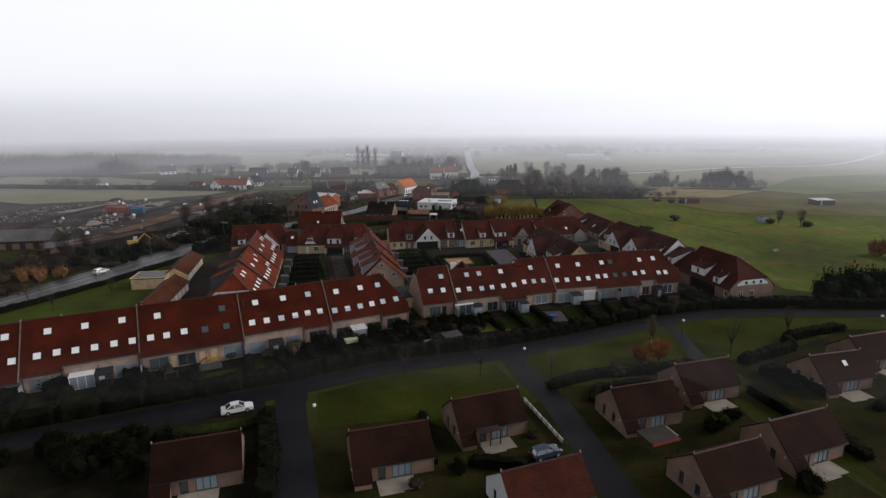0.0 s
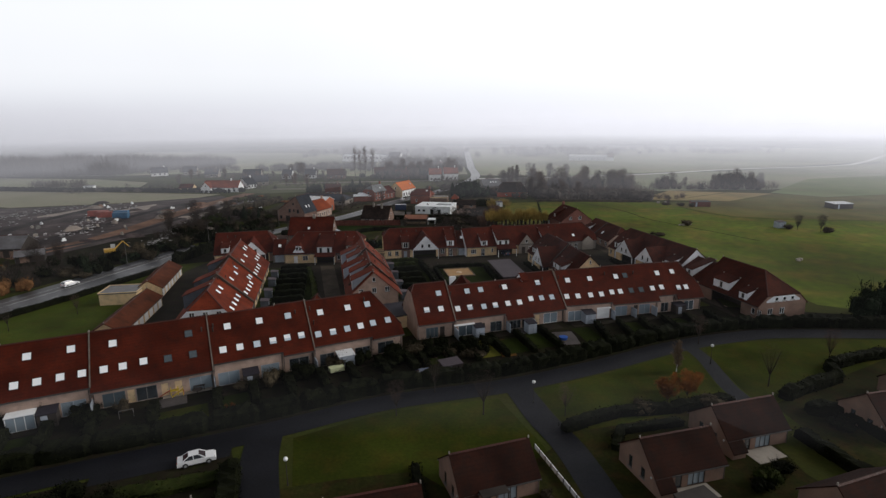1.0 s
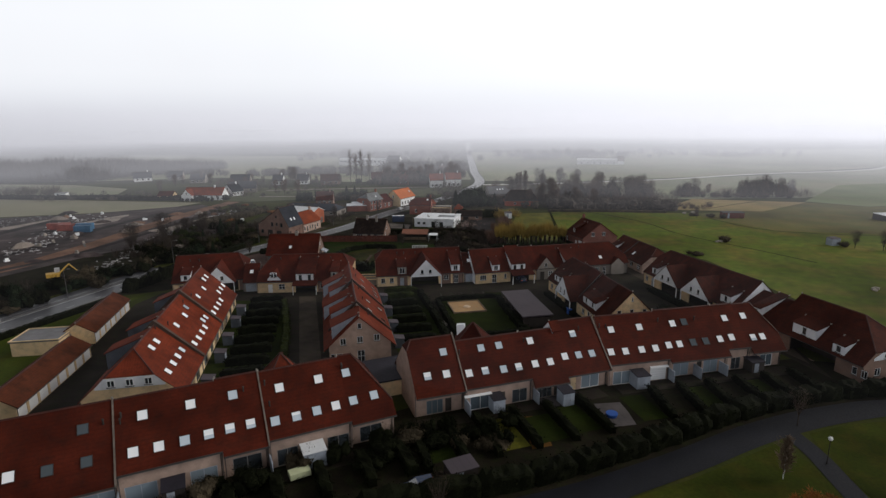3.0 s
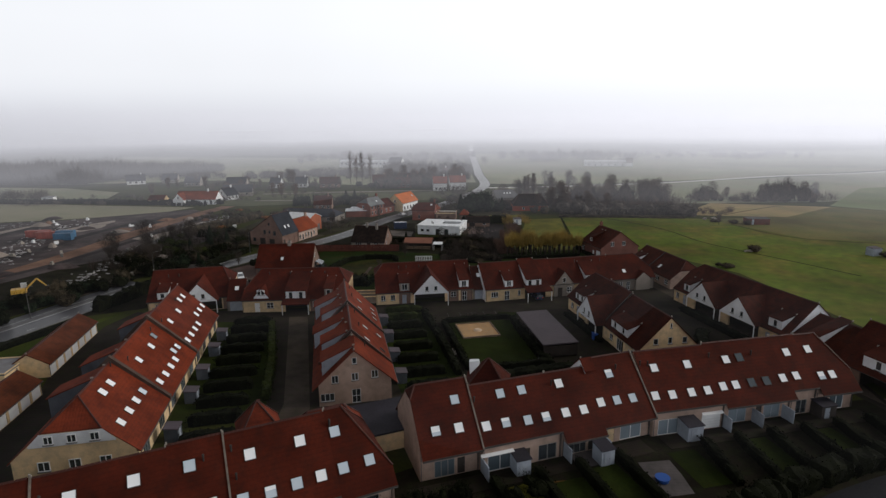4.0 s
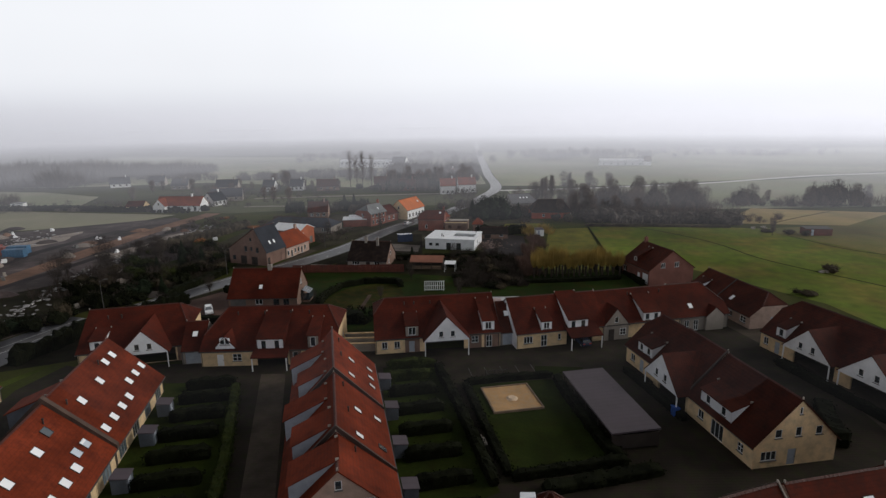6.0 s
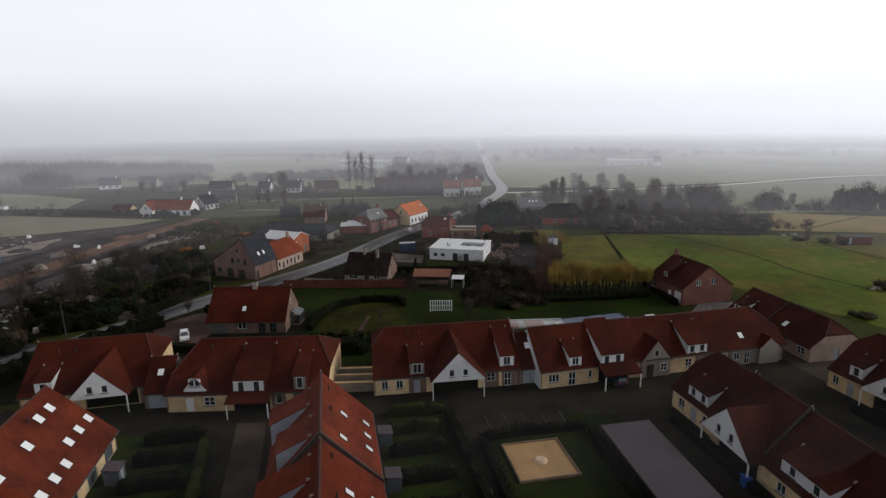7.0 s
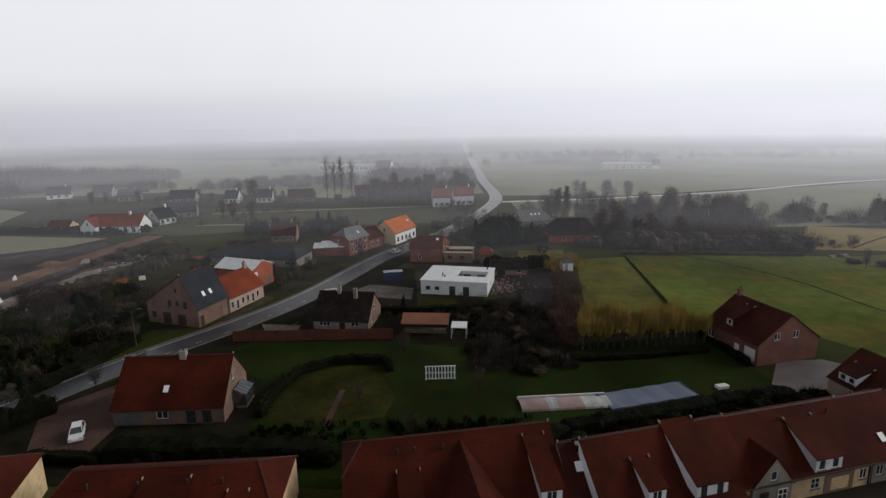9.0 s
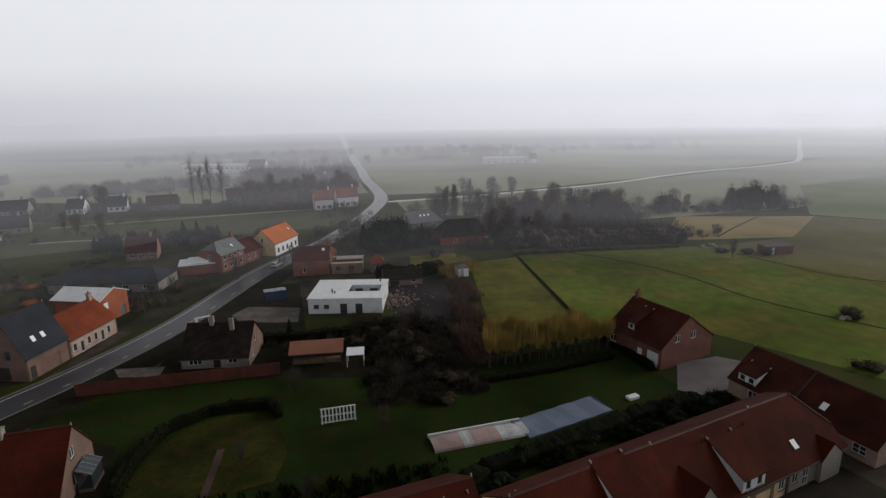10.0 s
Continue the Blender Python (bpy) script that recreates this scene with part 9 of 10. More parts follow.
part("sand", mb, SANDM, sp)
mb = MB()
mb.cyl(3.5, 3.3, 0.2, 0.46, 0.95, 0.55, 14)
part("sand_heap", mb, material("dry_sand", (0.62, 0.47, 0.33), 0.95, 0.8, 1.15, 0.4, 6, 0.3), sp, "pale heap of dry sand")
for q in ((-0.2, -0.2, 7.2, 0.0), (-0.2, 7.2, 7.2, 7.4), (-0.2, 0.0, 0.0, 7.2), (7.0, 0.0, 7.2, 7.2)):
    mb = MB()
    mb.box(q[0], q[1], 0, q[2], q[3], 0.34)
    part("edge_board", mb, WOOD, sp)
for i, (x, y, a) in enumerate(((-1.2, 151.5, 12), (0.4, 146.6, 12))):
    b = thing("bench", "pale timber bench at the lawn's edge", "bench", pose(x, y, 0, 0, 0, 100), "benches")
    for j in range(3):
        mb = MB()
        mb.box(0, j * 0.15, 0.42, 1.8, j * 0.15 + 0.12, 0.46)
        part("seat_slat", mb, SLAB, b)
    mb = MB()
    mb.box(0, 0.44, 0.55, 1.8, 0.48, 0.85)
    part("backrest", mb, SLAB, b)
    for q in (0.15, 1.6):
        mb = MB()
        mb.box(q, 0.02, 0, q + 0.08, 0.4, 0.42)
        part("leg", mb, DARKWOOD, b)
WORN = material("worn_marking", (0.085, 0.08, 0.074), 0.85, 0.6, 1.2, 0.5, 5, 0.1)
fr = thing("low_gate", "dark timber trellis at the head of the play lawn", "trellis", pose(1.4, 166.2, 0, 0, 0, 8))
for i in range(6):
    mb = MB()
    mb.box(i * 0.7, 0, 0, i * 0.7 + 0.08, 0.08, 1.2)
    part("post", mb, DARKWOOD, fr)
for z in (0.5, 1.0):
    mb = MB()
    mb.box(0, 0.01, z, 3.6, 0.07, z + 0.08)
    part("rail", mb, DARKWOOD, fr)
for i in range(5):
    mb = MB()
    x, y = -0.6 + i * 2.6, 165.9 + i * 0.3
    ribbon(mb, [Vector((x, y)), Vector((x - 0.6, y + 3.6))], 0.05, -0.05, 0.045)
    tagged(part("parking_line", mb, WORN), "faint pale parking line on the paving", "marking", "parking lines", "structure")

sheet("grass_patch", [(9.9, 170.2), (17.8, 169.4), (16.4, 166.9), (12.4, 166.9), (9.2, 167.0)], 0.034, LAWN_D, "worn grass patch beside the parking bays", "lawn")
sheet("grass_patch", [(-2.0, 164.4), (2.6, 165.6), (9.2, 166.7), (11.6, 166.9), (11.4, 166.3), (3, 165.0)], 0.034, LAWN_D, "thin grass strip before the parking bays", "lawn")

# garden sheds and screens against the terraces


def hut(x, y, a, w, d, h, wall, roof, label, category="shed"):
    s = thing("garden_hut", label, category, pose(x, y, 0, 0, 0, a), "garden huts")
    mb = MB()
    mb.box(0, 0, 0, w, d, h)
    part("wall", mb, wall, s)
    mb = MB()
    mb.slab([[(-0.1, -0.15, h + 0.05), (w + 0.1, -0.15, h + 0.05), (w + 0.1, d + 0.1, h + 0.28), (-0.1, d + 0.1, h + 0.28)]], 0.1)
    part("roof", mb, roof, s)
    mb = MB()
    mb.box(w * 0.2, -0.06, 0.05, w * 0.2 + 0.8, 0.0, h - 0.25)
    dr = part("door", mb, GREYW, s)
    mb = MB()
    mb.box(w * 0.2 + 0.68, -0.1, 0.9, w * 0.2 + 0.74, -0.06, 1.0)
    part("handle", mb, DARKWOOD, dr)
    return s


for u, v in ((12.8, -2.6), (23.2, -4.1)):
    x, y = local(RA, RAA, u, v)
    hut(x, y, RAA, 1.8, 2.0, 2.1, GREYW, DARKFELT, "small pale hut with a dark roof against a terrace")
x, y = local(RB, RBA, 3.65, -2.9)
hut(x, y, RBA, 2.2, 2.2, 2.2, GREYW, DARKFELT, "small pale hut with a dark roof against a terrace")
for u in (30.65, 57.65):
    x, y = local(LO, LA, u, -2.5)
    hut(x, y, LA, 2.3, 2.2, 2.1, DARKWOOD, DARKFELT, "small dark garden hut against a terrace")
x, y = local(LO, LA, 72.9, -2.5)
hut(x, y, LA, 2.7, 2.1, 2.2, GREYW, WHITEROOF, "small pale porch hut against a terrace")
gr = thing("garden_room", "white-framed glass garden room against a terrace", "garden room", pose(*local(LO, LA, 27.0, -2.0), 0, 0, 0, LA))
for x in (0.0, 1.1, 2.2, 3.32):
    mb = MB()
    mb.box(x, 0, 0, x + 0.08, 0.08, 2.2)
    part("post", mb, PAINT, gr)
for x in (0.0, 3.32):
    mb = MB()
    mb.box(x, 0.08, 2.12, x + 0.08, 1.75, 2.2)
    part("side_beam", mb, PAINT, gr)
mb = MB()
mb.box(-0.05, -0.1, 2.2, 3.45, 1.75, 2.34)
part("roof", mb, WHITEROOF, gr)
for x in (0.08, 1.18, 2.28):
    mb = MB()
    mb.box(x, 0.03, 0.1, x + 1.02, 0.05, 2.2)
    part("pane", mb, GLASS_B, gr)
mb = MB()
mb.box(0.0, -0.02, 0.0, 3.4, 0.1, 0.1)
part("sill", mb, PAINT, gr)
for u in (-1, 9.5, 17.5, 27, 34.5):
    x, y = local(OO, OA, u, -3.1)
    hut(x, y, OA, 1.9, 1.7, 1.8, BOARD, FELT, "weathered blue-grey garden hut beside a terrace")
for u in (4.5, 13, 22, 31):
    x, y = local(MO, MA, u, -3.0)
    hut(x, y, MA, 1.9, 1.6, 1.8, BOARD, FELT, "weathered blue-grey garden hut beside a terrace")
def screen(x, y, a, L, h=1.9):
    mb = MB()
    mb.box(0, -0.05, 0, L, 0.05, h)
    mb.box(0, -0.08, h, L, 0.08, h + 0.06)
    tagged(part("garden_screen", mb, GREYW, None, m=pose(x, y, 0, 0, 0, a)), "pale boarded screen between two terraces", "screen", "garden screens")


for u in (9.3, 20.1, 25.6):
    screen(*local(RA, RAA, u, -0.1), RAA - 90, 2.4)
for u in (10.6, 15.5, 20.3):
    screen(*local(RB, RBA, u, -0.1), RBA - 90, 2.1)
hut(*local(RB, RBA, 25.0, -2.0), RBA, 2.4, 1.9, 1.9, DARKWOOD, DARKFELT, "small dark hut with a felt roof against a terrace")
for u in (20.6, 37.0, 53.4, 69.3):
    screen(*local(LO, LA, u, 0.1), LA - 90, 2.3)
# awnings, patios and garden things
for o, a, u, w, lab in ((RA, RAA, 11.1, 4.2, 1), (RB, RBA, 8.7, 3.1, 2)):
    x, y = local(o, a, u, -0.7)
    mb = MB()
    mb.slab([[(-w / 2, -0.32, 2.42), (w / 2, -0.32, 2.42), (w / 2, 0.08, 2.56), (-w / 2, 0.08, 2.56)]], 0.12)
    tagged(part("awning", mb, PAINT, None, m=pose(x, y, 0, 0, 0, a)), "rolled white awning over a patio door", "awning", "awnings")
for i, (o, a, u, w, d) in enumerate([(RA, RAA, u, 4.6, 3.0) for u in (2.5, 7, 12, 18, 23, 29)] + [(RB, RBA, u, 4.6, 3.2) for u in (3, 8.4, 14, 19, 24, 30)] + [(LO, LA, u, 4.6, 3.0) for u in (18, 24, 30, 47, 56, 61.5, 66.6, 72, 77.5, 82)]):
    x, y = local(o, a, u - w / 2, -d - 0.65)
    mb = MB()
    mb.box(0, 0, 0.02, w, d - 0.1, 0.09)
    tagged(part("patio", mb, PATIOST if i in (4, 15) else PAVING, None, m=pose(x, y, 0, 0, 0, a)), "slab patio before a terraced house", "patio", "patios")
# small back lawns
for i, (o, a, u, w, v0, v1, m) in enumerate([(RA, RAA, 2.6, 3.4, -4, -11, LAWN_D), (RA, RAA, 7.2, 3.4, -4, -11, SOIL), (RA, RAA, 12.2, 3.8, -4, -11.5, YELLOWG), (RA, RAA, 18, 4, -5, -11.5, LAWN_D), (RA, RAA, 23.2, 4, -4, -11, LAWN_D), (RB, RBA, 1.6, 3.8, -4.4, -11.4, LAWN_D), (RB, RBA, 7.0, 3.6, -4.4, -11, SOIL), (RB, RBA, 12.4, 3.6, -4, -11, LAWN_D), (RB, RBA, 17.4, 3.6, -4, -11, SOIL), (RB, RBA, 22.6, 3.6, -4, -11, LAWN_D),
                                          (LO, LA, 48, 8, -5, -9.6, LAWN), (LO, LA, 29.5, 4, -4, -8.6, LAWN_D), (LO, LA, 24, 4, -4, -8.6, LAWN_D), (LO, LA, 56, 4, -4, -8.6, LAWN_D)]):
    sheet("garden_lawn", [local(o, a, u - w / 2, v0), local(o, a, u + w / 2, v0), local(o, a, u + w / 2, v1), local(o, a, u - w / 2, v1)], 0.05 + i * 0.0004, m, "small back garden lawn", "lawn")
sheet("patio_court", [local(RB, RBA, u, v) for u, v in ((-4.9, -5.4), (-0.9, -5.8), (-1.2, -8.6), (-1.9, -12.0), (-5.4, -11.8), (-5.2, -8.0))], 0.06, PATIOST, "mauve-grey slab patio in a back garden", "patio")
tb = thing("paddling_tub", "blue plastic tub on a slab patio", "tub", pose(*local(RB, RBA, -4.1, -9.2), 0.07))
mb = MB()
mb.cyl(0, 0, 0, 0.5, 0.7, 0.85, 14)
part("shell", mb, BLUE, tb)
ps = thing("play_frame", "yellow and red plastic play frame with a slide", "play frame", pose(-41.4, 90.1, 0, 0, 0, 20))
for x in (0, 1.0):
    for y in (0, 1.0):
        mb = MB()
        mb.box(x, y, 0, x + 0.12, y + 0.12, 1.5)
        part("post", mb, YELP, ps)
mb = MB()
mb.box(-0.05, -0.05, 0.8, 1.17, 1.17, 0.92)
part("platform", mb, YELP, ps)
mb = MB()
mb.slab([[(-1.6, 0.2, 0.15), (0, 0.2, 0.95), (0, 0.9, 0.95), (-1.6, 0.9, 0.15)]], 0.08)
part("slide", mb, RED, ps)
ww = thing("garden_bench_set", "dark garden table on a patio", "table", pose(-38.6, 91.7, 0.06, 0, 0, 20))
mb = MB()
mb.box(0, 0, 0.7, 1.6, 0.9, 0.75)
part("tabletop", mb, DARKWOOD, ww)
for x in (0.05, 1.45):
    for y in (0.05, 0.75):
        mb = MB()
        mb.box(x, y, 0, x + 0.1, y + 0.1, 0.7)
        part("leg", mb, DARKWOOD, ww)
bl = thing("ball", "yellow ball lying in a garden", "ball", pose(-23.3, 95.5, 0.3))
bm = bmesh.new()
bmesh.ops.create_icosphere(bm, subdivisions=2, radius=0.3)
me = bpy.data.meshes.new("shell")
bm.to_mesh(me)
bm.free()
part("shell", me, YELP, bl)
sl = thing("trailer", "pale yellow covered trailer in a garden", "trailer", pose(-18.2, 96.8, 0, 0, 0, 30))
mb = MB()
mb.box(0, 0, 0.4, 2.4, 1.3, 1.1)
part("box", mb, PALEG, sl)
mb = MB()
for x in (0.9, 1.5):
    mb.tube((x, -0.08, 0.3), (x, 0.06, 0.3), 0.28, 0.28, 10)
part("wheel", mb, TYRE, sl)
hut(0.4, 96.0, 24, 3.4, 2.2, 1.8, DARKWOOD, FELT, "dark timber hut with a felt roof in a garden")
gs = thing("goal_frame", "thin white goal frame in a garden", "goal", pose(-45.6, 83.6, 0, 0, 0, 26))
mb = MB()
for a, b in (((0, 0, 0), (0, 0, 1.2)), ((0, 0, 1.2), (1.8, 0, 1.2)), ((1.8, 0, 1.2), (1.8, 0, 0))):
    mb.tube(a, b, 0.04, 0.04, 6)
part("frame", mb, KERB, gs)
# white fence along the side lane
fe = thing("white_fence", "low white post-and-rail fence along a lane", "fence", pose(11.9, 75.6, 0, 0, 0, -73.2))
for i in range(9):
    mb = MB()
    mb.box(i * 1.5, -0.09, 0, i * 1.5 + 0.14, 0.09, 0.75)
    part("post", mb, DARKWOOD, fe)
    if i < 8:
        mb = MB()
        mb.box(i * 1.5 + 0.14, -0.05, 0.15, i * 1.5 + 1.5, 0.05, 0.75)
        part("panel", mb, PAINT, fe)
rc = thing("open_canopy", "dark flat canopy with a red front beside a bungalow", "canopy", pose(25.6, 60.6, 0, 0, 0, 20))
mb = MB()
mb.slab([[(0, 0, 2.1), (4.2, 0, 2.1), (4.2, 3.2, 2.25), (0, 3.2, 2.25)]], 0.12)
part("roof", mb, DARKWOOD, rc)
mb = MB()
mb.box(0, -0.06, 1.85, 4.2, 0.0, 2.1)
part("fascia", mb, RED, rc)
for x, y in ((0.1, 0.1), (4.0, 0.1), (0.1, 3.0), (4.0, 3.0)):
    mb = MB()
    mb.box(x, y, 0, x + 0.1, y + 0.1, 2.0)
    part("post", mb, DARKWOOD, rc)
# flat grey roof between the two terraces
fl = thing("flat_roofed_passage", "dark flat-roofed store between two terraces", "store", pose(-12.6, 116.2, 0, 0, 0, 22))
mb = MB()
mb.box(0, 0, 0, 8.0, 8.0, 2.5)
part("wall", mb, CREAM, fl)
mb = MB()
mb.box(-0.2, -0.2, 2.5, 8.2, 8.2, 2.75)
part("flat_roof", mb, DARKFELT, fl)
# pyramid-roofed porches behind the terraces
h = House("rear_wing", "small hip-roofed wing with orange-brown tiles behind the terrace", -25.6, 112.8, 25, 5.0, 2.5, 2.5, 4.4, 4.4, 8.0, CREAM, ROOF_M, (4.4, 2.6), (4.4, 2.6), 0.3, 0.1, 0.1, [("b", 2.7, 0.9, 1.2, 1.2, "win")], category="house wing")
h = House("rear_wing", "small hip-roofed wing with orange-brown tiles behind the terrace", -18.6, 109.6, 25, 9.4, 3.0, 3.0, 4.6, 4.6, 8.0, CREAM, ROOF_M, (4.6, 2.6), (4.6, 2.8), 0.3, 0.1, 0.1, [("b", 4.0, 0.9, 1.2, 1.2, "win")], category="house wing")

# ---- building site ----
def container(x, y, a, mat, label, L=6.0):
    c = thing("container", label, "container", pose(x, y, 0, 0, 0, a), "site containers")
    mb = MB()
    mb.box(0, 0, 0.1, L, 2.4, 2.6)
    part("body", mb, mat, c)
    for i in range(int(L / 0.8)):
        mb = MB()
        mb.box(i * 0.8 + 0.2, -0.05, 0.2, i * 0.8 + 0.5, -0.003, 2.5)
        part("rib", mb, mat, c)
    mb = MB()
    mb.box(-0.02, 0.1, 0.2, 0.0, 2.3, 2.5)
    part("door", mb, mat, c)


container(-143.5, 251, 10, CONTB, "blue steel site container on mud")
container(-146, 256, 10, CONTB, "blue steel site container on mud")
container(-158, 257, 6, CONTR, "red steel site container on mud", 8)
container(-152, 254, 12, CONTR, "red steel site container on mud")
ex = thing("excavator", "yellow tracked excavator parked on the building site", "excavator", pose(-105.5, 184.6, 0, 0, 0, 35))
mb = MB()
for y in (-1.2, 0.8):
    mb.box(-1.9, y, 0, 1.9, y + 0.5, 0.8)
part("crawler", mb, TYRE, ex)
mb = MB()
mb.box(-1.8, -1.2, 0.9, 1.3, 1.2, 1.9)
part("body", mb, YELLOW, ex)
mb = MB()
mb.box(0.2, 0.2, 1.9, 1.4, 1.2, 3.0)
part("cab", mb, POLY, ex)
mb = MB()
mb.tube((1.2, -0.4, 1.7), (3.6, -0.4, 4.0), 0.25, 0.2, 4)
mb.tube((3.6, -0.4, 4.0), (5.4, -0.4, 1.8), 0.2, 0.15, 4)
part("arm", mb, YELLOW, ex)
mb = MB()
mb.box(5.0, -0.9, 1.0, 5.8, 0.1, 1.9)
part("bucket", mb, DARKWOOD, ex)
r1 = random.Random(9)
for i in range(26):
    x, y = r1.uniform(-180, -86), r1.uniform(205, 300)
    mb = MB()
    w, h = r1.uniform(1.5, 5), r1.uniform(0.5, 1.8)
    n = 9
    ring = [(w * math.cos(6.283 * t / n) * r1.uniform(.7, 1.2), w * 0.7 * math.sin(6.283 * t / n) * r1.uniform(.7, 1.2)) for t in range(n)]
    for t in range(n):
        a, b = ring[t], ring[(t + 1) % n]
        mb.face((a[0], a[1], 0), (b[0], b[1], 0), (b[0] * .45, b[1] * .45, h * .8), (a[0] * .45, a[1] * .45, h * .8))
        mb.face((a[0] * .45, a[1] * .45, h * .8), (b[0] * .45, b[1] * .45, h * .8), (0, 0, h))
    tagged(part("earth_mound", mb, r1.choice((MUD, MUD, TRACK, GRAVEL)), None, m=pose(x, y, 0, 0, 0, r1.uniform(0, 180))), "mound of bare earth on a building site", "mound", "earth mounds")
for i in range(30):
    x, y = r1.uniform(-170, -84), r1.uniform(200, 296)
    mb = MB()
    mb.box(0, 0, 0, r1.uniform(0.8, 2.4), r1.uniform(0.5, 1.2), r1.uniform(0.3, 0.9))
    mb.box(0.2, 0.1, 0.3, r1.uniform(0.7, 1.6), r1.uniform(0.4, 0.9), 1.1)
    tagged(part("pallet_stack", mb, r1.choice((SLAB, KERB, KERB, PAINT)), None, m=pose(x, y, 0.03, 0, 0, r1.uniform(0, 180))), "pale stacked building material on pallets", "pallet", "pallets")
# long low sheds across the main road
for x, y, a, L, d, e, z, lab in ((-153, 178.6, 8, 21.5, 5.0, 3.2, 6.2, "long dark barn with a grey sheet roof beside the road"), (-127.4, 173.0, 31, 7.4, 2.6, 2.3, 3.6, "small dark shed beside the road")):
    h = House("site_shed", lab, x, y, a, L, d, d, e, e, z, DARKWOOD, BITUMEN, None, None, 0.4, 0.2, 0.2, [("f", 2.4 + i * 4.2, 0.05, 2.4, 2.0, "garage", TAN) for i in range(int(L / 4.2))], category="shed")
hut(-223, 357, 5, 6, 3.4, 2.6, PAINT, BITUMEN, "small white field shed far across the fields")
# meadow shelters
for x, y, a, w, d, wl, rf, lab in ((118, 271.5, -6, 8.5, 4, REDWOOD, DARKWOOD, "dark red field shelter on the meadow"), (178, 261, 4, 9, 6, DARKWOOD, WHITEROOF, "dark field shed with a pale roof"), (127, 217.5, 12, 3.2, 2.4, GREYW, FELT, "small grey field shelter"), (26.4, 275.4, 4, 2.8, 3.0, PAINT, FELT, "small white hut at the paddock's corner")):
    hut(x, y, a, w, d, 2.3, wl, rf, lab)
for i, (x, y) in enumerate(((92.5, 224.5), (95.5, 224.8), (104, 168), (107, 283), (112, 284))):
    mb = MB()
    for j in range(4):
        mb.box(j * 0.8, (j % 2) * 0.5, 0, j * 0.8 + 0.7, (j % 2) * 0.5 + 0.9, 0.3 + 0.15 * (j % 3))
    tagged(part("feed_trough", mb, SLAB, None, m=pose(x, y, 0.03, 0, 0, 20 * i)), "pale low feed trough in the grass", "trough", "troughs")
cr_ = thing("garden_crate", "low white crate with a slatted lid on the lawn", "crate", pose(34.4, 207.2, 0, 0, 0, 12))
mb = MB()
mb.box(0, 0, 0, 1.8, 1.0, 0.42)
part("box", mb, PAINT, cr_)
for j in range(4):
    mb = MB()
    mb.box(-0.05, 0.02 + j * 0.25, 0.42, 1.85, 0.23 + j * 0.25, 0.46)
    part("lid_slat", mb, WHITEROOF, cr_)
# gate posts at the white bungalow's drive
gp = thing("gateway", "white gate pillars with a beam at a drive", "gateway", pose(-34.2, 256.0, 0, 0, 0, 20))
for x in (0, 2.6):
    mb = MB()
    mb.box(x, 0, 0, x + 0.5, 0.5, 1.9)
    part("pillar", mb, PAINT, gp)
mb = MB()
mb.box(-0.1, 0.05, 1.9, 3.2, 0.45, 2.1)
part("beam", mb, PAINT, gp)
# stored blue machinery
container(-21.5, 268, 10, CARB, "dark blue trailer in a yard", 5)
# blue things under the white gable
hut(27.2, 153.8, 99, 0.8, 0.8, 1.1, BLUE, BLUE, "blue plastic bin under a carport", "bin")

# toys and a grill on a terrace patio
ts = thing("toy_slide", "small yellow plastic slide on a garden patio", "slide", pose(-41.0, 89.6, 0, 0, 0, 25))
mb = MB()
mb.slab([[(0, 0, 0.1), (1.6, 0, 1.1), (1.6, 0.5, 1.1), (0, 0.5, 0.1)]], 0.06)
part("chute", mb, YELP, ts)
for y in (-0.05, 0.5):
    mb = MB()
    mb.box(1.55, y, 0, 1.63, y + 0.06, 1.35)
    part("rail", mb, YELP, ts)
for k in range(3):
    mb = MB()
    mb.box(1.64, 0.0, 0.25 + k * 0.3, 1.72, 0.5, 0.3 + k * 0.3)
    part("rung", mb, RED, ts)
gr = thing("garden_table", "dark round table on a garden patio", "table", pose(-37.7, 91.0, 0))
mb = MB()
mb.cyl(0, 0, 0.7, 0.75, 0.75, 0.75, 16)
part("tabletop", mb, DARKWOOD, gr)
mb = MB()
mb.cyl(0, 0, 0.0, 0.7, 0.08, 0.08, 8)
part("stem", mb, DARKWOOD, gr)
mb = MB()
mb.box(0, 0, 0.03, 7.6, 3.0, 0.09)
tagged(part("patio", mb, SLAB, None, m=pose(-42.2, 89.2, 0, 0, 0, 26)), "pale slab patio before a terraced house", "patio", "patios")

# litter, planks and stone heaps strewn over the building site
LITTER = material("site_litter", (0.27, 0.26, 0.26), 0.8, 0.25, 1.8, 0.7, 4, 0.2, vary=0.3)
rr = random.Random(63)
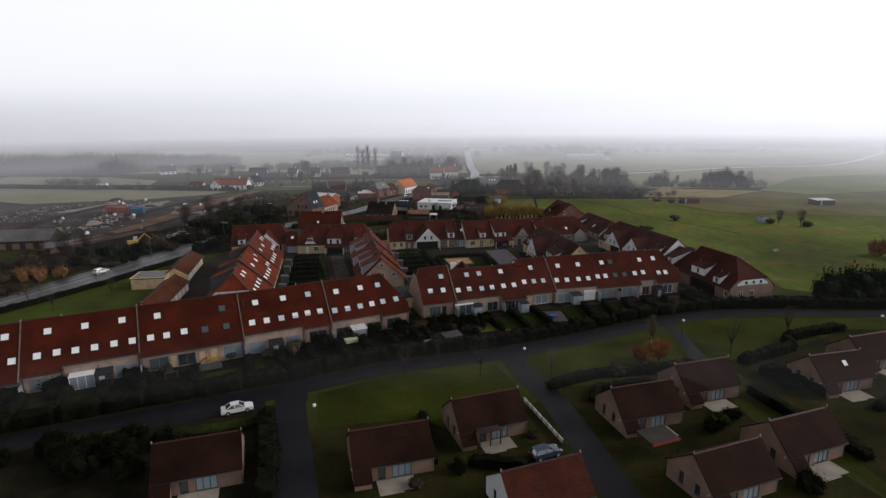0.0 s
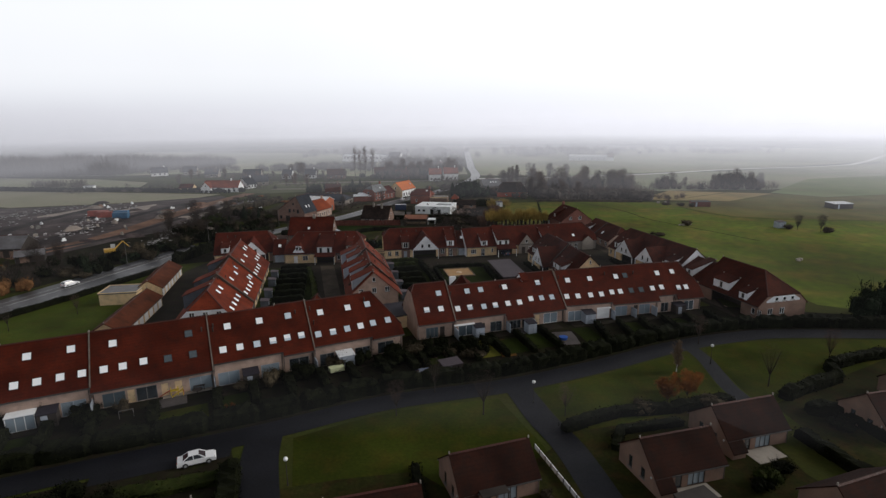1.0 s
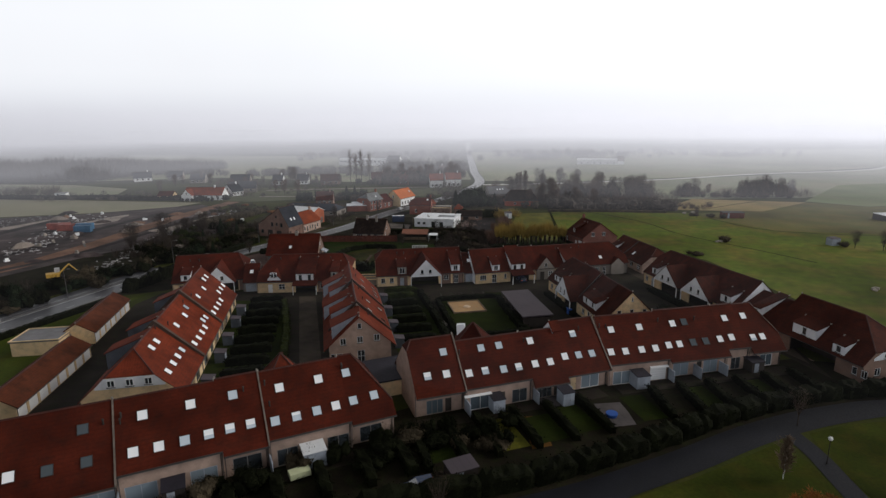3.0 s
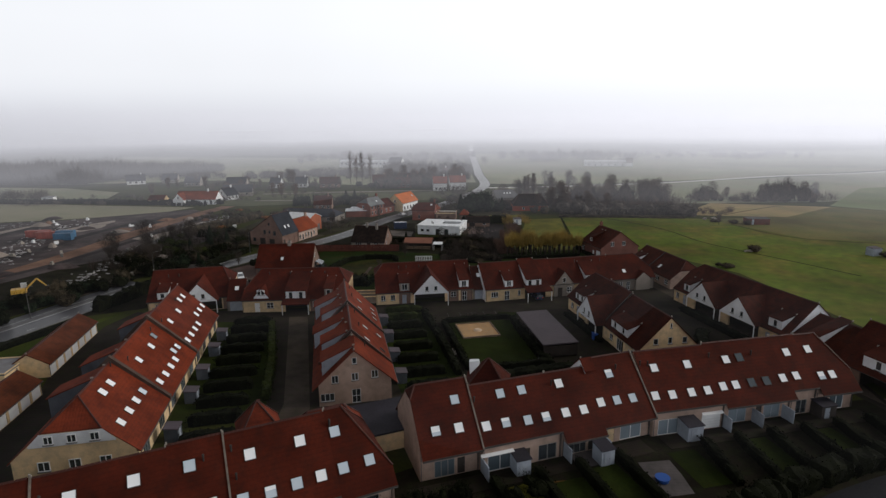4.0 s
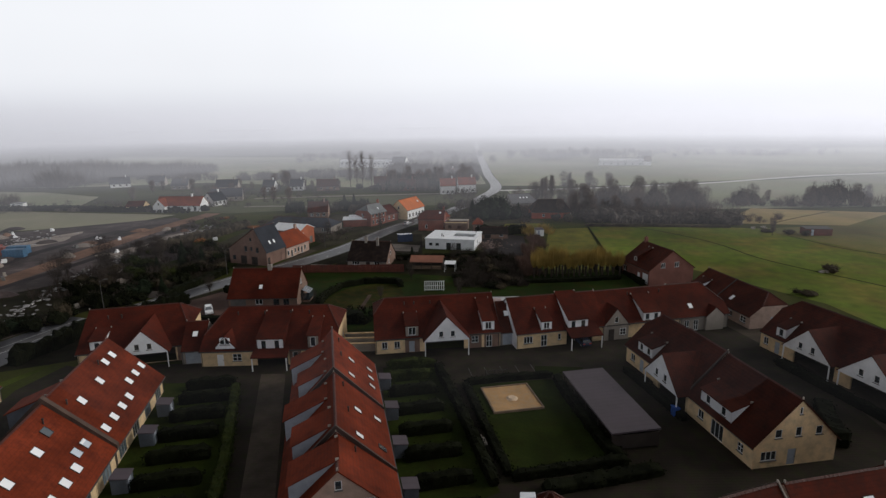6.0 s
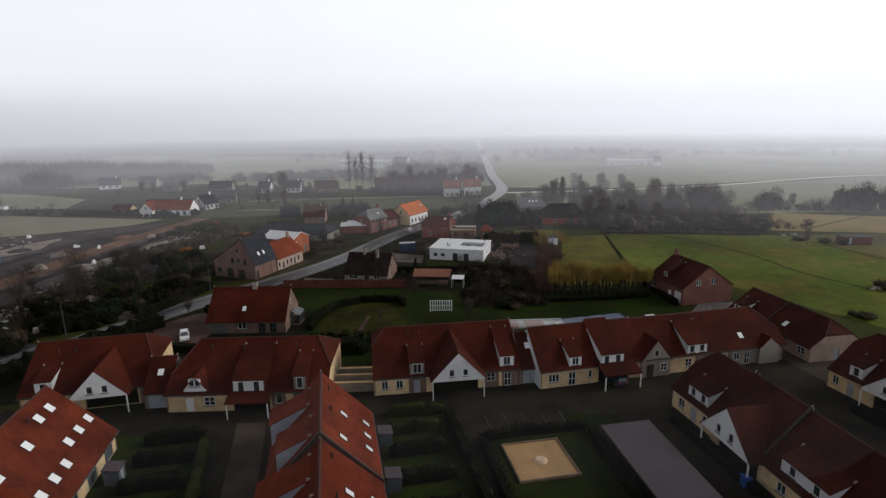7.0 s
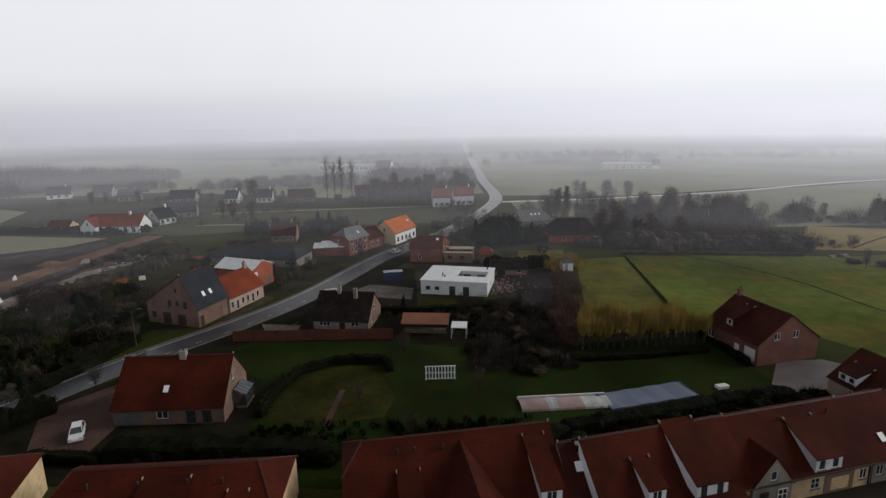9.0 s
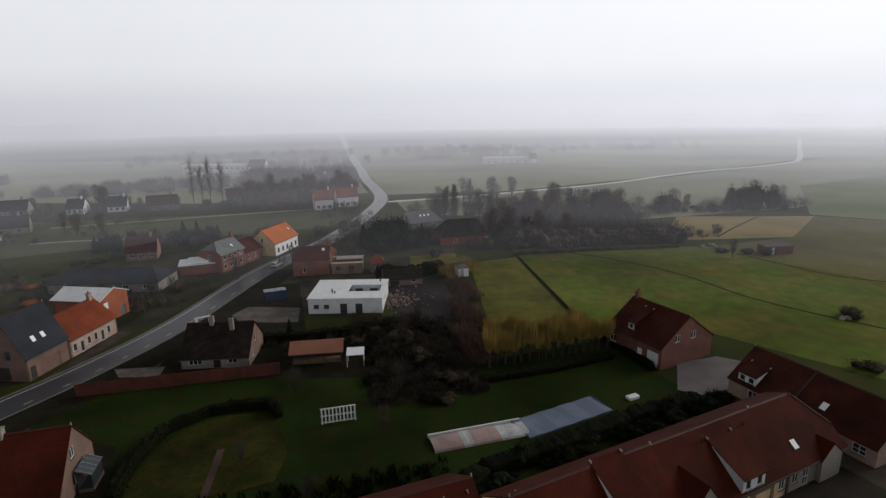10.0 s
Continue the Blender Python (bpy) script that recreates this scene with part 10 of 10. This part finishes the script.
for line, cnt, wid, lab in (([(-100, 196), (-103, 225), (-104, 262), (-100, 300)], 230, 3.5, "pale stones and litter strewn along the site's edge"), ([(-140, 214), (-150, 250), (-158, 285)], 200, 9.0, "pale rubble and planks strewn over the mud"), ([(-190, 232), (-196, 262), (-180, 288)], 170, 14.0, "pale rubble and planks strewn over the mud")):
    mb = MB()
    pts = smooth(line, 10)
    for _ in range(cnt):
        p = pts[rr.randrange(len(pts))]
        x, y = p.x + rr.gauss(0, wid * 0.5), p.y + rr.gauss(0, 3.5)
        a = rr.random() * 3.14
        l, w, hh = rr.uniform(0.3, 1.6), rr.uniform(0.2, 0.6), rr.uniform(0.05, 0.35)
        c, s_ = math.cos(a), math.sin(a)
        q = [(x + c * u - s_ * v, y + s_ * u + c * v) for u, v in ((-l / 2, -w / 2), (l / 2, -w / 2), (l / 2, w / 2), (-l / 2, w / 2))]
        mb.face(*[(px, py, hh) for px, py in q])
        for k in range(4):
            mb.face((*q[k], 0.0), (*q[(k + 1) % 4], 0.0), (*q[(k + 1) % 4], hh), (*q[k], hh))
    tagged(part("site_rubble", mb, LITTER), lab, "rubble", kind="stuff")
for k, (pts, w) in enumerate((([(-131, 190), (-121, 210), (-115, 240), (-112, 275), (-108, 300)], 3.0), ([(-145, 200), (-138, 232), (-138, 262), (-132, 296)], 4.0), ([(-165, 206), (-172, 240), (-170, 280)], 5.0))):
    mb = MB()
    ribbon(mb, smooth(pts, 8), w / 2, -w / 2, 0.05 + 0.004 * k)
    tagged(part("rutted_ground", mb, WETMUD), "dark wet ruts in the mud", "ground", kind="structure")

# ---- glowing sheets that stand in for mist over the land ----
def mist(name, radius, low, high, fade, glow, south=60, arc=72):
    """A thin see-through sheet on an arc that glows in place of mist, densest low down and fading upwards."""
    m = bpy.data.materials.new(name)
    m.use_nodes = True
    t = m.node_tree
    t.nodes.clear()
    L = t.links.new
    geo = t.nodes.new("ShaderNodeNewGeometry")
    s = t.nodes.new("ShaderNodeSeparateXYZ")
    L(geo.outputs["Position"], s.inputs[0])
    nz = t.nodes.new("ShaderNodeTexNoise")
    nz.inputs["Scale"].default_value, nz.inputs["Detail"].default_value = 0.012, 3
    L(geo.outputs["Position"], nz.inputs["Vector"])
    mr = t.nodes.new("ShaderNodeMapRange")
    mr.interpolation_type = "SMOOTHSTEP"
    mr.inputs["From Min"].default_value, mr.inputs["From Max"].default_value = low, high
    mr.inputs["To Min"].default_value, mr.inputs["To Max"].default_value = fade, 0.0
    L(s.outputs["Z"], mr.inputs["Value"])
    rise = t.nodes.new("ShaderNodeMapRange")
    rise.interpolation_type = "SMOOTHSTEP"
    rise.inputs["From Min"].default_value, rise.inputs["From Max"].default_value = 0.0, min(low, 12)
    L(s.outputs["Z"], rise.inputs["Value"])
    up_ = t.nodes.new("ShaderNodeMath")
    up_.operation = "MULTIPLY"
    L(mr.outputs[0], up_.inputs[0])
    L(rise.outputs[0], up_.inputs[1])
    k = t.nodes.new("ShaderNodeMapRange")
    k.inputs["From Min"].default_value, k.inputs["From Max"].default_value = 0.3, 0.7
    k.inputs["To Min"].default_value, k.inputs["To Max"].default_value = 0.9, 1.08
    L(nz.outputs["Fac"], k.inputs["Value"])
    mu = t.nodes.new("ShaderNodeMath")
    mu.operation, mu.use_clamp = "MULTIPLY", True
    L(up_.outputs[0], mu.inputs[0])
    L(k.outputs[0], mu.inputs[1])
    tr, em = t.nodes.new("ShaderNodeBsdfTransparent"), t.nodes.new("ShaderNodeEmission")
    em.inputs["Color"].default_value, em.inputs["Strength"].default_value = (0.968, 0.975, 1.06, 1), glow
    east = t.nodes.new("ShaderNodeMapRange")   # glow raised towards the east, where the veiled sun stands
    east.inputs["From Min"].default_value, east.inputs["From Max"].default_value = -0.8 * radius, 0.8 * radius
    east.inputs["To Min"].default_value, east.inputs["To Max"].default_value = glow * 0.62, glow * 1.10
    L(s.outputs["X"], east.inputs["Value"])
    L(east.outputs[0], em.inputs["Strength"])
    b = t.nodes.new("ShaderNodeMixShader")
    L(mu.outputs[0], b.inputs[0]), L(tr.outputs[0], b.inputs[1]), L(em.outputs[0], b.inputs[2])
    o = t.nodes.new("ShaderNodeOutputMaterial")
    L(b.outputs[0], o.inputs["Surface"])
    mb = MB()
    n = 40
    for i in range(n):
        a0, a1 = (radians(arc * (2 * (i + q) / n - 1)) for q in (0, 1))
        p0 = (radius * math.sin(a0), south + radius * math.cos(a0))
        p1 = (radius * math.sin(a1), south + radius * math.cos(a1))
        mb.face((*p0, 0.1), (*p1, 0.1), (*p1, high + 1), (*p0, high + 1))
    ob = tagged(part(name, mb, m), "thin glowing sheet standing in for mist", "mist", kind="structure")
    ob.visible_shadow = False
    return ob


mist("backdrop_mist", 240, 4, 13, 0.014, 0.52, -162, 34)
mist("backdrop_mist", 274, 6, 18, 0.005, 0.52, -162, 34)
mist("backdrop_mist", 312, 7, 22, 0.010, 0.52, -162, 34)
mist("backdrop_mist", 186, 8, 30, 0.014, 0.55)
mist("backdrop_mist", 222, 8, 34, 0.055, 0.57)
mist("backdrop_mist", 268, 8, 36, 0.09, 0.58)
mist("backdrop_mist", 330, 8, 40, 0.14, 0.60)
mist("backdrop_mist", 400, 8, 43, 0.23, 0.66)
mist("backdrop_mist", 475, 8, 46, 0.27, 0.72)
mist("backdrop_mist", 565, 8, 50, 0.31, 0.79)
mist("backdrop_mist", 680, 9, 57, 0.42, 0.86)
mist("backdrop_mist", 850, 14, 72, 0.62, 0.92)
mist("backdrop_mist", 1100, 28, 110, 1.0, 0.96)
